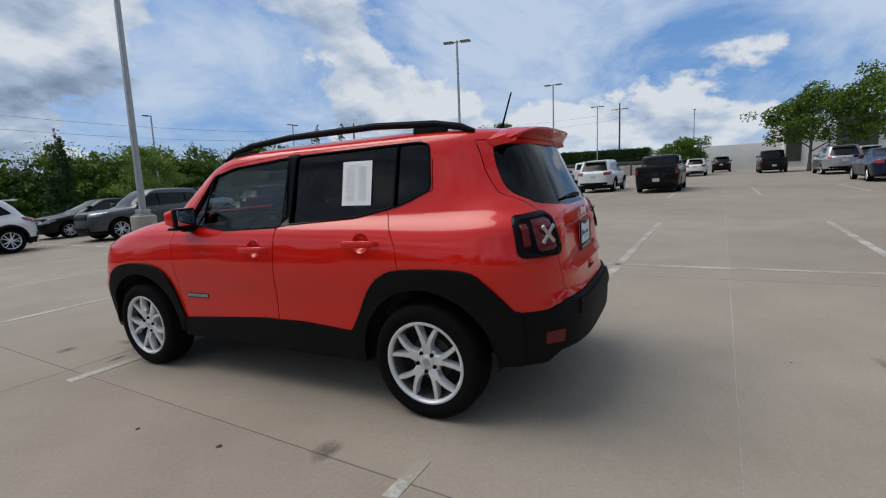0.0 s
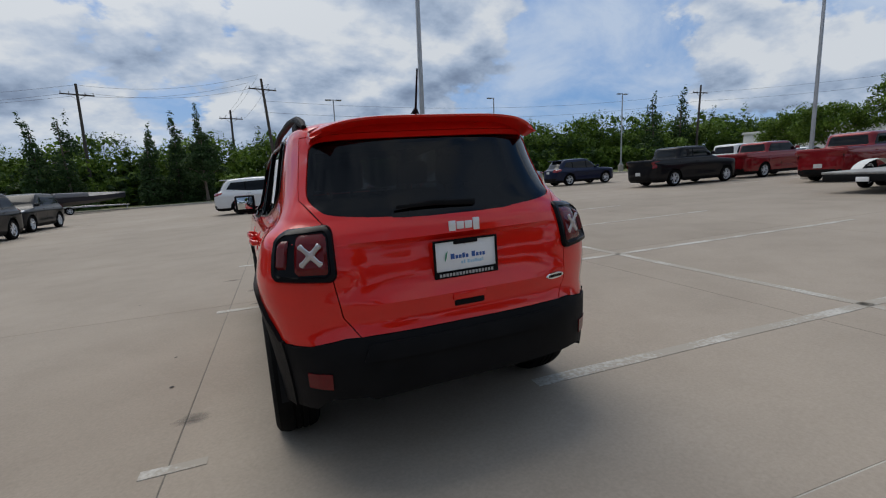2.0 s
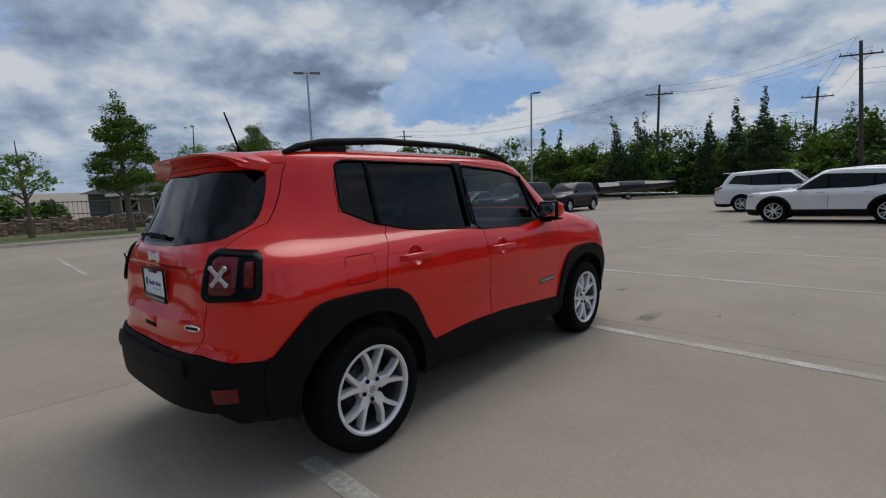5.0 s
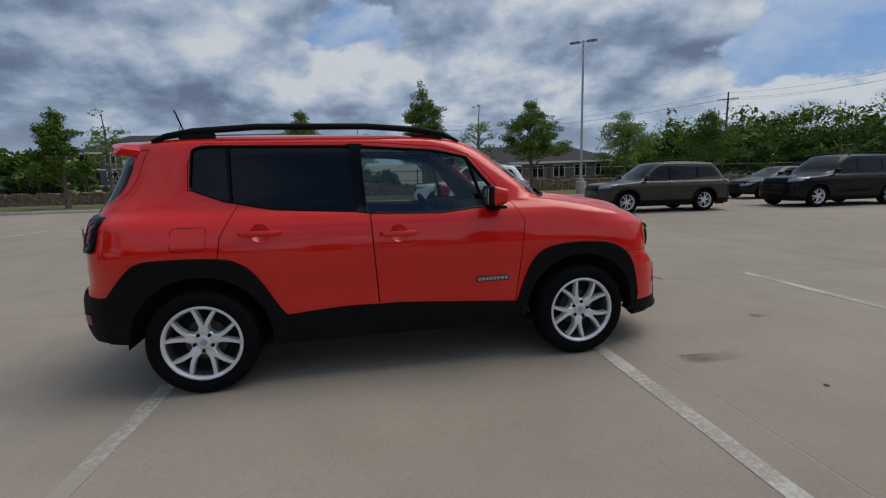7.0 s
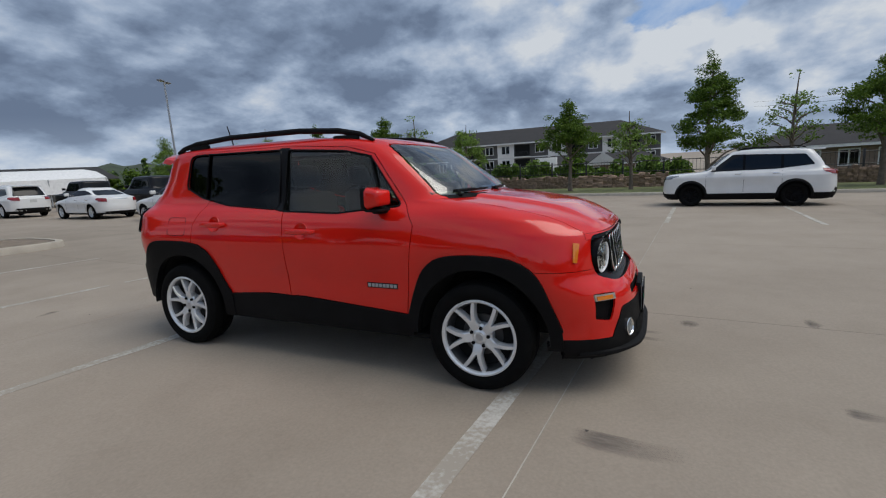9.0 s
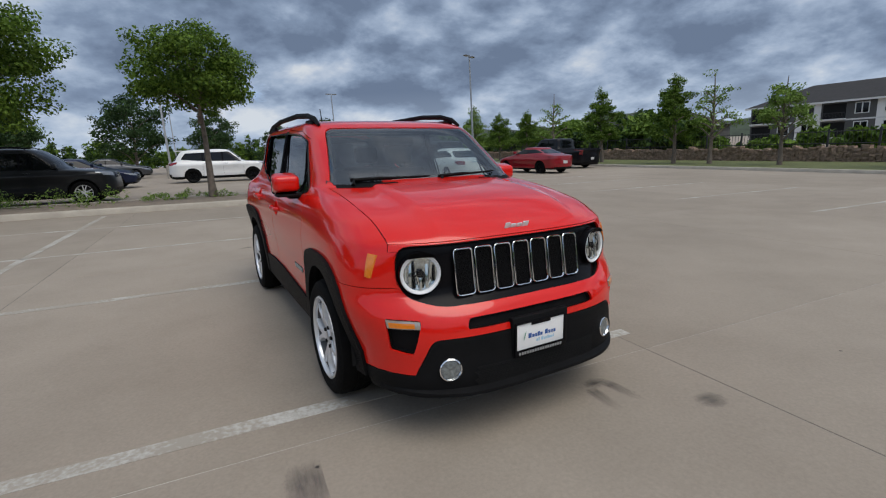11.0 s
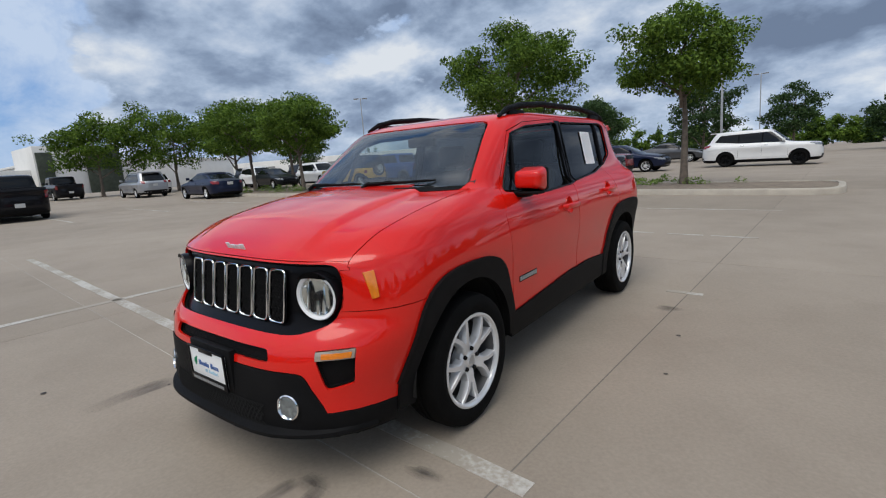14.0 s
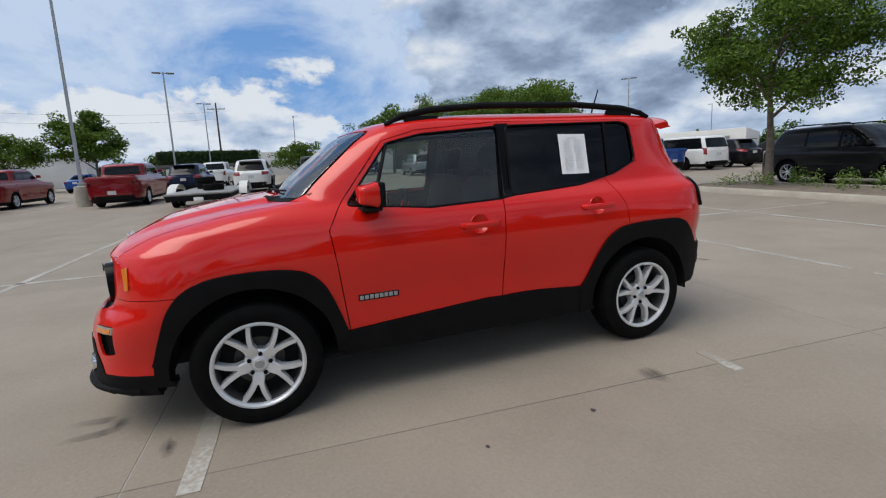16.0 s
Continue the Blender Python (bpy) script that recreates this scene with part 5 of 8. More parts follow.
    part("antenna", b, PLASTIC, car)
    p, _ = rear_at(-0.10, 1.20, -0.022)
    b = bmesh.new()
    tube(b, [p + Vector((0.20, 0.005, -0.012)), p, p + Vector((-0.18, 0.002, -0.006))], [0.014, 0.012, 0.008], 8, flat=0.5)
    part("rear_wiper", b, PLASTIC, car)
    p, _ = rear_at(0, 0.946)
    plate(car, Matrix.Translation((0.016, p.y - 0.012, 0.948)) @ Matrix.Rotation(radians(180), 4, "Z"))
    b = bmesh.new()
    p, _ = rear_at(0, 0.765)
    box(b, -0.078, 0.090, p.y - 0.012, p.y + 0.02, 0.765, 0.800, 0.008)
    part("tailgate_handle", b, RED, car)
    b = bmesh.new()
    box(b, -0.070, 0.082, p.y - 0.004, p.y + 0.02, 0.735, 0.764, 0.008)
    part("handle_recess", b, PLASTIC, car)
    p, nn = rear_at(0.02, 1.092)
    bars_badge("badge", car, Matrix.Translation(p + Vector((0, -0.001, 0))) @ Matrix.Rotation(math.pi, 4, "Z"), [0.034, 0.036, 0.036, 0.032], [0.046, 0.034, 0.034, 0.056], 0.005, BADGE, 0.008)
    p, nn = rear_at(0.492, 0.790)
    mm = Matrix.Translation(p + nn * 0.001) @ nn.to_track_quat("Y", "Z").to_matrix().to_4x4()
    b = bmesh.new()
    lathe([(0.0, 0.004), (0.058, 0.004), (0.062, 0.0)], 28, "y", b)
    for v in b.verts:
        v.co.z *= 0.27
    part("badge", b, CHROME, car, "oval chrome trim badge", m=mm)
    bars_badge("badge", car, mm @ Matrix.Translation((0, 0.003, 0)), [0.009] * 7, [0.014] * 7, 0.004, GLOSSBLK, 0.003)
    # fuel door outline on the right flank
    ring = rounded([(-1.405, 1.056), (-1.208, 1.053), (-1.222, 0.912), (-1.418, 0.915)], 0.03)
    b = bmesh.new()
    tube(b, [on_skin(bvh, (1.4, u, w), (-1, 0, 0))[0] for u, w in ring], 0.0020, 5, closed=True)
    part("fuel_door_gap", b, DARKIN, car)
    # mirrors
    for s in (-1, 1):
        b = bmesh.new()
        box(b, *sorted((s * 0.795, s * 0.960)), 0.575, 0.70, 1.118, 1.255, 0.032, 4)
        for v in b.verts:
            if v.co.y > 0.63:
                v.co.z += (1.19 - v.co.z) * 0.25
        bmesh.ops.recalc_face_normals(b, faces=b.faces)
        mi = part("door_mirror", b, RED, car)
        b = bmesh.new()
        box(b, *sorted((s * 0.797, s * 0.958)), 0.560, 0.604, 1.119, 1.254, 0.014, 3)
        part("mirror_bezel", b, PLASTIC, mi, "black mirror bezel")
        b = bmesh.new()
        box(b, *sorted((s * 0.815, s * 0.942)), 0.5565, 0.566, 1.134, 1.239, 0.003)
        part("mirror_glass", b, mat("mirror_silver", (0.62, 0.68, 0.70), 0.02, 1.0), mi)
        b = bmesh.new()
        box(b, *sorted((s * 0.735, s * 0.87)), 0.585, 0.665, 1.085, 1.122, 0.012)
        box(b, *sorted((s * 0.80, s * 0.945)), 0.58, 0.69, 1.102, 1.121, 0.009)
        part("mirror_foot", b, PLASTIC, mi)
    # wipers lying above the cowl
    for x0, x1, z0, z1 in ((0.56, 0.04, 1.200, 1.206), (-0.02, -0.50, 1.200, 1.214)):
        pts = []
        for i in range(9):
            q, n2 = on_skin(bvh, (x0 + (x1 - x0) * i / 8, 3, z0 + (z1 - z0) * i / 8), (0, -1, 0))
            pts.append(q + n2 * 0.010)
        b = bmesh.new()
        tube(b, pts, [0.011, 0.010, 0.009, 0.009, 0.008, 0.008, 0.007, 0.007, 0.005], 6, flat=0.6)
        wp = part("wiper", b, PLASTIC, car)
        b = bmesh.new()
        tube(b, [pts[0] + Vector((0, 0.050, -0.030)), pts[0] + Vector((-0.02, 0.020, 0.002)), pts[3] + Vector((0, 0.010, 0.006)), pts[5]], [0.014, 0.011, 0.009, 0.006], 6)
        part("wiper_arm", b, PLASTIC, wp)
    # wheels; wells and underside in near-black that holds their shade
    for sx in (-1, 1):
        for yc in (WHEEL_Y, -WHEEL_Y):
            mm = Matrix.Translation((sx * 0.760, yc, WHEEL_R - 0.004))
            if sx < 0:
                mm = mm @ Matrix.Rotation(math.pi, 4, "Z")
            alloy_wheel(car, mm @ Matrix.Rotation(radians(13 + 31 * (yc > 0)), 4, "X"), WHEEL_R)
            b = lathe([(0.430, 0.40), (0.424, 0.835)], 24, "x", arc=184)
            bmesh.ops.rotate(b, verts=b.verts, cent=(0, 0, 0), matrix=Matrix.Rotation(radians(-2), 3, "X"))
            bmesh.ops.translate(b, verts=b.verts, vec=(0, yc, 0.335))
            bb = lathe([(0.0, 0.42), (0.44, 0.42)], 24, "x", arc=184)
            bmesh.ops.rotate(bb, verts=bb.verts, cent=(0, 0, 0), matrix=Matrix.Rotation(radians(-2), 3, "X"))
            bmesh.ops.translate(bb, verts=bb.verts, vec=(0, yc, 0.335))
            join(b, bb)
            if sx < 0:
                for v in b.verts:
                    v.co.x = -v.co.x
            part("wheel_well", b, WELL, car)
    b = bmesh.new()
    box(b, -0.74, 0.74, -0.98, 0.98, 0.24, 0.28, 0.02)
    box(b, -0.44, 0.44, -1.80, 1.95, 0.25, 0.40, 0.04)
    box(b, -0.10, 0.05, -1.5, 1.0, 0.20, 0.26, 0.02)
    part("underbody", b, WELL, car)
    # cabin
    b = bmesh.new()
    box(b, -0.70, 0.70, 0.55, 1.05, 0.80, 1.10, 0.06, 3)
    box(b, -0.55, -0.22, 0.42, 0.62, 1.02, 1.13, 0.04, 3)
    box(b, -0.12, 0.12, -0.5, 0.6, 0.45, 0.72, 0.04, 3)
    part("dashboard", b, DARKIN, car)
    b = bmesh.new()
    lathe([(0.185 + 0.016 * math.cos(a), 0.016 * math.sin(a)) for a in (2 * math.pi * i / 8 for i in range(9))], 32, "y", b)
    for a in (90, 210, 330):
        tube(b, [(0, 0, 0), (0.18 * math.cos(radians(a)), 0, 0.18 * math.sin(radians(a)))], [0.03, 0.014], 6, flat=0.5)
    part("steering_wheel", b, DARKIN, car, m=Matrix.Translation((-0.37, 0.38, 1.0)) @ Matrix.Rotation(radians(25), 4, "X"))
    for x, y, w in ((-0.37, -0.12, 0.25), (0.37, -0.12, 0.25), (-0.36, -0.98, 0.30), (0.36, -0.98, 0.30)):
        st = bmesh.new()
        box(st, x - w, x + w, y - 0.05, y + 0.45, 0.50, 0.68, 0.06, 3)
        seat = part("car_seat", st, SEAT, car)
        bk = bmesh.new()
        box(bk, -w, w, -0.07, 0.07, 0.0, 0.62, 0.06, 3)
        part("backrest", bk, SEAT, seat, m=Matrix.Translation((x, y - 0.04, 0.62)) @ Matrix.Rotation(radians(14), 4, "X"))
        hr = bmesh.new()
        box(hr, -0.13, 0.13, -0.05, 0.05, 0.66, 0.84, 0.045, 3)
        tube(hr, [(-0.06, 0, 0.55), (-0.06, 0, 0.70)], 0.008, 6), tube(hr, [(0.06, 0, 0.55), (0.06, 0, 0.70)], 0.008, 6)
        part("headrest", hr, SEAT, seat, m=Matrix.Translation((x, y - 0.04, 0.62)) @ Matrix.Rotation(radians(14), 4, "X"))
    b = bmesh.new()
    box(b, -0.12, 0.12, 0.50, 0.53, 1.42, 1.48, 0.012)
    part("inside_mirror", b, DARKIN, car)
    for s_ in (-1, 1):
        b = bmesh.new()
        tube(b, [(s_ * 0.66, 0.93, 1.17), (s_ * 0.60, 0.70, 1.36), (s_ * 0.525, 0.44, 1.54)], [0.035, 0.030, 0.030], 8)
        part("pillar_lining", b, SEAT, car)
    b = bmesh.new()
    box(b, -0.55, 0.55, -1.55, 0.40, 1.570, 1.585, 0.004)
    part("headliner", b, HEADLINER, car)
    # sales sheet on the left rear window
    b = bmesh.new()
    rows = []
    for i in range(5):
        y = -0.700 - 0.215 * i / 4
        col = []
        for j in range(5):
            z = 1.480 - 0.262 * j / 4 - (0.004 * i / 4)
            q, n2 = on_skin(bvh, (-1.4, y, z), (1, 0, 0))
            col.append(b.verts.new(q + Vector((0.004, 0, 0)) + n2 * 0.001))
        rows.append(col)
    for a, c in zip(rows, rows[1:]):
        for j in range(4):
            b.faces.new((a[j], a[j + 1], c[j + 1], c[j]))
    bmesh.ops.recalc_face_normals(b, faces=b.faces)
    part("paper_sheet", b, mat("paper", (0.88, 0.88, 0.88), 0.7, 0, 0.02), car, "white printed sales sheet")
    b = bmesh.new()
    for k in range(14):
        z = 1.455 - k * 0.0155
        for y0, y1 in ((-0.725, -0.80), (-0.815, -0.885)):
            if k == 0:
                y0, y1 = -0.75, -0.86
            q, n2 = on_skin(bvh, (-1.4, (y0 + y1) / 2, z), (1, 0, 0))
            box(b, q.x - 0.001 + 0.0015 - 0.003, q.x + 0.0005, y1 + random.uniform(0, 0.02), y0, z, z + 0.004)
            if k == 0:
                break
    part("print_line", b, mat("grey_print", (0.83, 0.835, 0.84), 0.7), car)
    sk.free()
    return car


build_red_car(at(0, 0, 0))

# ---- parked vehicles ----
CARGLASS = mat("dark_car_glass", (0.005, 0.006, 0.007), 0.04, 0, 0.1, 3, spec=0.30)
BODYCOL = {
    "white": ((0.72, 0.72, 0.71), 0.0), "black": ((0.008, 0.008, 0.010), 0.0), "grey": ((0.085, 0.088, 0.095), 0.5), "greygreen": ((0.052, 0.052, 0.043), 0.5),
    "silver": ((0.36, 0.37, 0.39), 0.5), "darkred": ((0.20, 0.008, 0.012), 0.2), "red": ((0.26, 0.012, 0.018), 0.2), "navy": ((0.012, 0.018, 0.045), 0.3),
    "blue": ((0.010, 0.055, 0.24), 0.2), "yellow": ((0.66, 0.36, 0.012), 0.0), "charcoal": ((0.016, 0.017, 0.019), 0.3)}
FARTAIL = mat("far_tail_lens", (0.22, 0.010, 0.014), 0.12, 0, 0.1, 30, coat=0.6)
_wheelmesh = {}


def plain_wheel(parent, m, r, w, rim):
    """A background car's wheel: tyre and ten-spoke rim, sharing meshes."""
    if "tyre" not in _wheelmesh:
        _wheelmesh["tyre"] = smooth_mesh(lathe([(0.66, -0.30), (0.90, -0.32), (0.985, -0.26), (1.0, -0.14), (1.0, 0.14), (0.985, 0.26), (0.90, 0.32), (0.74, 0.32), (0.67, 0.27)], 28), "tyre", RUBBER)
    if rim not in _wheelmesh:
        b = lathe([(0.68, -0.2), (0.60, 0.0), (0.62, 0.22), (0.68, 0.27)], 28)
        for k in range(5):
            for s in (-1, 1):
                a = radians(72 * k + s * 13)
                a0 = radians(72 * k + s * 8)
                tube(b, [(0.20, 0.12 * math.cos(a0), 0.12 * math.sin(a0)), (0.24, 0.38 * math.cos(a), 0.38 * math.sin(a)), (0.22, 0.64 * math.cos(a), 0.64 * math.sin(a))], [0.06, 0.045, 0.04], 6)
        lathe([(0.0, 0.24), (0.10, 0.24), (0.17, 0.20), (0.18, 0.0)], 16, "x", b)
        _wheelmesh[rim] = smooth_mesh(b, "rim", ALLOY if rim == "silver" else GLOSSBLK)
    # near-black disc filling the rim, shade behind the spokes put in as colour
    if "disc" not in _wheelmesh:
        _wheelmesh["disc"] = smooth_mesh(lathe([(0.0, 0.02), (0.62, 0.02), (0.62, -0.1), (0.0, -0.1)], 20), "brake_disc", WELL)
    wh = new("wheel")
    wh.parent, wh.matrix_basis = parent, m
    for nm, key in (("tyre", "tyre"), ("rim", rim), ("brake_disc", "disc")):
        o = new(nm, _wheelmesh[key])
        o.parent = wh
        o.scale = (w, r, r)
    return wh


def background_car(x, y, turn, label, category, kind="suv", colour="white", L=4.7, W=1.88, H=1.72, wb=2.75, rim="silver", belt=None, clad=False, rails=False, group="", spare=False, doors=True, boxy=False, name=None, hardtop=False):
    car = thing(name or {"suv": "suv", "sedan": "sedan", "pickup": "pickup_truck", "van": "minivan"}[kind], at(x, y, turn), label, category, group)
    col, met = BODYCOL[colour]
    paint = mat("paint_" + colour, col, 0.30, met, 0.06, 2, coat=0.9 if max(col) > 0.10 else 0.4, spec=0.05)
    F, R, w = L / 2, -L / 2, W / 2
    n = 4.2 if boxy or kind == "pickup" else 3.2
    if kind == "sedan":
        belt = belt or 0.94
        h0, h1, wsb, wst, rwt, rwb, dk = 0.68, 0.95, F - 1.22, F - 2.05, R + 1.42, R + 0.58, 1.01
    elif kind == "pickup":
        belt = belt or 1.16
        h0, h1, wsb, wst, dk = 1.02, 1.17, F - 1.30, F - 1.95, 1.26
        rwt = wst - 1.75
        rwb = rwt - 0.12
    else:
        belt = belt or 0.61 * H
        h0, h1, wsb, wst, rwt, rwb, dk = 0.48 * H, belt + 0.02, F - 1.18, F - 2.02, R + 0.52, R + 0.12, None
        if boxy:
            h0, wsb, wst, rwt, rwb = 0.55 * H, F - 1.35, F - (1.66 if hardtop else 2.0), R + (0.16 if hardtop else 0.34), R + 0.05
        if kind == "van":
            wsb, wst = F - 0.95, F - 2.0
    soft = kind == "suv" and not boxy
    if soft:
        h0, wst, rwt, rwb = 0.515 * H, F - 1.95, R + 0.60, R + 0.20
    rows = [(0.22, 0.90 * w, F - 0.17, F - 0.75, R + 0.20, R + 0.75, n), (0.34, 0.965 * w, F - 0.02, F - 0.8, R + 0.02, R + 0.8, n), (0.52, 0.99 * w, F, F - 0.8, R, R + 0.8, n),
            (0.5 * h0 + 0.26, w, F - 0.015, F - 0.8, R + 0.005, R + 0.8, n), (h0, w, F - 0.05, F - 0.8, R + 0.02, R + 0.8, n)]
    m1 = h0 + 0.45 * (h1 - h0)
    if dk is None:  # one-box rear
        rows += [(m1, 0.99 * w, F - (0.11 if soft else 0.17), F - 0.85, R + 0.025, R + 0.8, n), (h0 + 0.8 * (h1 - h0), 0.955 * w, F - (0.42 if soft else 0.60), wsb - 0.3, R + 0.05, R + 0.75, n), (h1, 0.915 * w, wsb, wsb - 0.4, rwb, R + 0.7, n)]
    elif kind == "sedan":
        rows += [(m1, 0.985 * w, F - 0.25, F - 0.9, R + 0.03, R + 0.7, n), (h0 + 0.8 * (h1 - h0), 0.955 * w, F - 0.65, wsb - 0.3, R + 0.05, R + 0.6, n), (h1, 0.93 * w, wsb + 0.05, wsb - 0.4, R + 0.08, R + 0.55, n), (dk, 0.895 * w, wsb - 0.10, wsb - 0.5, rwb - 0.12, rwb + 0.35, n), (dk + 0.02, 0.885 * w, wsb - 0.13, wsb - 0.5, rwb, rwb + 0.4, n)]
    else:
        rows += [(m1, 0.985 * w, F - 0.25, F - 0.9, R + 0.02, R + 0.3, 5), (h1 - 0.02, 0.955 * w, wsb + 0.2, wsb - 0.3, R + 0.02, R + 0.25, 6), (h1 + 0.01, 0.94 * w, wsb, wsb - 0.4, R + 0.02, R + 0.25, 6), (dk - 0.02, 0.925 * w, wsb - 0.08, wsb - 0.4, R + 0.03, R + 0.25, 6), (dk, 0.90 * w, wsb - 0.10, wsb - 0.4, R + 0.05, R + 0.25, 6), (dk + 0.015, 0.88 * w, wsb - 0.12, wsb - 0.5, rwb, rwb + 0.3, n)]
    zt = rows[-1][0]
    fb, rb, wb0 = rows[-1][2], rows[-1][4], rows[-1][1]
    tw = (0.86 if boxy else 0.82 if kind == "pickup" else 0.71 if kind == "sedan" else 0.76) * w
    for q in (0.5, 1.0):
        f, r = fb + (wst - fb) * q, rb + (rwt - rb) * q
        rows.append((zt + (H - 0.10 - zt) * q, wb0 + (tw - wb0) * q, f, f - 0.40, r, r + 0.40, n))
    rows.append((H - 0.045, tw - 0.05, wst - 0.12, wst - 0.45, rwt + 0.06, rwt + 0.45, n))
    rows.append((H - 0.012, tw - 0.16, wst - 0.40, wst - 0.65, rwt + 0.28, rwt + 0.55, 2.8))
    rows.append((H, tw - 0.34, wst - 0.65, wst - 0.80, rwt + 0.52, rwt + 0.70, 2.6))
    zs = np.array(sorted({*np.linspace(0.22, h0, 9), *np.linspace(h0, zt, 8), *np.linspace(zt, H - 0.10, 6), *np.linspace(H - 0.10, H, 5)}))
    if kind == "pickup":
        zs = np.array(sorted({*zs, dk - 0.02, dk - 0.004}))
    sk = skin(pchip(rows, zs), cap=8, side=15, barrel=0.006)
    wheel_at = [(F - 0.88 if kind != "sedan" else F - 0.92) - q for q in (0, wb)]
    for v in sk.verts:
        x_, y_, z_ = v.co
        if soft and z_ > belt:  # the roof falls a little towards the tail
            v.co.z -= 0.075 * (z_ - belt) / (H - belt) * max(0, (wst - 0.7 - y_) / (wst - 0.7 - R)) ** 1.5
        if kind == "sedan" and z_ > belt:  # an arched roof
            v.co.z -= 0.05 * (z_ - belt) / (H - belt) * min(1, abs(y_ - (wst + rwt) / 2 - 0.1) / 1.1) ** 2
        if abs(x_) > 0.6 * w and 0.3 < z_ < belt + 0.05 and not boxy:
            sg = math.copysign(1, x_)
            v.co.x -= sg * 0.028 * math.exp(-(((z_ - 0.36 * H) / 0.15) ** 2)) * (1 if wheel_at[1] + 0.5 < y_ < wheel_at[0] - 0.5 else 0.2)
            v.co.x += sg * 0.016 * math.exp(-(((z_ - 0.52 * H) / 0.05) ** 2))
            for yc in wheel_at:
                v.co.x += sg * 0.022 * math.exp(-(((y_ - yc) / 0.42) ** 2) - ((z_ - 0.72) / 0.16) ** 2)
    sk.normal_update()
    bvh = BVHTree.FromBMesh(sk)
    side = lambda c: abs(c.x) > 0.45 * w
    up = lambda c: side(c) and c.z > belt - 0.15
    g0, g1 = max(belt + 0.02, zt - (0.02 if kind != "pickup" else -0.02)), H - 0.135
    ytop, ybot = wst - 0.10, fb - 0.24
    rtop, rbot = rwt + 0.20, rb + (0.30 if kind != "pickup" else 0.14)
    if kind in ("suv", "van"):
        rtop, rbot = rwt + (0.24 if not boxy else 0.14), rb + (0.42 if not boxy else 0.26)
    if boxy and kind == "suv" and not hardtop:
        rtop, rbot = rwt + 0.12, rb + 0.24
    if soft:
        g1 -= 0.035
        rtop, rbot = rwt + 0.30, rb + 0.46
    win = [(ybot, g0), (ytop, g1 + (0.02 if soft else 0)), (rtop, g1 - (0.045 if soft else 0)), (rbot, g0 + (0.14 if soft else 0.10 if kind == "sedan" else 0.0))]
    if soft:
        win += [((ybot + rbot) / 2 - 0.4, g0 + 0.035)]
    win = rounded(win, 0.05, 3)
    cut(sk, win, "yz", up, True)
    posts = [wb * 0.5 - 1.35, wb * 0.5 - 2.35] if kind in ("suv", "van", "sedan") else [ytop - 0.85]
    if kind == "sedan":
        posts = [(ytop + rtop) / 2]
    for yp in posts:
        for d in (-0.035, 0.035):
            cut(sk, [(yp + d, g0), (yp + d, g1)], "yz", up)
    xs0, xs1 = 0.86 * wb0, 0.80 * tw
    ws = rounded([(-xs0, zt + 0.03), (xs0, zt + 0.03), (xs1, H - 0.12), (-xs1, H - 0.12)], 0.06, 3)
    rz0 = zt + (0.03 if kind != "suv" else 0.06)
    rw = rounded([(-xs0 * 0.92, rz0), (xs0 * 0.92, rz0), (xs1 * 0.95, H - 0.14), (-xs1 * 0.95, H - 0.14)], 0.06, 3)
    cut(sk, ws, "xz", lambda c: c.y > wst - 0.7 and c.z > zt - 0.05, True)
    cut(sk, rw, "xz", lambda c: c.y < rwt + 0.5 and c.z > zt - 0.05, True)
    wr = 0.37 if kind in ("pickup",) or boxy else 0.335 if kind != "sedan" else 0.325
    if kind == "suv" and not boxy:
        wr = 0.368
    off = (F - 0.88 if kind != "sedan" else F - 0.92) - wb / 2
    for yc in (wb / 2 + off, -wb / 2 + off):
        cut(sk, [(yc + (wr + 0.06) * math.cos(a), wr + (wr + 0.06) * math.sin(a)) for a in (math.pi * i / 12 for i in range(13))], "yz", lambda c: side(c) and c.z < wr * 2 + 0.2)
    cl = 0.42 if clad else 0.29 if kind == "sedan" else 0.36
    if kind == "pickup":  # the open bed between its rails
        tub = [(-0.80 * w, R + 0.11), (0.80 * w, R + 0.11), (0.80 * w, rwb - 0.10), (-0.80 * w, rwb - 0.10)]
        cut(sk, tub, "xy", lambda c: c.z > dk - 0.05 and c.y < rwb + 0.1, True)
    cut(sk, [(R - 1, cl), (F + 1, cl)], "yz", lambda c: c.z < 0.55)
    sk.normal_update()
    groups = {}
    for f in sk.faces:
        c, nn = f.calc_center_median(), f.normal
        yz, xz = (c.y, c.z), (c.x, c.z)
        key = "body"
        if side(c) and abs(nn.x) > 0.4 and c.z > g0 - 0.01 and inside(yz, win):
            key = "pillar_" + ("r" if c.x > 0 else "l") + str([abs(c.y - p) < 0.035 for p in posts].index(True)) if any(abs(c.y - p) < 0.035 for p in posts) else "side_" + ("r" if c.x > 0 else "l") + str(sum(c.y < p for p in posts))
        elif c.z > zt and nn.y > 0.15 and inside(xz, ws):
            key = "windscreen"
        elif c.z > zt and nn.y < -0.15 and inside(xz, rw) and c.y < rwt + 0.3:
            key = "rear_window"
        elif side(c) and any(math.hypot(c.y - yc, c.z - wr) < wr + 0.06 for yc in (wb / 2 + off, -wb / 2 + off)):
            key = "hole"
        elif c.z < cl:
            key = "trim"
        elif hardtop and c.z > g0 - 0.02 and c.y < wst - 0.02 and (kind != "pickup" or c.y > rwb - 0.25):
            key = "hard_top"
        elif kind == "pickup" and c.z > dk - 0.06 and nn.z > 0.3 and inside((c.x, c.y), tub):
            key = "hole"
        groups.setdefault(key, []).append(f)
    for k, fs in sorted(groups.items()):
        if k == "hole":
            continue
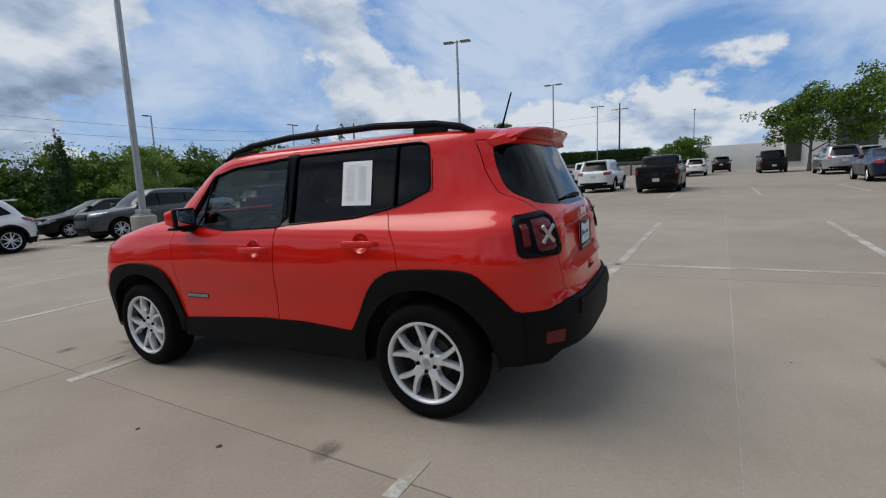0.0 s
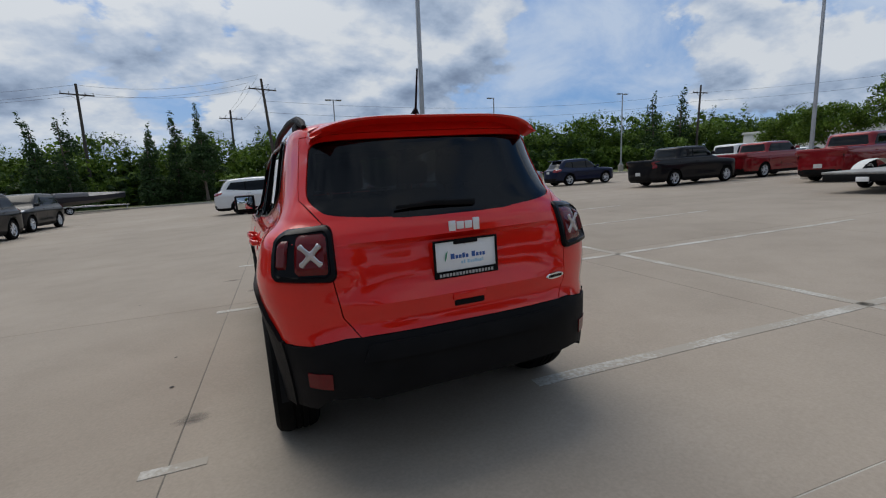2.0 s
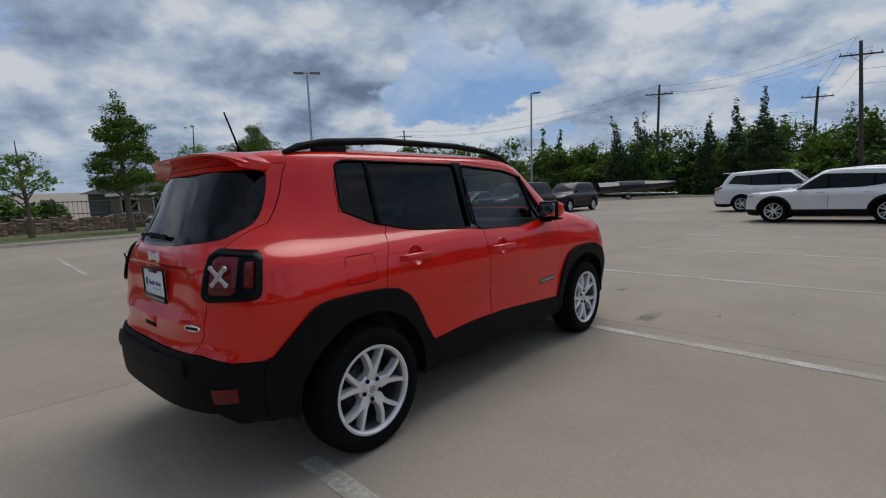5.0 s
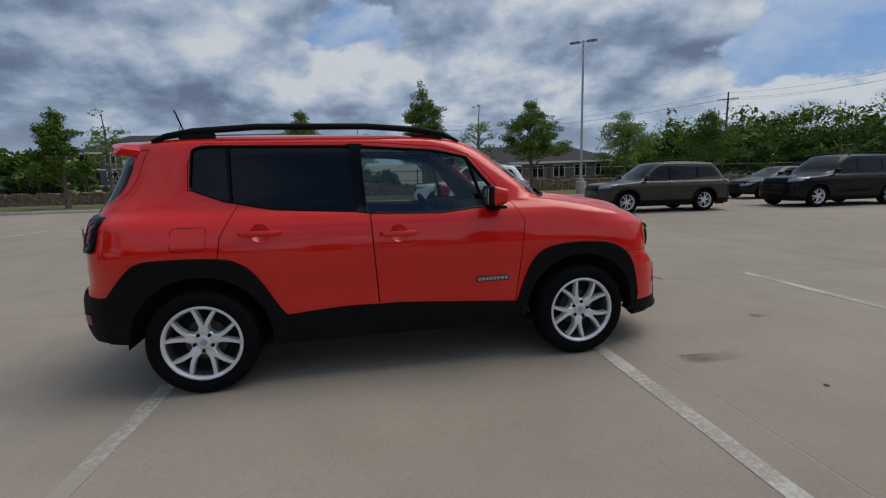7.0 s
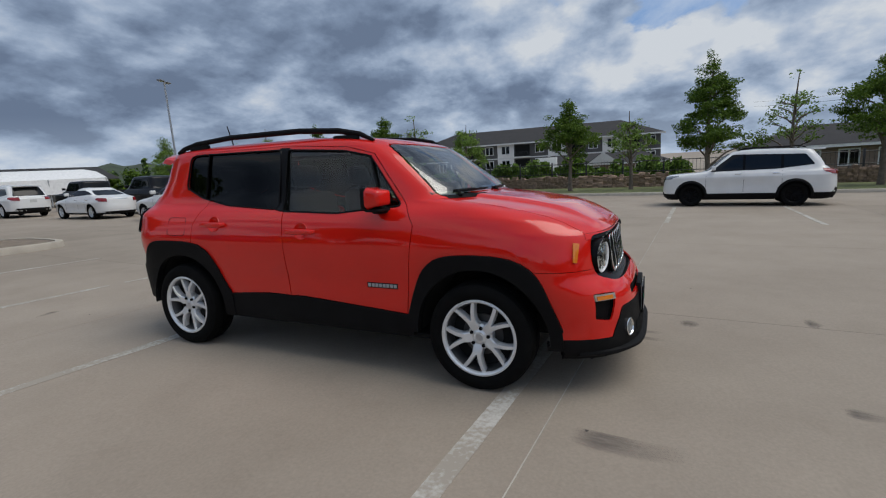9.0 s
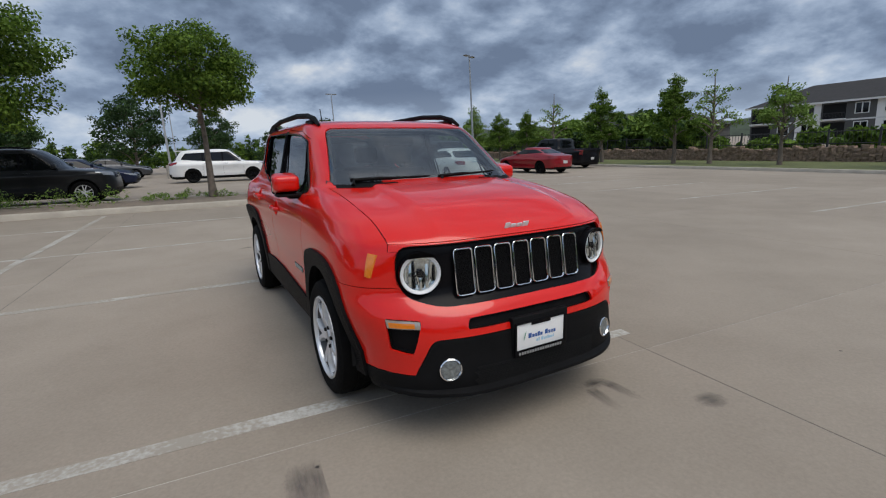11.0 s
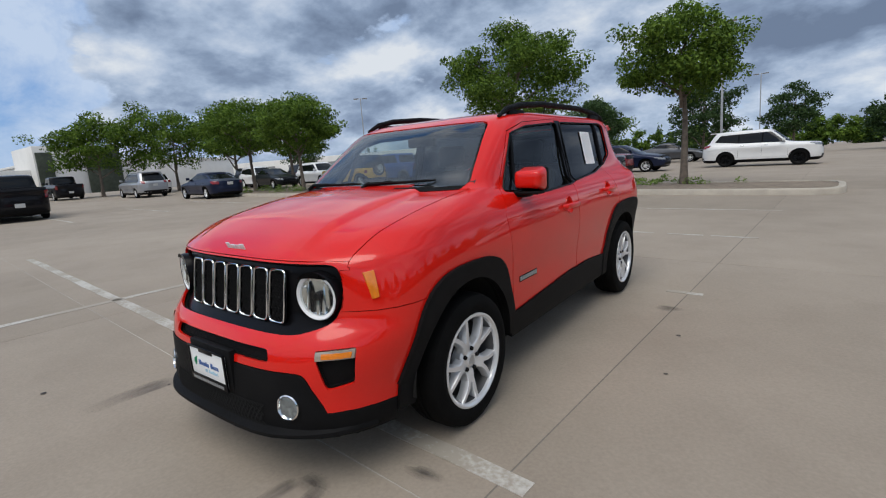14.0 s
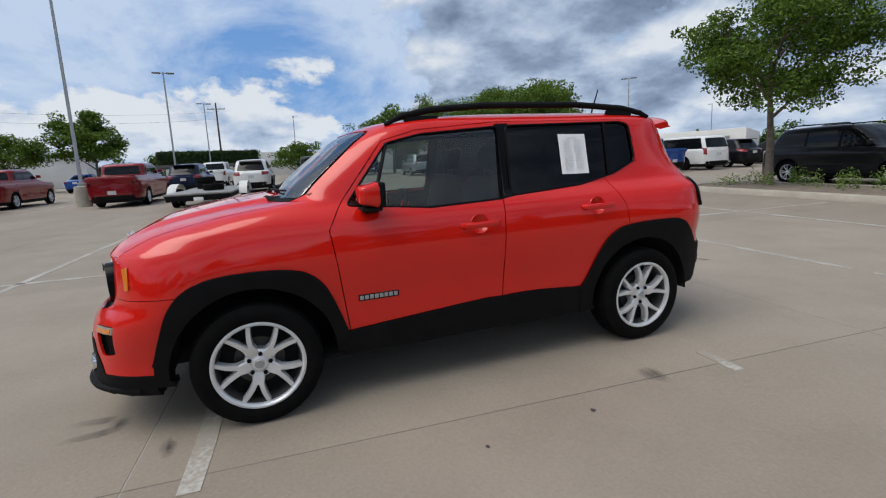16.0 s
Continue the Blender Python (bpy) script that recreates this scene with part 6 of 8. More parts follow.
        g = panel(sk, fs, 0.0, 0.0 if k != "trim" else 0.006, 0.02)
        if k == "body":
            part("body", g, paint, car)
        elif k == "trim":
            part("lower_trim", g, PLASTIC, car)
        elif k == "hard_top":
            part("hard_top", g, PLASTIC, car, "black hard top")
        elif k.startswith("pillar"):
            part("pillar_trim", g, GLOSSBLK, car)
        else:
            part("windscreen" if k == "windscreen" else "rear_window" if k == "rear_window" else "window", g, CARGLASS, car)
    if kind == "pickup":
        b = bmesh.new()
        hi = [b.verts.new((x_, y_, dk - 0.002)) for x_, y_ in tub]
        lo = [b.verts.new((x_ * 0.97, y_, 0.80)) for x_, y_ in tub]
        for i in range(4):
            b.faces.new((hi[(i + 1) % 4], hi[i], lo[i], lo[(i + 1) % 4]))
        b.faces.new(lo)
        part("bed", b, PLASTIC, car, "black bed liner")
    if soft or kind == "van":
        b = bmesh.new()
        zr = on_skin(bvh, (0, rwt + 0.25, 9), (0, 0, -1))[0].z
        box(b, -0.60 * w, 0.60 * w, rwt - 0.20, rwt + 0.22, zr - 0.045, zr - 0.005, 0.015)
        part("roof_spoiler", b, paint, car)
    if clad:
        for s in (-1, 1):
            for yc in (wb / 2 + off, -wb / 2 + off):
                pts = []
                for i in range(15):
                    a = math.pi * (-0.04 + 1.08 * i / 14)
                    q = on_skin(bvh, (s * 4, yc + (wr + 0.075) * math.cos(a), wr + (wr + 0.075) * math.sin(a)), (-s, 0, 0))[0]
                    if q is not None:
                        pts.append(q)
                b = bmesh.new()
                if boxy:  # broad flares standing off the body
                    pts = [p_ + Vector((s * 0.05, 0, 0)) for p_ in pts]
                tube(b, pts, 0.085 if boxy else 0.062, 6, flat=0.5)
                part("wheel_arch_trim", b, PLASTIC, car)
    # near-black block filling floor and arches, painted as the shade under the car
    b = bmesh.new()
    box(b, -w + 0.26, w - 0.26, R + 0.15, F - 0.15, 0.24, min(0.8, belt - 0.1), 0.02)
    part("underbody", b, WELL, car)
    # door gaps and handles
    if doors:
        lines = [posts[0]] + ([posts[0] - 1.0] if kind != "pickup" else [posts[0] - 0.9]) + [posts[0] + 1.05]
        for s in (-1, 1):
            for yp in lines:
                if kind == "sedan" and yp < -wb / 2 + off + 0.3:
                    yp = -wb / 2 + off + 0.42
                pts = [on_skin(bvh, (s * 4, yp, z), (-s, 0, 0))[0] for z in np.linspace(0.45, g0 - 0.02, 6)]
                b = bmesh.new()
                tube(b, [p for p in pts if p is not None], 0.005, 4)
                part("door_gap", b, WELL, car)
            for yp in (posts[0] + 0.16, posts[0] - 0.84):
                q = on_skin(bvh, (s * 4, yp, belt - 0.07), (-s, 0, 0))[0]
                if q is not None:
                    b = bmesh.new()
                    box(b, q.x - 0.02, q.x + 0.02, yp - 0.09, yp + 0.09, q.z - 0.016, q.z + 0.016, 0.01)
                    part("door_handle", b, paint if colour != "white" else CHROME, car)
    # lamps, grille, plate, mirrors
    hz = h0 + 0.02 if kind == "suv" and not boxy else h0 - 0.04 if kind != "sedan" else 0.66
    for s in (-1, 1):
        u0, u1 = s * 0.52 * w, s * 0.90 * w
        part("headlight", lay_patch(bvh, [(u0, hz - 0.07), (u1, hz - 0.03), (u1, hz + 0.07), (u0, hz + 0.04)], "y", 1), mat("far_headlight", (0.26, 0.27, 0.29), 0.08, 0.3, coat=1.0), car)
        tz = {"suv": 0.575 * H, "van": 0.60 * H, "sedan": 0.86, "pickup": 1.02}[kind]
        th = {"suv": 0.095, "van": 0.10, "sedan": 0.085, "pickup": 0.16}[kind]
        if boxy and kind == "suv":
            tz, th = (0.50 * H, 0.09) if hardtop else (0.55 * H, 0.20)
        t0, t1 = (0.80, 0.915) if kind == "pickup" else (0.72, 0.85) if boxy else (0.55, 0.86) if soft else (0.60, 0.80) if kind == "van" else (0.62, 0.90)
        part("tail_light", lay_patch(bvh, [(s * t0 * w, tz - th), (s * t1 * w, tz - th * 0.8), (s * t1 * w, tz + th), (s * t0 * w, tz + th * 0.7)], "y", -1, 0.014), FARTAIL, car)
        if soft or kind == "sedan":
            part("tail_light", lay_patch(bvh, [(R + 0.22, tz - th * 0.6), (R + 0.42, tz - th * 0.1), (R + 0.50, tz + th * 0.7), (R + 0.22, tz + th * 0.8)], "x", s, 0.012), FARTAIL, car)
            part("headlight", lay_patch(bvh, [(F - 0.12, hz - 0.03), (F - 0.50, hz + 0.045), (F - 0.52, hz + 0.085), (F - 0.16, hz + 0.06)], "x", s), mat("far_headlight", (0.26, 0.27, 0.29)), car)
        q = on_skin(bvh, (s * 4, fb - 0.35, g0 + 0.06), (-s, 0, 0))[0]
        if q is not None:
            b = bmesh.new()
            box(b, *sorted((q.x + s * 0.02, q.x + s * 0.21)), q.y - 0.05, q.y + 0.07, q.z - 0.01, q.z + 0.13, 0.03, 2)
            part("door_mirror", b, paint, car)
        if rails:
            b = bmesh.new()
            x = s * (tw - 0.09)
            tube(b, [(x, wst - 0.25, H - 0.03), (x, wst - 0.40, H + 0.035), (x, rwt + 0.50, H + 0.035), (x, rwt + 0.30, H - 0.02)], 0.018, 6)
            part("roof_rail", b, PLASTIC, car)
    gr = lay_patch(bvh, [(-0.50 * w, hz - 0.14), (0.50 * w, hz - 0.14), (0.48 * w, hz + 0.05), (-0.48 * w, hz + 0.05)], "y", 1, 0.004)
    part("grille", gr, GLOSSBLK, car)
    part("lower_grille", lay_patch(bvh, [(-0.60 * w, 0.36), (0.60 * w, 0.36), (0.55 * w, 0.48), (-0.55 * w, 0.48)], "y", 1, 0.004), PLASTIC, car)
    part("rear_valance", lay_patch(bvh, [(-0.80 * w, cl), (0.80 * w, cl), (0.72 * w, cl + (0.06 if kind == "sedan" else 0.14)), (-0.72 * w, cl + (0.06 if kind == "sedan" else 0.14))], "y", -1, 0.006), PLASTIC, car)
    pz = {"suv": 0.86, "van": 0.86, "sedan": 0.60 if rim == "black" else 0.80, "pickup": 0.62}[kind]
    if kind != "sedan" or colour != "white":
        part("number_plate", lay_patch(bvh, [(-0.15, pz - 0.075), (0.15, pz - 0.075), (0.15, pz + 0.075), (-0.15, pz + 0.075)], "y", -1, 0.010), mat("far_plate", (0.50, 0.50, 0.49), 0.5), car)
    if kind == "sedan" and colour == "white":
        part("trunk_garnish", lay_patch(bvh, [(-0.30, 0.875), (0.30, 0.875), (0.27, 0.905), (-0.27, 0.905)], "y", -1, 0.014), CHROME, car, "chrome strip")
    for sx in (-1, 1):
        for yc in (wb / 2 + off, -wb / 2 + off):
            mm = Matrix.Translation((sx * (w - 0.13), yc, wr)) @ (Matrix.Rotation(math.pi, 4, "Z") if sx < 0 else Matrix.Identity(4)) @ Matrix.Rotation(radians(17 * sx + 40 * yc), 4, "X")
            plain_wheel(car, mm, wr, 0.34, rim)
    if spare:
        plain_wheel(car, Matrix.Translation((0.05, R - 0.10, 1.05)) @ Matrix.Rotation(-math.pi / 2, 4, "Z"), 0.38, 0.34, rim)
    sk.free()
    return car


G = GRID_ANG
row_n, row_w, row_s, row_e = "cars along the grass strip", "cars behind the lamp post", "white cars in one row", "cars in the east row"
background_car(2.1, 15.95, 90 + G, "white compact suv with black roof and alloy wheels", "car", "suv", "white", 4.37, 1.90, 1.62, 2.66, clad=True, group=row_w)
background_car(0.2, 22.2, -90 + G, "white large suv parked behind another", "car", "suv", "white", 4.95, 1.98, 1.80, 2.85, group=row_w)
background_car(2.7, 19.2, 90 + G, "white suv with red tail lamps", "car", "suv", "white", 4.7, 1.88, 1.70, 2.7, group=row_w)
background_car(7.65, 15.25, 90 + G, "dark grey compact suv beside the lamp post", "car", "suv", "grey", 4.52, 1.84, 1.68, 2.69, group=row_w)
background_car(8.2, 19.6, 90 + G, "black sedan with silver wheels", "car", "sedan", "black", 4.8, 1.85, 1.45, 2.78, group=row_w)
background_car(16.4, 24.5, 90 + G, "silver hatchback facing the verge", "car", "sedan", "silver", 4.4, 1.78, 1.48, 2.6)
background_car(-15.2, 4.85, 180 + G, "white suv with black wheels and lower trim", "car", "suv", "white", 4.84, 1.99, 1.80, 2.82, rim="black", clad=True, rails=True, group=row_n)
background_car(-10.55, 10.2, 180 + G, "grey green wagon with roof rails", "car", "suv", "greygreen", 4.82, 1.84, 1.66, 2.745, clad=True, rails=True, group=row_n)
background_car(-9.9, 17.0, 180 + G, "black suv with silver wheels", "car", "suv", "black", 4.94, 1.99, 1.77, 2.82, rails=True, group=row_n)
background_car(-14.6, 19.6, 180 + G, "dark grey sedan by the verge", "car", "sedan", "charcoal", 4.8, 1.84, 1.45, 2.75, group=row_n)
background_car(-10.4, 23.6, 180 + G, "dark grey suv in the row", "car", "suv", "charcoal", 4.7, 1.9, 1.72, 2.75, group=row_n)
background_car(-16.3, -17.3, 188 + G, "bright red sedan with black wheels", "car", "sedan", "red", 4.67, 1.82, 1.42, 2.72, rim="black")
background_car(-21.5, -21.0, 188 + G, "black pickup truck by the kerb", "truck", "pickup", "black", 5.9, 2.05, 1.95, 3.7, rim="black")
background_car(-9.35, -14.7, 180 + G, "white sedan with silver wheels", "car", "sedan", "white", 4.84, 1.86, 1.47, 2.78, group=row_s)
background_car(-12.9, -21.5, 180 + G, "black pickup truck with tinted glass", "truck", "pickup", "black", 5.8, 2.03, 1.92, 3.6, group=row_s)
background_car(-10.0, -22.0, 180 + G, "white compact sedan in a row", "car", "sedan", "white", 4.52, 1.76, 1.43, 2.67, group=row_s)
background_car(-10.4, -30.3, 180 + G, "white seven seat suv", "car", "suv", "white", 4.95, 1.96, 1.73, 2.82, group=row_s)
background_car(-14.8, -31.0, 180 + G, "black pickup truck beside a white canopy", "truck", "pickup", "black", 5.7, 2.03, 1.9, 3.6)
background_car(-10.2, -42.5, 195 + G, "white suv far along the row", "car", "suv", "white", 4.7, 1.88, 1.7, 2.75, group=row_s)
background_car(-11.5, -38.0, 180 + G, "black sedan with silver wheels", "car", "sedan", "black", 4.7, 1.83, 1.44, 2.7, group=row_s)
background_car(19.0, -16.3, -90 + G, "yellow off-road car with black hardtop and spare wheel", "car", "suv", "yellow", 4.3, 1.87, 1.84, 2.95, rim="silver", boxy=True, spare=True, clad=True, hardtop=True, group=row_e)
background_car(18.4, -19.4, -90 + G, "blue off-road pickup with black top", "truck", "pickup", "blue", 5.3, 1.88, 1.88, 3.4, rim="black", boxy=True, clad=True, group=row_e)
background_car(18.2, -22.3, -90 + G, "white full size suv with black wheels", "car", "suv", "white", 5.35, 2.06, 1.88, 3.07, rim="black", boxy=True, group=row_e)
background_car(18.1, -25.4, -90 + G, "black suv with red tail lamps", "car", "suv", "black", 4.66, 1.84, 1.66, 2.72, group=row_e)
background_car(17.8, -29.6, -90 + G, "black sedan with silver wheels", "car", "sedan", "black", 4.8, 1.85, 1.45, 2.8, group=row_e)
background_car(5.75, -15.75, 90 + G, "dark grey suv behind the planted island", "car", "suv", "charcoal", 5.02, 2.0, 1.78, 2.95, rails=True)
background_car(6.6, -20.4, 90 + G, "dark red suv with silver wheels", "car", "suv", "darkred", 4.9, 1.95, 1.76, 2.9)
background_car(5.6, -23.9, 90 + G, "navy blue sedan parked side on", "car", "sedan", "navy", 4.85, 1.86, 1.46, 2.8)
background_car(-0.6, -26.0, 90 + G, "white suv with black wheels seen side on", "car", "suv", "white", 5.1, 1.93, 1.80, 3.04, rim="black")
background_car(9.5, -33.5, 90 + G, "silver suv parked side on", "car", "suv", "silver", 4.6, 1.86, 1.7, 2.7)
background_car(5.5, -36.5, 90 + G, "grey sedan parked side on", "car", "sedan", "grey", 4.7, 1.83, 1.45, 2.7)
background_car(24.9, -10.7, -90 + G, "dark blue grey sedan parked nose away", "car", "sedan", "navy", 4.9, 1.86, 1.45, 2.83)
background_car(23.8, -1.65, -90 + G, "black crew cab pickup with dark bed cover", "truck", "pickup", "black", 5.33, 2.0, 1.80, 3.18)
background_car(26.3, 1.65, -90 + G, "white suv with tinted rear window", "car", "suv", "white", 4.84, 1.98, 1.80, 2.82, clad=True)
background_car(21.6, 6.75, -90 + G, "dark red pickup beside the lamp post", "truck", "pickup", "darkred", 5.33, 2.0, 1.80, 3.18)
background_car(25.0, 12.7, -90 + G, "dark red crew cab pickup with silver wheels", "truck", "pickup", "darkred", 5.33, 2.0, 1.80, 3.18)
background_car(19.0, 12.9, -90 + G, "black crew cab pickup with silver wheels", "truck", "pickup", "black", 5.33, 2.0, 1.80, 3.18)
background_car(19.3, 21.0, -90 + G, "dark blue compact suv before the woods", "car", "suv", "navy", 4.6, 1.86, 1.66, 2.7)
background_car(27.0, 15.8, -90 + G, "white pickup parked nose away", "truck", "pickup", "white", 5.4, 2.0, 1.86, 3.3)
background_car(29.3, 5.3, -90 + G, "dark grey suv with red tail lamps", "car", "suv", "navy", 4.9, 1.95, 1.75, 2.85)
background_car(36.5, -11.6, -90 + G, "silver grey minivan with red tail lamps", "car", "van", "silver", 5.17, 2.02, 1.78, 3.09)
background_car(42.5, -14.6, -90 + G, "white suv parked nose away", "car", "suv", "white", 4.7, 1.88, 1.72, 2.75)
background_car(47.5, -9.6, -90 + G, "black pickup truck parked nose away", "truck", "pickup", "black", 5.8, 2.03, 1.92, 3.6)
background_car(49.0, -3.8, -90 + G, "white crossover parked nose away", "car", "suv", "white", 4.6, 1.86, 1.66, 2.7)
background_car(60.0, -6.6, -90 + G, "black suv far along the aisle", "car", "suv", "black", 4.7, 1.9, 1.74, 2.8)
background_car(38.5, 4.6, -90 + G, "white pickup truck far off", "truck", "pickup", "white", 5.6, 2.0, 1.9, 3.4)
background_car(45.5, 5.5, -90 + G, "dark red suv parked nose away", "car", "suv", "darkred", 4.7, 1.9, 1.74, 2.8)
background_car(38.8, 18.5, -90 + G, "silver sedan far off", "car", "sedan", "silver", 4.7, 1.83, 1.45, 2.7)
background_car(44.0, 15.0, -90 + G, "blue sedan far off", "car", "sedan", "blue", 4.7, 1.83, 1.45, 2.7)
background_car(1.2, 50.5, 180 + G, "black off-road car facing the lot", "car", "suv", "black", 4.2, 1.87, 1.84, 2.7, boxy=True)
for k, (cx_, cy_, cc, ck) in enumerate(((26.0, -19.5, "white", "suv"), (29.5, -18.0, "charcoal", "sedan"), (33.0, -19.0, "white", "suv"), (36.5, -20.5, "black", "suv"), (40.5, -20.0, "silver", "sedan"), (32.5, -25.5, "navy", "sedan"), (37.0, -26.5, "black", "suv"))):
    background_car(cx_, cy_, 86 + G, {"white": "white", "charcoal": "charcoal", "black": "black", "silver": "silver", "navy": "dark blue"}[cc] + " " + ck + " in the back rows", "car", ck, cc, 4.75, 1.86, 1.46 if ck == "sedan" else 1.72, 2.75, doors=False)

# ---- lamp posts, poles and wires ----
def lamp_post(x, y, h=8.8, heads=2, turn=0.0, base=0.9):
    lp = thing("lamp_post", upright(x, y, turn), "tall square grey steel lamp post on a round concrete base", "lamp post", "lamp posts of the lot")
    part("concrete_base", lathe([(0.0, base), (0.27, base), (0.30, base - 0.03), (0.305, -0.2)], 24, "z"), CONC, lp)
    b = bmesh.new()
    box(b, -0.16, 0.16, -0.16, 0.16, base, base + 0.03, 0.004)
    box(b, -0.13, 0.13, -0.13, 0.13, base + 0.03, base + 0.16, 0.012)
    part("base_cover", b, STEEL, lp)
    b = bmesh.new()
    r0, r1 = 0.068, 0.048
    lo = [b.verts.new((sx * r0, sy * r0, base + 0.05)) for sx, sy in ((-1, -1), (1, -1), (1, 1), (-1, 1))]
    hi = [b.verts.new((sx * r1, sy * r1, h)) for sx, sy in ((-1, -1), (1, -1), (1, 1), (-1, 1))]
    for i in range(4):
        b.faces.new((lo[i], lo[(i + 1) % 4], hi[(i + 1) % 4], hi[i]))
    b.faces.new(hi)
    bmesh.ops.bevel(b, geom=[e for e in b.edges if abs(e.verts[0].co.z - e.verts[1].co.z) > 1], offset=0.012, segments=2, affect="EDGES")
    part("pole", b, STEEL, lp)
    for s in ((-1, 1) if heads == 2 else (1,)):
        b = bmesh.new()
        box(b, *sorted((s * 0.03, s * 0.22)), -0.025, 0.025, h - 0.10, h - 0.05, 0.006)
        part("arm", b, STEEL, lp)
        b = bmesh.new()
        box(b, *sorted((s * 0.20, s * 0.75)), -0.16, 0.16, h - 0.115, h - 0.03, 0.02)
        hd = part("lamp_head", b, mat("lamp_head_grey", (0.16, 0.16, 0.16), 0.5), lp)
        b = bmesh.new()
        box(b, *sorted((s * 0.28, s * 0.70)), -0.12, 0.12, h - 0.125, h - 0.112, 0.004)
        part("lens", b, mat("lamp_lens", (0.5, 0.5, 0.48), 0.3), hd)
    return lp


for x, y, heads, turn in ((4.45, 10.2, 2, 90), (21.6, 8.7, 2, 100), (39.0, 7.6, 2, 95), (58.0, 6.8, 2, 95), (-22.0, 13.5, 2, 50), (7.6, 41.6, 2, 0), (24.3, 41.0, 1, 180), (39.5, 38.5, 2, 0),
                          (-16.7, 29.8, 1, 0), (-20.3, -29.8, 2, 30), (-16.8, -57.0, 2, 20), (38.2, -36.3, 2, 45), (1.9, -33.3, 2, 0), (1.5, -65.0, 2, 0), (62.0, -77.0, 1, 0), (75.5, -4.0, 1, 180)):
    lamp_post(x, y, 8.8, heads, turn)


def utility_pole(x, y, h, lean=(0.0, 0.0), turn=0.0, arms=1):
    up = thing("utility_pole", upright(x, y, turn), "dark wooden power pole with a crossarm and insulators", "power pole", "power poles")
    b = bmesh.new()
    tube(b, [(0, 0, -0.3), (lean[0] * 0.5, lean[1] * 0.5, h * 0.5), (lean[0], lean[1], h)], [0.19, 0.16, 0.12], 10)
    part("pole", b, WOODPOLE, up)
    for k in range(arms):
        z = h - 1.1 - k * 1.4
        cxx = lean[0] * z / h
        b = bmesh.new()
        box(b, cxx - 1.5, cxx + 1.5, lean[1] - 0.07, lean[1] + 0.07, z - 0.06, z + 0.06, 0.01)
        part("crossarm", b, WOODPOLE, up)
        b = bmesh.new()
        tube(b, [(cxx - 0.8, lean[1], z), (cxx, lean[1], z - 0.6)], 0.02, 5), tube(b, [(cxx + 0.8, lean[1], z), (cxx, lean[1], z - 0.6)], 0.02, 5)
        part("brace", b, WOODPOLE, up)
        for u in (-1.4, -0.7, 0.7, 1.4):
            part("insulator", lathe([(0.0, 0.22), (0.05, 0.2), (0.03, 0.14), (0.06, 0.10), (0.03, 0.06), (0.03, 0.0)], 8, "z"), STEEL, up, m=Matrix.Translation((cxx + u, lean[1], z + 0.06)))
    return up


utility_pole(2.9, 52.0, 12.6, (-1.0, 0), 20)
utility_pole(-1.5, 66.0, 11.5, (0, 0), 20)
utility_pole(-16.0, 58.0, 13.2, (0, 0), 25)
utility_pole(-62.0, 60.0, 13.5, (0, 0), 40)
utility_pole(62.0, 47.0, 11.5, (0.5, 0), 0)
utility_pole(92.0, 8.0, 13.0, (0, 0), 80)


def wire(a, b_, sag, r=0.012):
    pa, pb = LOT @ Vector((a[0], a[1], 0)) + Vector((0, 0, a[2])), LOT @ Vector((b_[0], b_[1], 0)) + Vector((0, 0, b_[2]))
    b = bmesh.new()
    tube(b, [pa + (pb - pa) * (i / 16) - Vector((0, 0, sag * 4 * (i / 16) * (1 - i / 16))) for i in range(17)], r, 4)
    tagged(part("power_line", b, IRON), "thin black overhead power line", "cable", "overhead wires")


for dz_, off in ((13.1, 0.0), (12.2, -1.3), (12.2, 1.3)):
    wire((1.7 + off * 0.8, 52.0 + off * 0.3, dz_), (-16.0 + off, 58.0, dz_), 0.9)
    wire((-16.0 + off, 58.0, dz_), (-62.0 + off, 60.0, dz_ + 0.3), 1.6)
    wire((-62.0 + off, 60.0, dz_ + 0.3), (-115.0, 20.0, dz_ + 1), 1.6)
    wire((1.7 + off * 0.8, 52.0 + off * 0.3, dz_), (-1.5 + off, 66.0, dz_ - 2), 0.4)
for dz_ in (9.2, 10.4):
    wire((1.9, 52.0, dz_), (62.0, 47.0, dz_), 1.4)
    wire((62.0, 47.0, dz_), (92.0, 8.0, dz_ + 1), 1.2)


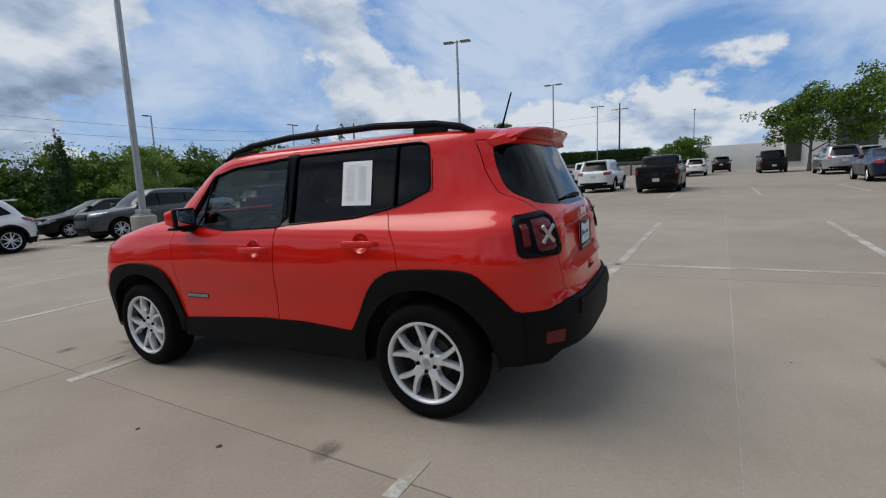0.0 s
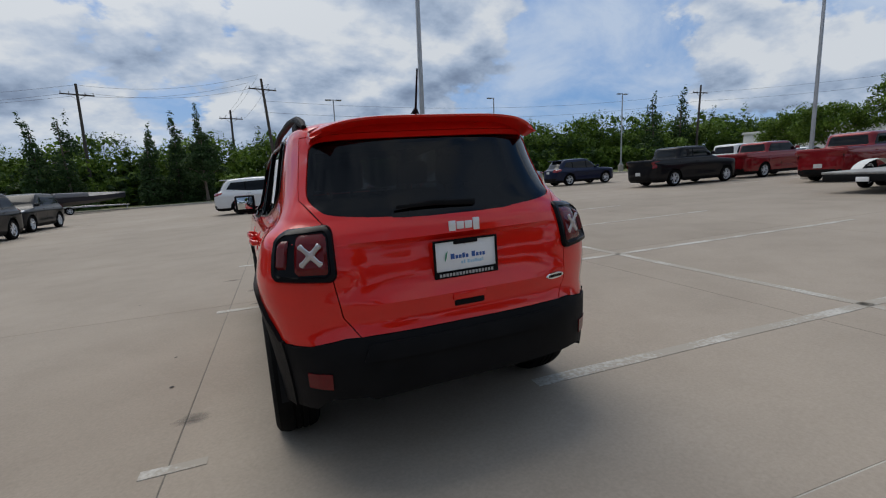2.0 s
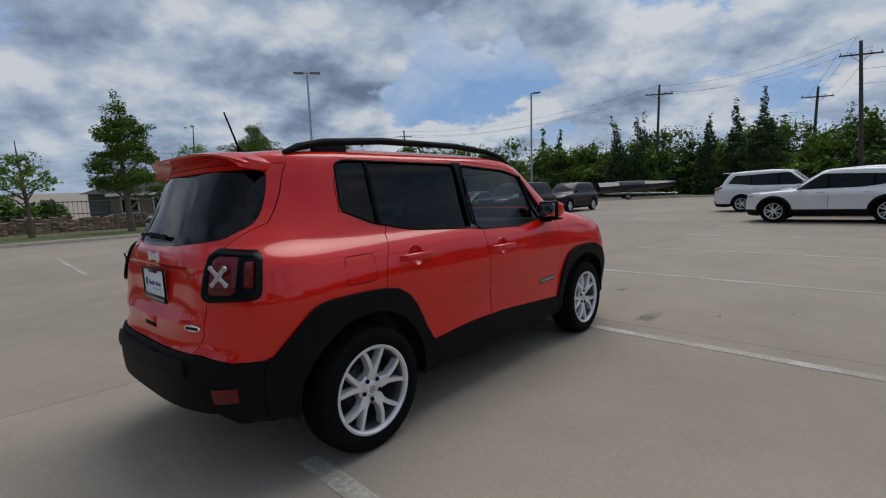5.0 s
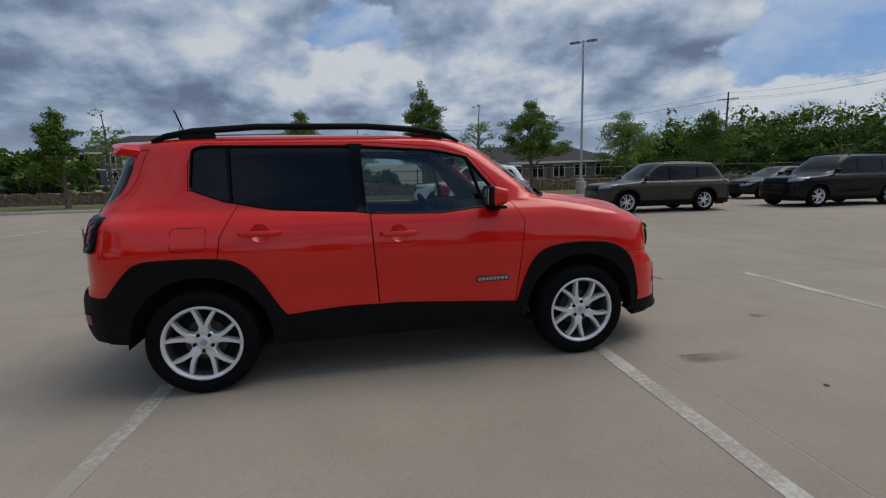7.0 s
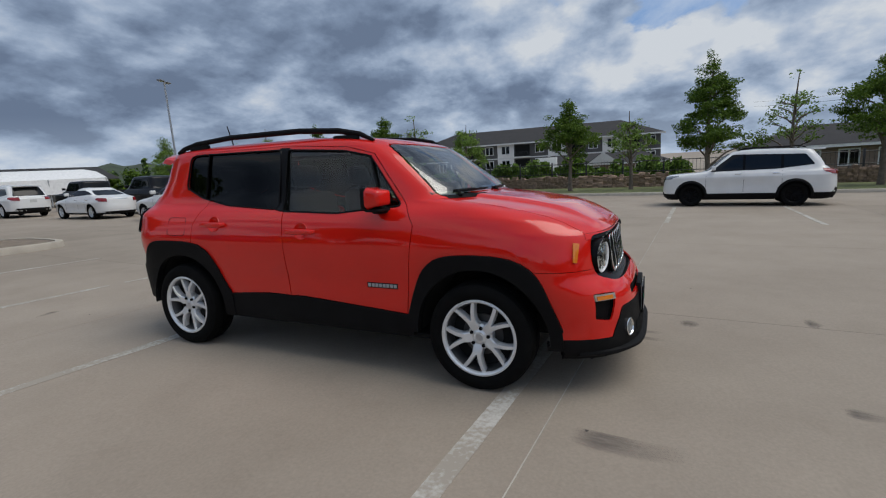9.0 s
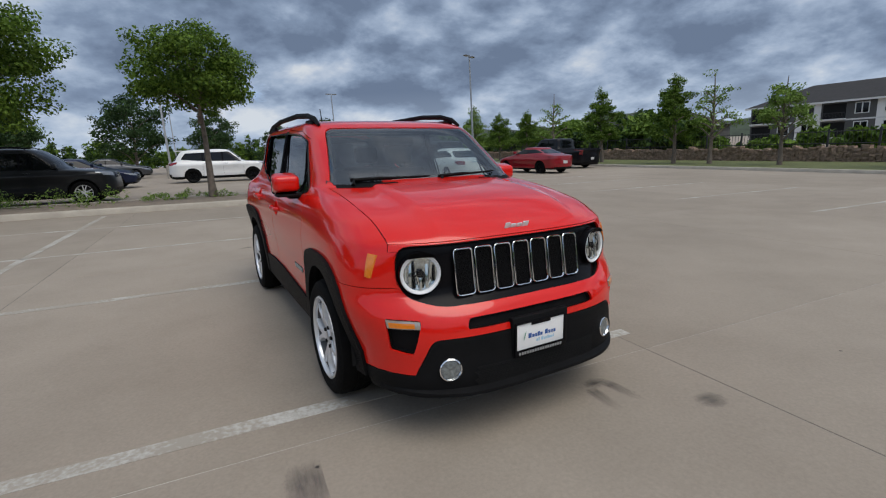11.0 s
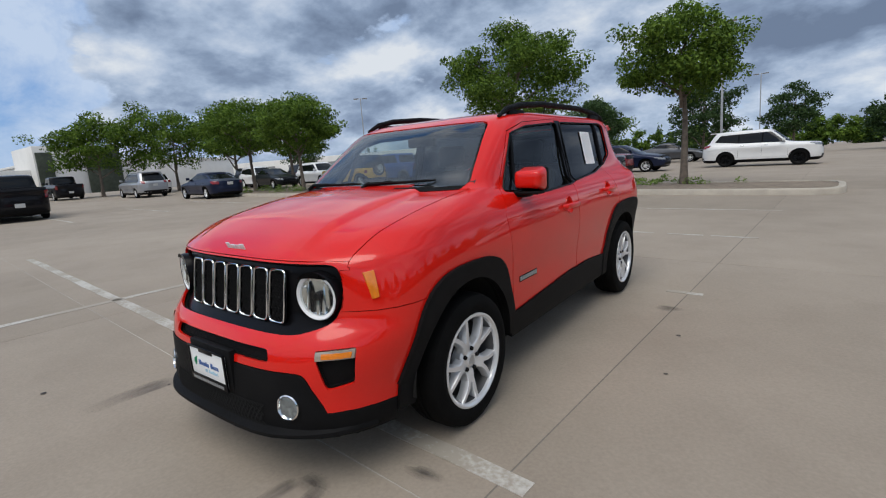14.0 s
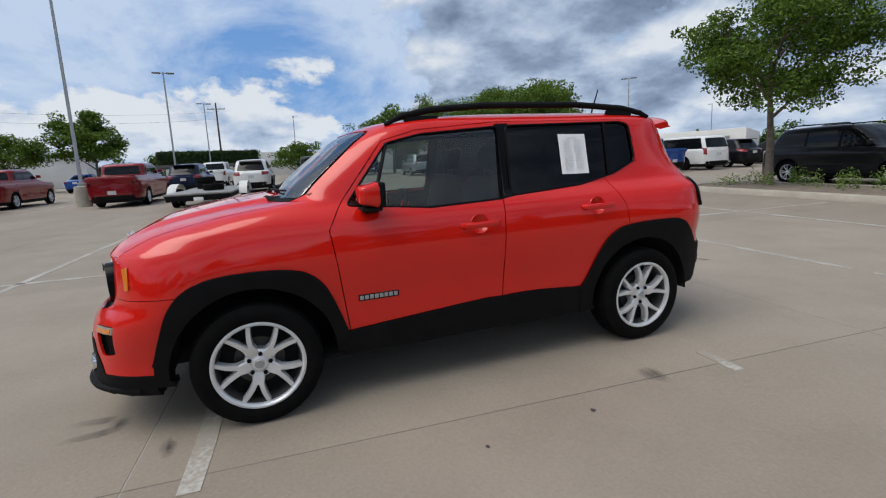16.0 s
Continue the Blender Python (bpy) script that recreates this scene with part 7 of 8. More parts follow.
# ---- trees ----
def leaf_cloud(rng, lobes, n, size, inner=False):
    """Many small folded leaves on and in a set of lobes (centre, radii), as arrays of points and faces."""
    w = np.array([r[0] * r[1] + r[1] * r[2] + r[0] * r[2] for _, r in lobes])
    pick = rng.choice(len(lobes), n, p=w / w.sum())
    cen, rad = np.array([c for c, _ in lobes])[pick], np.array([r for _, r in lobes])[pick]
    d = rng.normal(size=(n, 3))
    d /= np.linalg.norm(d, axis=1)[:, None]
    k = (0.75 * rng.random(n) if inner else 0.55 + 0.50 * rng.random(n) ** 0.6)[:, None]
    pos = cen + d * rad * k + rng.normal(size=(n, 3)) * size * 0.5
    nrm = d * 0.6 + rng.normal(size=(n, 3)) * 0.7 + np.array([0, 0, 0.5])
    nrm /= np.linalg.norm(nrm, axis=1)[:, None]
    t = np.cross(nrm, rng.normal(size=(n, 3)))
    t /= np.linalg.norm(t, axis=1)[:, None] + 1e-9
    b = np.cross(nrm, t)
    s = (size * (0.6 + 0.8 * rng.random(n)))[:, None]
    v = np.stack([pos - t * s, pos - b * s * 0.5 + nrm * s * 0.12, pos + t * s, pos + b * s * 0.5 + nrm * s * 0.12], axis=1).reshape(-1, 3)
    f = np.arange(4 * n).reshape(-1, 4)
    return v, f


def leaf_object(name, v, f, material, parent=None):
    me = bpy.data.meshes.new(name)
    me.from_pydata(v.tolist(), [], f.tolist())
    me.materials.append(material)
    ob = new(name, me)
    if parent is not None:
        ob.parent = parent
    return ob


def tree(x, y, h, cw, trunk, seed, leaf=None, n=3500, size=0.13, label="", lean=0.0, kind="oak", tr=None, z=0.0):
    """kind: oak (round, gappy), tall (ovate), bare (few leaves), cedar (cone)."""
    rng = np.random.default_rng(seed)
    leaf = leaf or LEAF
    t = thing("tree", upright(x, y, 0, z), label or "young live oak with a rounded leafy crown", "tree")
    b = bmesh.new()
    tr = tr or 0.018 * h + 0.03
    top = h * (0.82 if kind == "oak" else 0.95)
    pts, rs = [], []
    for i in range(7):
        q = i / 6
        pts.append((lean * q * h + 0.05 * h * 0.2 * math.sin(q * 5 + seed), 0.02 * h * math.sin(q * 4 + 2 * seed) * q, -0.1 + top * q))
        rs.append(tr * (1.25 if i == 0 else 1) * (1 - 0.85 * q))
    tube(b, pts, rs, 9)
    tips = []
    nb = {"oak": 9, "tall": 12, "bare": 16, "cedar": 6}[kind]
    for k in range(nb):
        q = trunk / h + (0.80 - trunk / h) * (k / nb) * 0.95
        base = Vector(pts[0]).lerp(Vector(pts[-1]), min(1, q * h / top))
        a = k * 2.4 + seed
        reach = cw / 2 * (0.55 + 0.35 * rng.random()) * (1.08 - 0.74 * k / nb if kind != "oak" else 1 - 0.25 * k / nb)
        rise = (0.55 if kind != "cedar" else 0.15) * reach * (0.6 + rng.random())
        e = base + Vector((math.cos(a) * reach, math.sin(a) * reach, rise))
        mid_ = base.lerp(e, 0.5) + Vector((0, 0, 0.12 * reach))
        tube(b, [base, mid_, e], [tr * 0.45 * (1 - 0.5 * k / nb), tr * 0.28, tr * 0.08], 6)
        tips.append(e)
        for m_ in range(3 if kind != "cedar" else 1):
            aa = a + rng.uniform(-1.2, 1.2)
            e2 = mid_.lerp(e, 0.5) + Vector((math.cos(aa), math.sin(aa), 0.6 * rng.random() + 0.2)) * reach * 0.45
            tube(b, [mid_.lerp(e, 0.35), e2], [tr * 0.16, tr * 0.05], 5)
            tips.append(e2)
    part("trunk", b, BARK, t, angle=60)
    lobes = []
    if kind == "cedar":
        for i in range(10):
            q = i / 9
            r = cw / 2 * (1 - q * 0.92) * (0.8 + 0.3 * rng.random())
            lobes.append(((rng.normal() * 0.08 * cw, rng.normal() * 0.08 * cw, trunk + (h - trunk) * q), (r, r, (h - trunk) * 0.09)))
    else:
        fine = {"oak": 1.0, "tall": 0.95, "bare": 0.7}[kind]
        for e in tips:  # each twig end carries a few small flat sprays
            for q in range(4):
                r = cw * (0.045 + 0.055 * rng.random()) * fine
                o = Vector(rng.normal(size=3)) * cw * 0.075 * fine
                lobes.append((tuple(e + Vector((o.x, o.y, o.z * 0.7))), (r * 1.25, r * 1.25, r * (0.70 if kind == "oak" else 0.50))))
        for i in range({"oak": 44, "tall": 34, "bare": 3}[kind]):
            q = rng.random()
            r = cw * ((0.085 if kind == "oak" else 0.07) + 0.06 * rng.random())
            wd_ = cw / 2 * ((1 - abs(2 * q - 0.75) ** 2 * 0.6) * 0.85 if kind == "oak" else (1.02 - 0.85 * q) * 0.75)
            a, k = rng.random() * 6.28, rng.random() ** 0.5
            lobes.append(((lean * h * 0.7 + math.cos(a) * wd_ * k, math.sin(a) * wd_ * k, trunk + 0.06 * cw + (h - trunk) * (0.10 + (0.86 if kind == "oak" else 0.78) * q)), (r * 1.2, r * 1.2, r * 0.62)))
        if kind == "tall":  # a loose leader at the top
            for q in (0.86, 0.90, 0.94, 0.97):
                lobes.append(((lean * h * q + rng.normal() * 0.03 * cw, rng.normal() * 0.03 * cw, h * q), (cw * (1.05 - q) * 0.6, cw * (1.05 - q) * 0.6, h * 0.03)))
        n, size = int(n * (2.8 if kind == "oak" else 2.2)), size * 0.64
    v, f = leaf_cloud(rng, lobes, n, size)
    leaf_object("crown", v, f, leaf, t)
    return t


OAK = "live oak with a rounded dark green crown"
tree(6.15, -12.6, 5.55, 4.4, 2.1, 3, LEAF, 10500, 0.085, "live oak in the planted island with a broad green crown", lean=0.02)
tree(0.55, -12.8, 5.25, 3.5, 2.5, 8, LEAF, 7500, 0.085, "live oak with an uneven crown in the planted island", lean=0.03)
tree(19.6, -13.1, 5.0, 4.4, 2.0, 5, LEAF, 6500, 0.11, OAK)
tree(24.6, -13.3, 5.2, 5.0, 2.0, 12, LEAF, 6500, 0.11, OAK)
tree(44.0, -17.5, 6.8, 7.0, 1.6, 13, LEAF, 4500, 0.18, OAK)
tree(46.0, -12.0, 6.6, 6.5, 1.6, 17, LEAF, 4500, 0.18, OAK)
tree(39.0, -20.5, 7.2, 6.5, 1.8, 21, LEAF, 4500, 0.18, OAK)
tree(35.5, -24.0, 7.4, 6.0, 2.0, 22, LEAF, 4000, 0.18, OAK)
tree(52.0, -2.6, 3.4, 4.6, 0.5, 31, LEAF, 3000, 0.17, "low round evergreen tree beside the aisle")
tree(45.5, 14.6, 6.2, 5.2, 1.9, 33, LEAF, 4500, 0.18, OAK)
tree(47.0, 21.5, 4.6, 6.0, 1.2, 34, LEAF, 3500, 0.18, OAK)
tree(50.0, 27.0, 4.4, 5.4, 1.2, 35, LEAF, 3500, 0.18, OAK)
tree(-8.2, -47.0, 4.2, 3.6, 0.8, 41, LEAFDK, 2500, 0.16, OAK)
tree(-13.2, -48.0, 4.6, 5.2, 0.8, 42, LEAFDK, 3000, 0.17, OAK)
tree(-1.9, -46.0, 5.4, 4.2, 1.2, 43, LEAFDK, 2600, 0.16, OAK)
tree(14.0, -45.0, 6.6, 6.0, 0.9, 44, LEAF, 3200, 0.18, "broad evergreen tree behind the parked cars", kind="tall")
tree(4.4, -44.0, 6.2, 5.6, 0.9, 45, LEAFDK, 3200, 0.18, OAK)
tree(12.0, -38.0, 5.0, 5.0, 0.8, 46, LEAFDK, 2800, 0.18, OAK)
tree(52.0, -38.0, 5.5, 5.5, 1.0, 47, LEAFDK, 2500, 0.2, OAK)
# verge trees along the stone wall
VERGE = "street tree in the grass strip before a stone wall"
tree(-26.0, 12.0, 6.3, 4.1, 1.9, 51, LEAF, 10500, 0.086, VERGE, kind="tall")
tree(-25.8, 4.7, 7.3, 3.8, 1.4, 52, LEAF, 11550, 0.086, VERGE, kind="tall")
tree(-26.0, -2.6, 5.6, 3.1, 1.7, 53, LEAF, 6720, 0.086, VERGE, kind="tall")
tree(-26.6, 0.8, 5.0, 2.8, 1.6, 54, LEAFLT, 900, 0.11, "thin young tree with sparse new leaves", kind="bare")
tree(-26.8, 8.6, 6.2, 3.0, 1.8, 55, LEAFLT, 600, 0.11, "thin young tree with sparse new leaves", kind="bare")
tree(-26.4, 19.2, 5.6, 4.0, 1.6, 56, LEAFLT, 6300, 0.086, VERGE, kind="tall")
tree(-26.6, 26.0, 5.8, 4.0, 1.6, 57, LEAF, 6300, 0.092, VERGE, kind="tall")
tree(-26.6, -9.5, 5.0, 3.0, 1.5, 58, LEAFLT, 1500, 0.12, VERGE, kind="bare")
tree(-27.0, -13.6, 5.8, 3.2, 1.6, 59, LEAFLT, 700, 0.11, "thin young tree with sparse new leaves", kind="bare")
tree(-26.6, -15.8, 5.8, 2.8, 1.4, 60, LEAF, 7560, 0.092, VERGE, kind="tall")
tree(-27.4, -22.5, 5.8, 3.1, 1.2, 61, LEAF, 7560, 0.092, VERGE, kind="tall")
tree(-28.4, -29.0, 6.4, 3.2, 1.6, 62, LEAFLT, 700, 0.11, "thin young tree with sparse new leaves", kind="bare")
tree(-28.6, -33.0, 5.0, 2.5, 1.2, 63, LEAF, 5460, 0.092, VERGE, kind="tall")
tree(-29.4, -38.5, 5.2, 3.1, 1.0, 64, LEAF, 5880, 0.099, VERGE, kind="tall")
tree(-30.4, -45.0, 6.6, 3.6, 1.0, 65, LEAFLT, 5460, 0.099, VERGE, kind="tall")
tree(-4.4, 50.5, 7.4, 4.2, 1.6, 71, LEAFDK, 3600, 0.17, "dark tree in the grass verge", kind="tall")
tree(21.5, 37.5, 5.2, 4.8, 1.4, 72, LEAFLT, 2600, 0.15, VERGE)

for cx_, cy_, ch_, cw_, cs_ in ((-19.2, 53.5, 9.0, 3.6, 81), (-16.9, 54.0, 9.3, 4.0, 82), (-9.5, 53.0, 7.8, 3.2, 83), (-7.1, 54.0, 9.1, 3.2, 84), (-4.9, 54.5, 9.8, 3.0, 85), (20.6, 50.0, 7.9, 3.4, 86), (55.5, 49.0, 10.4, 4.6, 87), (60.5, 48.5, 11.0, 5.0, 88), (-28.0, 56.0, 8.6, 3.4, 89)):
    tree(cx_, cy_, ch_, cw_, 0.4, cs_, LEAFDK, 3200, 0.17, "dark pointed cedar at the woods edge", kind="cedar")


def woods(name, run, h0, h1, per, seed, mats_, label, depth=5.0, leaves=980):
    """A belt of trees and brush too dense to count, along a run of points."""
    rng = np.random.default_rng(seed)
    pts = [Vector((*p, 0)) for p in run]
    seglen = [(b - a).length for a, b in zip(pts, pts[1:])]
    total = sum(seglen)
    vs, fs, base = {m: [] for m in range(len(mats_))}, {m: [] for m in range(len(mats_))}, [0] * len(mats_)
    k = int(total * per)
    for i in range(k):
        d = total * (i + rng.random()) / k
        for a, b, l in zip(pts, pts[1:], seglen):
            if d <= l:
                p = a + (b - a) * (d / l)
                break
            d -= l
        off = rng.random() * depth
        nrm = Vector((p.x, p.y, 0)).normalized()
        p = p + nrm * off
        g = (LOT @ p).z if p.length < 70 else ground_height(p.x, p.y)
        h = (h0 + (h1 - h0) * rng.random() ** 1.1) * (0.75 + 0.35 * off / depth)
        mi = int(rng.integers(len(mats_)))
        w = h * (0.33 + 0.19 * rng.random())
        if rng.random() < 0.12:
            lobes = [((p.x, p.y, g + h * q * 1.12), (w * 0.62 * (1 - 0.9 * q) + 0.1,) * 2 + (h * 0.10,)) for q in np.linspace(0.05, 0.98, 7)]
            mi = 0
        else:
            lobes = [((p.x + rng.normal() * w * 0.4, p.y + rng.normal() * w * 0.4, g + h * (0.10 + 0.82 * rng.random())), (w * (0.45 + 0.3 * rng.random()),) * 2 + (h * (0.13 + 0.05 * rng.random()),)) for _ in range(8)]
        for q, count, size, inner in ((mi, leaves, 0.145 if leaves > 700 else 0.22, False), (1, 170, 0.40, True)):
            v, f = leaf_cloud(rng, lobes, count, size, inner)
            vs[q].append(v)
            fs[q].append(f + base[q])
            base[q] += len(v)
    for mi, m in enumerate(mats_):
        if vs[mi]:
            ob = leaf_object(name, np.concatenate(vs[mi]), np.concatenate(fs[mi]), m)
            tagged(ob, label, "woods", kind="stuff")


woods("woodland", [(-58, 40), (-40, 52), (-22, 58), (-2, 60), (20, 57), (38, 54), (60, 50), (85, 44)], 5.4, 9.0, 1.8, 5, [LEAFDK, LEAF, LEAFLT, LEAF], "dense mixed woodland edge beyond the lot")
# darker leaves mixed in put the canopy's shade into the brush's colour
woods("undergrowth", [(-58, 37), (-40, 49), (-22, 55), (-2, 57), (20, 54), (38, 51), (60, 47)], 2.2, 4.6, 1.7, 6, [LEAFDK, LEAF, LEAFLT], "green brush under the trees, darkened for the canopy's shade", 2.5, 560)
woods("woodland", [(-38, 42), (-46, 46), (-56, 48)], 4.0, 8.0, 1.8, 7, [LEAFDK, LEAF, LEAFLT], "trees beyond the stone wall")
woods("woodland", [(-60, -60), (-30, -85), (0, -95), (40, -90), (80, -75)], 3.0, 5.5, 1.0, 8, [LEAFDK, LEAF], "distant line of trees", leaves=500)
woods("woodland", [(85, 44), (95, 25), (110, 0)], 3.5, 6.0, 0.7, 9, [LEAFDK, LEAF], "distant trees", leaves=500)
woods("undergrowth", [(-33, -18), (-35, -30), (-38, -50)], 2.0, 4.4, 1.1, 11, [LEAFDK, LEAF, LEAFLT], "mixed brush behind the stone wall", 4.0, 560)
woods("shrubs", [(-40, 5), (-42, -10), (-46, -30)], 1.0, 2.6, 0.9, 10, [LEAFLT, LEAF], "garden shrubs before the apartments", 6.0, 700)

# ---- walls, fences and buildings ----
def fence_and_wall():
    w = tagged(thing("stone_wall", LOT, "low dry stone retaining wall along the verge", "wall", kind="structure"))
    run = [(-30.3, 45), (-30.2, 24), (-30.0, 12.9), (-30.8, 0.0), (-31.6, -10), (-33.2, -26), (-35.2, -50)]
    rng = random.Random(4)
    meshes = []
    for k in range(14):
        b = bmesh.new()
        box(b, -0.5, 0.5, -0.5, 0.5, -0.5, 0.5, 0.07, 1)
        for v in b.verts:
            v.co += Vector((rng.uniform(-0.10, 0.10), rng.uniform(-0.06, 0.06), rng.uniform(-0.10, 0.10)))
        meshes.append(smooth_mesh(b, "stone", STONE, 50))
    near, rest = 0, bmesh.new()
    for a, c in zip(run, run[1:]):
        a, c = Vector((*a, 0)), Vector((*c, 0))
        d = c - a
        ang = math.atan2(d.y, d.x)
        s = 0.0
        while s < d.length:
            ww = rng.uniform(0.17, 0.38)
            z = 0.08
            top_at = rng.uniform(0.80, 0.98)
            while z < top_at:
                hh = rng.uniform(0.09, 0.19)
                p = a + d * ((s + ww / 2) / d.length)
                mm = Matrix.Translation((p.x, p.y, z + hh / 2)) @ Matrix.Rotation(ang, 4, "Z") @ Matrix.Diagonal((ww * 0.99, 0.42 + rng.uniform(-0.05, 0.05), hh * 0.99, 1))
                if -3.0 < p.y < 5.0 and near < 300:
                    o = new("stone", rng.choice(meshes))
                    o.parent, o.matrix_basis = w, mm
                    near += 1
                else:
                    t = bmesh.new()
                    t.from_mesh(rng.choice(meshes))
                    join(rest, t, mm)
                z += hh
            s += ww
    o = part("stonework", rest, STONE, w, angle=50)
    tagged(o, kind="stuff")
    core = bmesh.new()
    for a, c in zip(run, run[1:]):
        a, c = Vector((*a, 0)), Vector((*c, 0))
        t = bmesh.new()
        box(t, 0, (c - a).length, -0.12, 0.12, 0, 0.85)
        join(core, t, Matrix.Translation(a) @ Matrix.Rotation(math.atan2(c.y - a.y, c.x - a.x), 4, "Z"))
    part("core", core, mat("wall_core", (0.05, 0.045, 0.04), 0.95), w)
    pk = bmesh.new()
    f = thing("fence", LOT, "black steel picket fence behind the stone wall", "fence")
    for a, c in zip(run, run[1:]):
        a, c = Vector((a[0] - 1.2, a[1], 0)), Vector((c[0] - 1.2, c[1], 0))
        k = max(1, int((c - a).length / 2.4))
        for i in range(k):
            p, q = a + (c - a) * i / k, a + (c - a) * (i + 1) / k
            b = bmesh.new()
            box(b, p.x - 0.05, p.x + 0.05, p.y - 0.05, p.y + 0.05, 0, 2.0, 0.008)
            part("post", b, IRON, f)
            for z in (1.15, 1.85):
                b = bmesh.new()
                tube(b, [p + Vector((0, 0, z)), q + Vector((0, 0, z))], 0.025, 4)
                part("rail", b, IRON, f)
            for j in range(1, 12):
                r = p + (q - p) * j / 12
                tube(pk, [r + Vector((0, 0, 0.9)), r + Vector((0, 0, 1.92))], 0.012, 4)
    tagged(part("picket_run", pk, IRON, f), kind="stuff")


fence_and_wall()
STUCCO = mat("pale_stucco", (0.70, 0.69, 0.66), 0.9, 0, 0.08, 0.6, 0.2, 20)
TAN = mat("grey_siding", (0.085, 0.084, 0.080), 0.9, 0, 0.12, 0.5, 0.2, 10)
BRICKD = mat("brown_brick", (0.20, 0.145, 0.11), 0.9, 0, 0.2, 3, 0.3, 30)
ROOFT = mat("dark_shingles", (0.026, 0.024, 0.024), 0.95, 0, 0.25, 1.2, 0.4, 8)
WTRIM = mat("white_trim", (0.62, 0.62, 0.60), 0.7)


def apartment(x, y, turn, length, depth, storeys, label, z=0.0, bays=10):
    ap = thing("apartment_building", upright(x, y, turn, z), label, "building", kind="")
    H = storeys * 3.1
    b = bmesh.new()
    box(b, -length / 2, length / 2, -depth / 2, depth / 2, -2, H)
    part("wall", b, TAN, ap)
    b = bmesh.new()
    box(b, -length / 2 - 0.05, length / 2 + 0.05, depth / 2 - 0.3, depth / 2 + 0.06, -2, 3.0)
    part("brick_base", b, BRICKD, ap)
    b = bmesh.new()
    e = 0.8
    lo = [b.verts.new(p) for p in ((-length / 2 - e, -depth / 2 - e, H), (length / 2 + e, -depth / 2 - e, H), (length / 2 + e, depth / 2 + e, H), (-length / 2 - e, depth / 2 + e, H))]
    hi = [b.verts.new(p) for p in ((-length / 2 + depth * 0.45, 0, H + depth * 0.22), (length / 2 - depth * 0.45, 0, H + depth * 0.22))]
    b.faces.new(lo[::-1]), b.faces.new((lo[0], lo[1], hi[1], hi[0])), b.faces.new((lo[2], lo[3], hi[0], hi[1])), b.faces.new((lo[1], lo[2], hi[1])), b.faces.new((lo[3], lo[0], hi[0]))
    part("roof", b, ROOFT, ap)
    b = bmesh.new()
    box(b, -length / 2 - e, length / 2 + e, depth / 2 + e - 0.1, depth / 2 + e + 0.06, H - 0.28, H + 0.02)
    part("fascia", b, WTRIM, ap)
    yy = depth / 2
    for s in range(storeys):
        b = bmesh.new()
        box(b, -length / 2, length / 2, yy, yy + 0.10, s * 3.1 + 2.85, s * 3.1 + 3.1)
        part("band", b, WTRIM, ap)
        for k in range(bays):
            u = -length / 2 + (k + 0.5) * length / bays
            z0 = s * 3.1 + 0.85
            if k % 3 == 1 and s > 0:
                # flat near-black sheet painted as the shade inside the balcony
                bl = bmesh.new()
                box(bl, u - 1.6, u + 1.6, yy, yy + 0.02, s * 3.1 + 0.1, s * 3.1 + 2.6)
                bc = part("balcony", bl, WELL, ap)
                bl = bmesh.new()
                box(bl, u - 1.7, u + 1.7, yy, yy + 1.0, s * 3.1 - 0.1, s * 3.1 + 0.12)
                part("floor_slab", bl, WTRIM, bc)
                bl = bmesh.new()
                for i in range(18):
                    q = u - 1.65 + 3.3 * i / 17
                    box(bl, q - 0.015, q + 0.015, yy + 0.95, yy + 0.98, s * 3.1 + 0.1, s * 3.1 + 1.1)
                box(bl, u - 1.68, u + 1.68, yy + 0.94, yy + 1.0, s * 3.1 + 1.08, s * 3.1 + 1.14)
                part("railing", bl, IRON, bc)
                continue
            if k % 3 == 2 and storeys > 1:
                bl = bmesh.new()
                box(bl, u - length / bays * 0.5, u + length / bays * 0.5, yy, yy + 0.035, s * 3.1 + 0.0, s * 3.1 + 2.85)
                part("pale_siding", bl, STUCCO, ap)
            wn_ = bmesh.new()
            box(wn_, u - 0.95, u + 0.95, yy, yy + 0.08, z0 - 0.1, z0 + 1.75)
            wo_ = part("window", wn_, WTRIM, ap)
            for q in (-0.45, 0.45):
                pb = bmesh.new()
                box(pb, u + q - 0.36, u + q + 0.36, yy + 0.08, yy + 0.10, z0 + 0.02, z0 + 1.6)
                part("pane", pb, CARGLASS, wo_)
    return ap


apartment(-108, -24, -84, 52, 16, 3, "three storey grey apartment building with white windows", -1.0, 14)
apartment(-67, 26, -90, 27, 11, 1, "low brown roofed block behind the stone wall", 0.3, 8)
apartment(-95, -78, -70, 44, 14, 2, "far apartment block with a dark roof", -1.5, 10)
club = apartment(-84, -8, -84, 22, 8, 1, "small clubhouse with a pale arched porch", -0.5, 3)
b = bmesh.new()
box(b, 6.0, 9.2, 4.0, 5.2, 0, 4.6, 0.04)
part("porch", b, STUCCO, club, "pale porch tower")
# no opening: a near-black arch on the wall paints the shade inside
b = bmesh.new()
arch = [(6.8, 0.0), (8.4, 0.0)] + [(7.6 + 0.8 * math.cos(a), 2.2 + 0.8 * math.sin(a)) for a in (math.pi * i / 10 for i in range(11))]
b.faces.new([b.verts.new((u, 5.205, w_)) for u, w_ in arch])
bmesh.ops.solidify(b, geom=b.faces[:], thickness=0.02)
part("archway", b, WELL, club, "arched doorway with its inner shade painted near-black")
b = bmesh.new()
tri = [(-4.2, 3.0), (1.2, 3.0), (-1.5, 4.9)]
b.faces.new([b.verts.new((u, 5.0, w_)) for u, w_ in tri])
bmesh.ops.solidify(b, geom=b.faces[:], thickness=0.2)
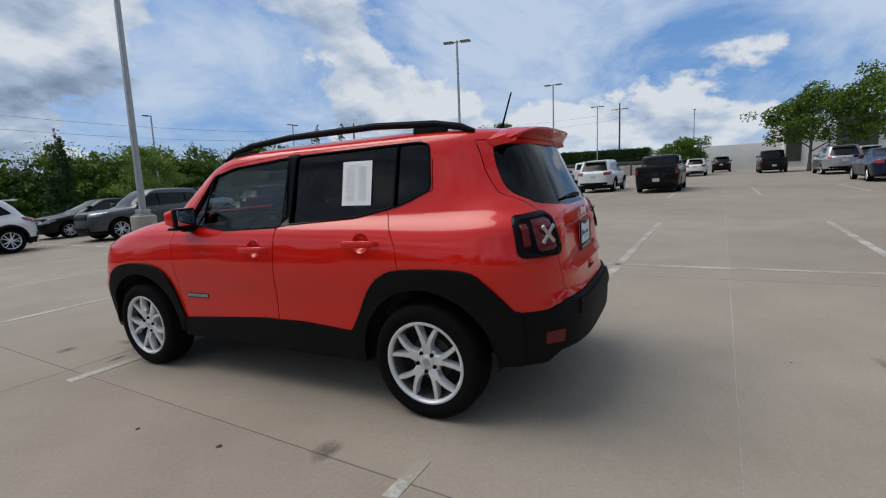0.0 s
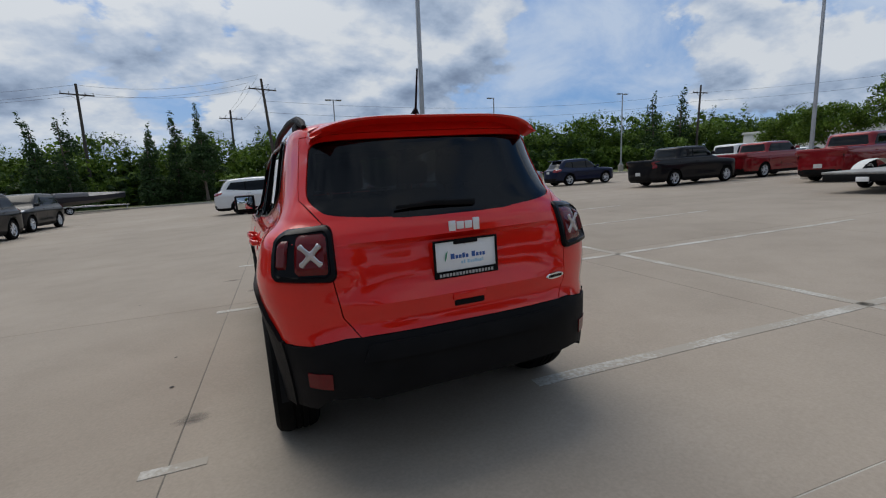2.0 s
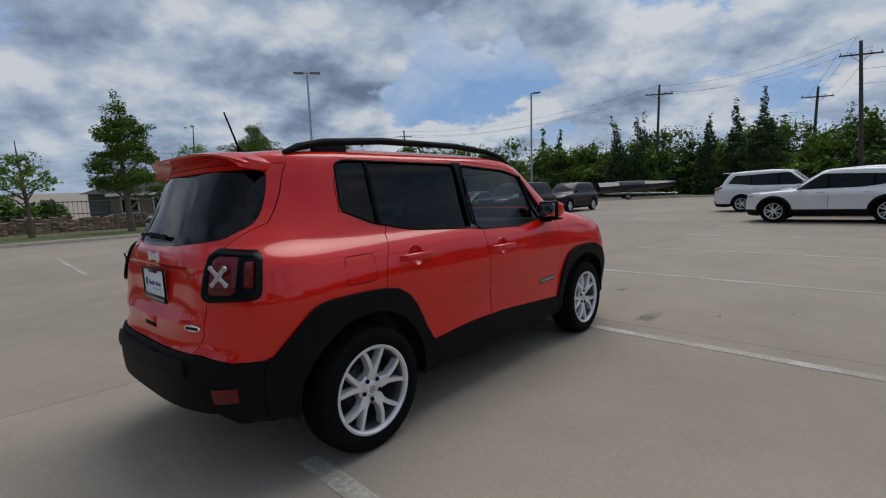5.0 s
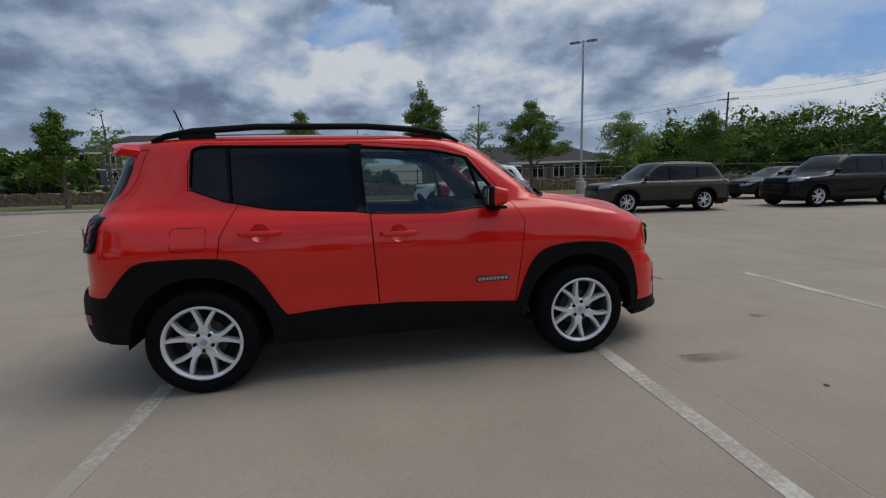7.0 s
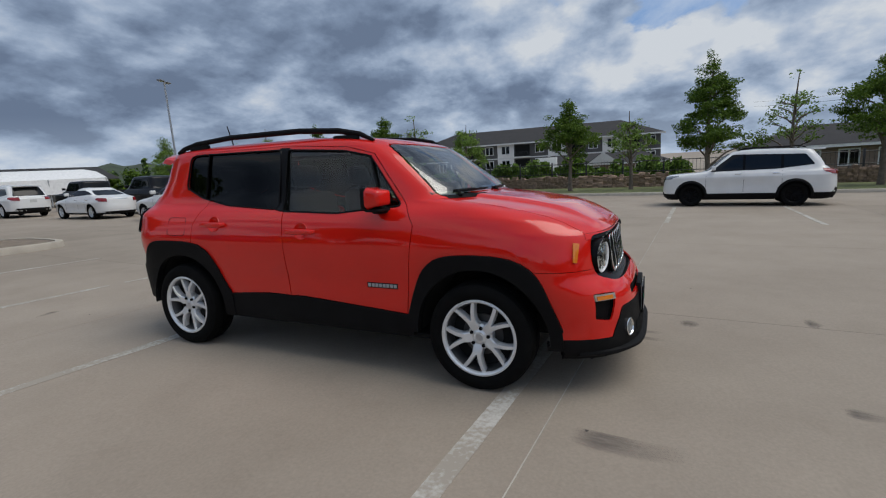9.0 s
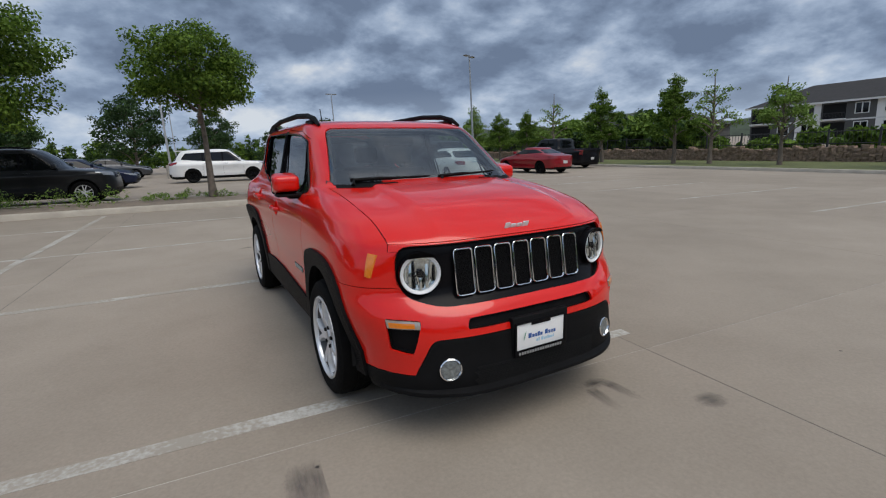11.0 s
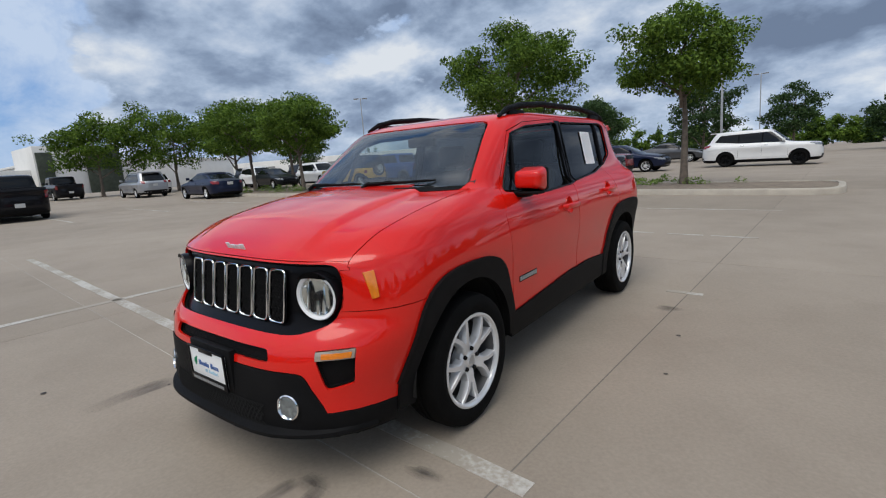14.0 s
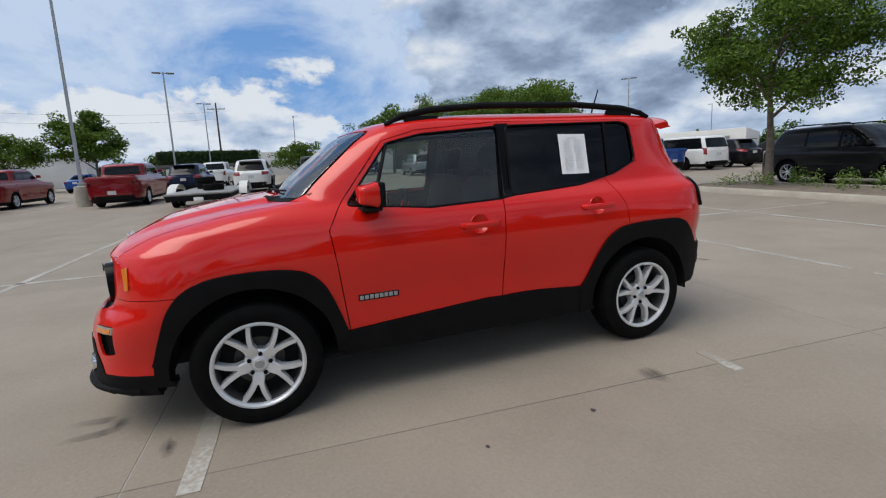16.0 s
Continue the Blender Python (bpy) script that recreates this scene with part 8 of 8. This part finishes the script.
part("gable", b, WTRIM, club, "white gable")

# dealership hall, low hedge-covered deck and warehouse wall on the right
hall = thing("showroom_hall", upright(92, -30, 4), "white flat roofed showroom hall with tall fins", "building")
for nm, dims, m_ in (("wall", (-9, 9, -16, 14, -1, 3.9), STUCCO), ("tower", (-10, -2, 9, 15, -1, 6.1), STUCCO), ("green_screen", (-10.4, -10.0, 4.5, 9.0, -1, 6.0), None), ("entrance_fin", (-10.3, -9.9, 13, 14.8, 0, 5.2), None), ("long_wall", (-8, 0, 15, 46, -1, 3.0), STUCCO), ("parapet", (-9.2, 9.2, -16.2, 14.2, 3.9, 4.25), STUCCO)):
    b = bmesh.new()
    box(b, *dims, 0.03)
    part(nm, b, m_ or mat("dark_screen", (0.045, 0.055, 0.04), 0.9, 0, 0.4, 2), hall)
deck = thing("hedge_deck", upright(76, 8, 4), "long low deck covered with clipped green hedge", "building")
b = bmesh.new()
box(b, -3, 3, -6.5, 7.5, 1.6, 2.0, 0.03)
part("deck_slab", b, mat("deck_grey", (0.09, 0.09, 0.09), 0.9), deck)
for k in range(6):
    b = bmesh.new()
    box(b, -3, -2.7, -6.4 + k * 2.7, -6.1 + k * 2.7, -1, 1.6, 0.02)
    part("column", b, mat("deck_grey", (0.09, 0.09, 0.09)), deck)
b = bmesh.new()
box(b, -2.6, 2.6, -6.2, 7.2, 2.0, 3.9, 0.15, 2)
part("hedge_core", b, mat("hedge_dark", (0.018, 0.035, 0.012), 0.95, 0, 0.5, 1.5, 0.8, 8), deck)
_rng = np.random.default_rng(77)
v, f = leaf_cloud(_rng, [((-2.6, -6 + k * 0.7, 2.4 + j * 0.6), (0.25, 0.5, 0.35)) for k in range(19) for j in range(3)], 5000, 0.14)
leaf_object("hedge_leaves", v, f, LEAFDK, deck)
ware = thing("warehouse", upright(66, 30, 10), "low pale warehouse behind trees", "building")
b = bmesh.new()
box(b, -5, 5, -9, 9, -1, 3.2, 0.05)
part("wall", b, STUCCO, ware)
b = bmesh.new()
box(b, -5.15, 5.15, -9.15, 9.15, 3.2, 3.5, 0.03)
part("parapet", b, WTRIM, ware)
far_hall = thing("service_hall", upright(66, -60, 30), "long pale service building far behind the cars", "building")
b = bmesh.new()
box(b, -20, 20, -8, 8, -1, 3.0, 0.05)
part("wall", b, STUCCO, far_hall)
for k in range(6):
    b = bmesh.new()
    box(b, -18 + k * 6, -14.5 + k * 6, 8.0, 8.05, 0, 2.0)
    part("shutter", b, mat("grey_shutter", (0.22, 0.22, 0.22), 0.6), far_hall)

# white canopy
cv = thing("canopy_tent", upright(-18.6, -46.5, -8), "white fabric canopy with a peaked end", "tent")
prof = [(-4.5, 1.0), (-4.4, 2.2), (-2.5, 2.8), (0, 3.1), (2.5, 2.8), (4.4, 2.2), (4.5, 1.0)]
b = bmesh.new()
rows = [[b.verts.new((sx, px_, pz_)) for px_, pz_ in prof] for sx in np.linspace(-4.2, 4.2, 7)]
for a, c in zip(rows, rows[1:]):
    for j in range(6):
        b.faces.new((a[j], a[j + 1], c[j + 1], c[j]))
b.faces.new(rows[0]), b.faces.new(rows[-1][::-1])
bmesh.ops.recalc_face_normals(b, faces=b.faces)
part("fabric", b, mat("white_fabric", (0.72, 0.72, 0.71), 0.8), cv)
for sx in (-4.1, 0, 4.1):
    for yy_ in (-4.4, 4.4):
        b = bmesh.new()
        tube(b, [(sx, yy_, 0), (sx, yy_, 2.2)], 0.05, 6)
        part("leg", b, STEEL, cv)
barn = thing("dark_barn", upright(-29.0, -72.0, -10), "dark low pitched roof behind the canopy", "building")
b = bmesh.new()
box(b, -8, 8, -6, 6, 0, 2.4)
part("wall", b, TAN, barn)
b = bmesh.new()
rv = [b.verts.new(p) for p in ((-9, -7, 2.4), (9, -7, 2.4), (9, 7, 2.4), (-9, 7, 2.4), (-9, 0, 4.3), (9, 0, 4.3))]
b.faces.new((rv[0], rv[1], rv[5], rv[4])), b.faces.new((rv[2], rv[3], rv[4], rv[5])), b.faces.new((rv[0], rv[4], rv[3])), b.faces.new((rv[1], rv[2], rv[5])), b.faces.new((rv[0], rv[3], rv[2], rv[1]))
part("roof", b, ROOFT, barn)

# flat trailer with spare tyres on it
tr = thing("flat_trailer", at(17.2, 3.1, -90 + G), "white flatbed car trailer with loose tyres on deck", "trailer")
b = bmesh.new()
box(b, -1.05, 1.05, -2.9, 2.6, 0.53, 0.60, 0.02)
part("deck", b, mat("worn_aluminium", (0.27, 0.265, 0.25), 0.6, 0.2, 0.3, 3), tr)
b = bmesh.new()
box(b, -1.0, 1.0, -2.92, -2.80, 0.34, 0.53, 0.02)
for s in (-1, 1):
    box(b, *sorted((s * 0.86, s * 1.0)), -2.8, 2.5, 0.38, 0.53, 0.01)
part("rear_beam", b, PLASTIC, tr)
for s in (-1, 1):
    b = bmesh.new()
    ring = [(s * 1.22, -0.2 + 0.95 * math.cos(a), 0.42 + 0.44 * math.sin(a)) for a in (math.pi * i / 10 for i in range(11))]
    rows = [[b.verts.new(Vector(p) + Vector((dx, 0, 0))) for p in ring] for dx in (-0.15, 0.15)]
    for j in range(10):
        b.faces.new((rows[0][j], rows[0][j + 1], rows[1][j + 1], rows[1][j]))
    part("mudguard", b, WTRIM, tr)
    for yy_ in (-0.62, 0.22):
        plain_wheel(tr, Matrix.Translation((s * 1.2, yy_, 0.33)) @ (Matrix.Rotation(math.pi, 4, "Z") if s < 0 else Matrix.Identity(4)), 0.33, 0.32, "silver")
b = bmesh.new()
tube(b, [(-0.9, 2.6, 0.5), (0, 4.0, 0.48)], 0.05, 6), tube(b, [(0.9, 2.6, 0.5), (0, 4.0, 0.48)], 0.05, 6), tube(b, [(0, 3.9, 0.0), (0, 3.9, 0.8)], 0.035, 6)
part("tongue", b, PLASTIC, tr)
b = bmesh.new()
box(b, -0.15, 0.15, -2.96, -2.93, 0.34, 0.46, 0.004)
part("number_plate", b, WHITE, tr)
for dx, dy, zz in ((0.25, -1.3, 0.72), (-0.35, 0.9, 0.72), (-0.35, 0.9, 0.95)):
    o = thing("loose_tyre", at(17.2, 3.1, -90 + G) @ Matrix.Translation((dx, dy, zz)) @ Matrix.Rotation(math.pi / 2, 4, "Y"), "black tyre lying on a trailer deck", "tyre", "loose tyres")
    t = new("tyre", _wheelmesh["tyre"])
    t.parent, t.scale = o, (0.34, 0.36, 0.36)

# covered boat on a trailer by the woods
bt = thing("boat", upright(-14.6, 46.6, -58), "dark blue boat with grey cover on a trailer", "boat")
b = bmesh.new()
rows = []
for i in range(9):
    q = i / 8
    w_ = 1.15 * (1 - q**3) * 1.02
    rows.append([b.verts.new((dx * w_, -3.6 + 7.6 * q, z_)) for dx, z_ in ((-1, 1.35 + 0.3 * q), (-0.85, 0.95 + 0.35 * q), (0, 0.65 + 0.6 * q * q), (0.85, 0.95 + 0.35 * q), (1, 1.35 + 0.3 * q), (0, 1.75 + 0.1 * math.sin(3 * q)))])
for a, c in zip(rows, rows[1:]):
    for j in range(6):
        b.faces.new((a[j], a[(j + 1) % 6], c[(j + 1) % 6], c[j]))
bmesh.ops.remove_doubles(b, verts=b.verts, dist=1e-4)
bmesh.ops.recalc_face_normals(b, faces=b.faces)
part("hull", b, mat("boat_dark", (0.012, 0.014, 0.026), 0.4), bt)
b = bmesh.new()
box(b, -1.0, 1.0, -1.6, 0.8, 1.45, 1.86, 0.12, 3)
part("cover", b, mat("boat_cover", (0.20, 0.20, 0.21), 0.9), bt)
for s in (-1, 1):
    plain_wheel(bt, Matrix.Translation((s * 1.0, -0.8, 0.33)) @ (Matrix.Rotation(math.pi, 4, "Z") if s < 0 else Matrix.Identity(4)), 0.33, 0.3, "silver")
b = bmesh.new()
tube(b, [(-0.9, -2.8, 0.6), (-0.8, 1.5, 0.6), (0, 4.2, 0.55)], 0.05, 6), tube(b, [(0.9, -2.8, 0.6), (0.8, 1.5, 0.6), (0, 4.2, 0.55)], 0.05, 6), tube(b, [(0, 4.0, 0), (0, 4.0, 0.6)], 0.04, 6)
part("trailer_frame", b, STEEL, bt)

# weeds in the islands
def weeds(x0, x1, y0, y1, n, h, seed, label):
    rng = np.random.default_rng(seed)
    lobes = []
    for _ in range(n):
        p = LOT @ Vector((rng.uniform(x0, x1), rng.uniform(y0, y1), 0.12))
        r = rng.uniform(0.08, 0.28)
        lobes.append(((p.x, p.y, p.z + h * 0.35 * rng.random()), (r, r, h * rng.uniform(0.15, 0.5))))
    v, f = leaf_cloud(rng, lobes, n * 70, 0.035)
    tagged(leaf_object("weeds", v, f, LEAFLT), label, "plants", kind="stuff")


weeds(-1.2, 2.6, -13.9, -12.4, 18, 0.35, 5, "low weeds round the tree in the island")
weeds(3.0, 8.0, -13.9, -12.0, 30, 0.75, 6, "straggly weeds and tall stalks in the island")
weeds(14.5, 25.0, -13.6, -12.0, 40, 0.6, 7, "low shrubs in the far island")

# stains and small litter on the concrete


def stain(x, y, a, b_, turn, seed):
    rng = random.Random(seed)
    b = bmesh.new()
    k = 26
    pts = []
    for i in range(k):
        t = 2 * math.pi * i / k
        r = 1 + 0.25 * math.sin(3 * t + seed) + rng.uniform(-0.16, 0.16)
        pts.append((a * r * math.cos(t), b_ * r * math.sin(t)))
    c = b.verts.new((0, 0, 0.0022))
    vs = [b.verts.new((u, w_, 0.0018)) for u, w_ in pts]
    for i in range(k):
        b.faces.new((c, vs[i], vs[(i + 1) % k]))
    tagged(part("oil_stain", b, STAINF, m=at(x, y, turn)), "dark tyre scuff on concrete", "stain", "stains on the concrete")


def stain_mat():
    m = bpy.data.materials.new("faded_stain")
    m.use_nodes = True
    nt = m.node_tree
    out = nt.nodes["Material Output"]
    p = nt.nodes["Principled BSDF"]
    p.inputs["Base Color"].default_value, p.inputs["Roughness"].default_value = (0.085, 0.075, 0.068, 1), 0.75
    tr_, mx = nt.nodes.new("ShaderNodeBsdfTransparent"), nt.nodes.new("ShaderNodeMixShader")
    tcc, n = nt.nodes.new("ShaderNodeTexCoord"), nt.nodes.new("ShaderNodeTexNoise")
    mp = nt.nodes.new("ShaderNodeMapping")
    mp.inputs["Scale"].default_value = (3, 14, 1)
    nt.links.new(tcc.outputs["Object"], mp.inputs[0]), nt.links.new(mp.outputs[0], n.inputs["Vector"])
    n.inputs["Scale"].default_value, n.inputs["Detail"].default_value, n.inputs["Roughness"].default_value = 1.6, 8, 0.7
    gr = nt.nodes.new("ShaderNodeTexGradient")
    gr.gradient_type = "SPHERICAL"
    nt.links.new(tcc.outputs["Generated"], gr.inputs[0])
    mg = nt.nodes.new("ShaderNodeMapping")
    mg.inputs["Location"].default_value, mg.inputs["Scale"].default_value = (-1, -1, 0), (2, 2, 0)
    nt.links.new(tcc.outputs["Generated"], mg.inputs[0]), nt.links.new(mg.outputs[0], gr.inputs[0])
    ml = nt.nodes.new("ShaderNodeMath")
    ml.operation = "MULTIPLY"
    nt.links.new(gr.outputs["Fac"], ml.inputs[0]), nt.links.new(n.outputs[0], ml.inputs[1])
    r = nt.nodes.new("ShaderNodeValToRGB")
    nt.links.new(ml.outputs[0], r.inputs[0])
    r.color_ramp.elements[0].position, r.color_ramp.elements[1].position = 0.14, 0.55
    r.color_ramp.elements[1].color = (0.62, 0.62, 0.62, 1)
    nt.links.new(r.outputs[0], mx.inputs[0]), nt.links.new(tr_.outputs[0], mx.inputs[1]), nt.links.new(p.outputs[0], mx.inputs[2])
    nt.links.new(mx.outputs[0], out.inputs[0])
    return m


STAINF = stain_mat()
for k, (x, y, a, b_, t_) in enumerate(((-0.52, 2.07, 0.12, 0.075, 0), (-0.90, 1.76, 0.13, 0.055, 5), (-1.2, 3.42, 0.16, 0.08, 0), (-0.9, 2.5, 0.13, 0.10, 0), (-1.32, -0.95, 0.14, 0.10, 0))):
    stain(x, y, a, b_, t_, k)


def scuff_mat():
    """Rubber smeared from a dark head to a faint tail, in streaks along x."""
    m = bpy.data.materials.new("rubber_scuff")
    m.use_nodes = True
    nt = m.node_tree
    p = nt.nodes["Principled BSDF"]
    p.inputs["Base Color"].default_value, p.inputs["Roughness"].default_value = (0.10, 0.085, 0.082, 1), 0.8
    tcc, sp = nt.nodes.new("ShaderNodeTexCoord"), nt.nodes.new("ShaderNodeSeparateXYZ")
    nt.links.new(tcc.outputs["Generated"], sp.inputs[0])
    mp, n = nt.nodes.new("ShaderNodeMapping"), nt.nodes.new("ShaderNodeTexNoise")
    mp.inputs["Scale"].default_value = (7, 45, 1)
    nt.links.new(tcc.outputs["Object"], mp.inputs[0]), nt.links.new(mp.outputs[0], n.inputs["Vector"])
    n.inputs["Scale"].default_value, n.inputs["Detail"].default_value, n.inputs["Roughness"].default_value = 1.0, 8, 0.7

    def calc(op, a, b=None):
        q = nt.nodes.new("ShaderNodeMath")
        q.operation = op
        for i, v in enumerate((a, b)):
            if isinstance(v, (int, float)):
                q.inputs[i].default_value = v
            elif v is not None:
                nt.links.new(v, q.inputs[i])
        return q.outputs[0]
    tail = calc("POWER", calc("SUBTRACT", 1.0, sp.outputs[0]), 1.6)
    head = calc("MINIMUM", calc("MULTIPLY", sp.outputs[0], 6.0), 1.0)
    edge = calc("MINIMUM", calc("MULTIPLY", calc("MULTIPLY", sp.outputs[1], calc("SUBTRACT", 1.0, sp.outputs[1])), 4.5), 1.0)
    fac = calc("MULTIPLY", calc("MULTIPLY", tail, head), calc("MULTIPLY", edge, n.outputs[0]))
    r = nt.nodes.new("ShaderNodeValToRGB")
    nt.links.new(fac, r.inputs[0])
    r.color_ramp.elements[0].position, r.color_ramp.elements[1].position = 0.08, 0.50
    r.color_ramp.elements[0].color, r.color_ramp.elements[1].color = (0, 0, 0, 1), (0.58, 0.58, 0.58, 1)
    tr_, mx = nt.nodes.new("ShaderNodeBsdfTransparent"), nt.nodes.new("ShaderNodeMixShader")
    nt.links.new(r.outputs[0], mx.inputs[0]), nt.links.new(tr_.outputs[0], mx.inputs[1]), nt.links.new(p.outputs[0], mx.inputs[2])
    nt.links.new(mx.outputs[0], nt.nodes["Material Output"].inputs[0])
    return m


SCUFF = scuff_mat()
for x, y, turn, ln, wd_, bend in ((1.17, 1.86, 85, 0.85, 0.19, 0.08), (-0.435, 2.07, 82, 0.40, 0.10, 0.03), (-0.575, 2.05, 96, 0.40, 0.10, -0.03), (0.45, 3.16, 84, 0.34, 0.15, 0.02), (0.62, -3.75, 20, 0.4, 0.12, 0.02)):
    b = bmesh.new()
    rows = []
    for i in range(9):
        u = i / 8
        off = bend * u * u
        rows.append([b.verts.new((ln * u, off + wd_ * (v_ - 0.5) * (1 - 0.35 * u), 0.0026)) for v_ in (0, 0.33, 0.67, 1)])
    for p_, q_ in zip(rows, rows[1:]):
        for j in range(3):
            b.faces.new((p_[j], q_[j], q_[j + 1], p_[j + 1]))
    tagged(part("tyre_scuff", b, SCUFF, m=at(x, y, turn)), "dark smeared rubber scuff on concrete", "stain", "stains on the concrete")
for x, y, r in ((1.74, 2.45, 0.018), (1.1, 1.95, 0.010), (-1.5, -0.35, 0.016), (-1.55, 0.3, 0.012), (2.3, 2.9, 0.012), (-2.2, 2.6, 0.010), (0.6, -3.2, 0.009)):
    b = bmesh.new()
    bmesh.ops.create_icosphere(b, subdivisions=1, radius=r)
    for v_ in b.verts:
        v_.co.z = abs(v_.co.z) * 0.5
        v_.co.x *= random.uniform(0.7, 1.5)
    tagged(part("pebble", b, mat("pebble_dark", (0.06, 0.05, 0.045), 0.9), m=at(x, y, 0, 0.001)), "small dark pebble on the concrete", "pebble", "pebbles")
b = bmesh.new()
box(b, -0.11, 0.11, -0.11, 0.11, 0.0, 0.26, 0.02)
tagged(part("black_box", b, PLASTIC, m=at(3.85, 10.35, 10)), "small black box beside the lamp post base", "box")

# ---- concrete slabs of the lot, with open joints ----
SLAB_U, SLAB_V, JOINT = 4.53, 4.65, 0.0075
lotpave = thing("pavement", LOT, "beige concrete slabs with sawn joints", "pavement", kind="structure")
U0, V0 = -5.13, 0.29


def slab_mesh(w, h):
    b = bmesh.new()
    box(b, -w / 2, w / 2, -h / 2, h / 2, -0.035, 0.0)
    top = [e for e in b.edges if all(v.co.z > -0.001 for v in e.verts)]
    bmesh.ops.bevel(b, geom=top, offset=0.0012, segments=1, affect="EDGES")
    return smooth_mesh(b, "slab", LOTCONC, 20)


slab = slab_mesh(SLAB_U - JOINT, SLAB_V - JOINT)
for i in range(-5, 6):
    for j in range(-6, 9):
        o = new("slab", slab)
        o.parent = lotpave
        o.matrix_basis = GRID @ Matrix.Translation((U0 + (i + 0.5) * SLAB_U, V0 + (j + 0.5) * SLAB_V, 0))

DARKSEAL = mat("dark_joint_sealant", (0.13, 0.115, 0.098), 0.9, 0, 0.6, 0.5, 0.3, 30)
PALESEAL = mat("pale_joint_sealant", (0.36, 0.335, 0.29), 0.9, 0, 0.45, 0.5, 0.3, 30)
for k in range(-5, 7):
    b = bmesh.new()
    box(b, -0.0036, 0.0036, -6 * SLAB_V, 9 * SLAB_V, -0.03, -0.0018)
    part("joint_sealant", b, DARKSEAL, lotpave, m=GRID @ Matrix.Translation((U0 + k * SLAB_U, V0, 0)))
for k in range(-6, 10):
    b = bmesh.new()
    box(b, -5 * SLAB_U, 6 * SLAB_U, -0.0036, 0.0036, -0.03, -0.0022)
    part("joint_sealant", b, PALESEAL, lotpave, m=GRID @ Matrix.Translation((U0, V0 + k * SLAB_V, 0)))
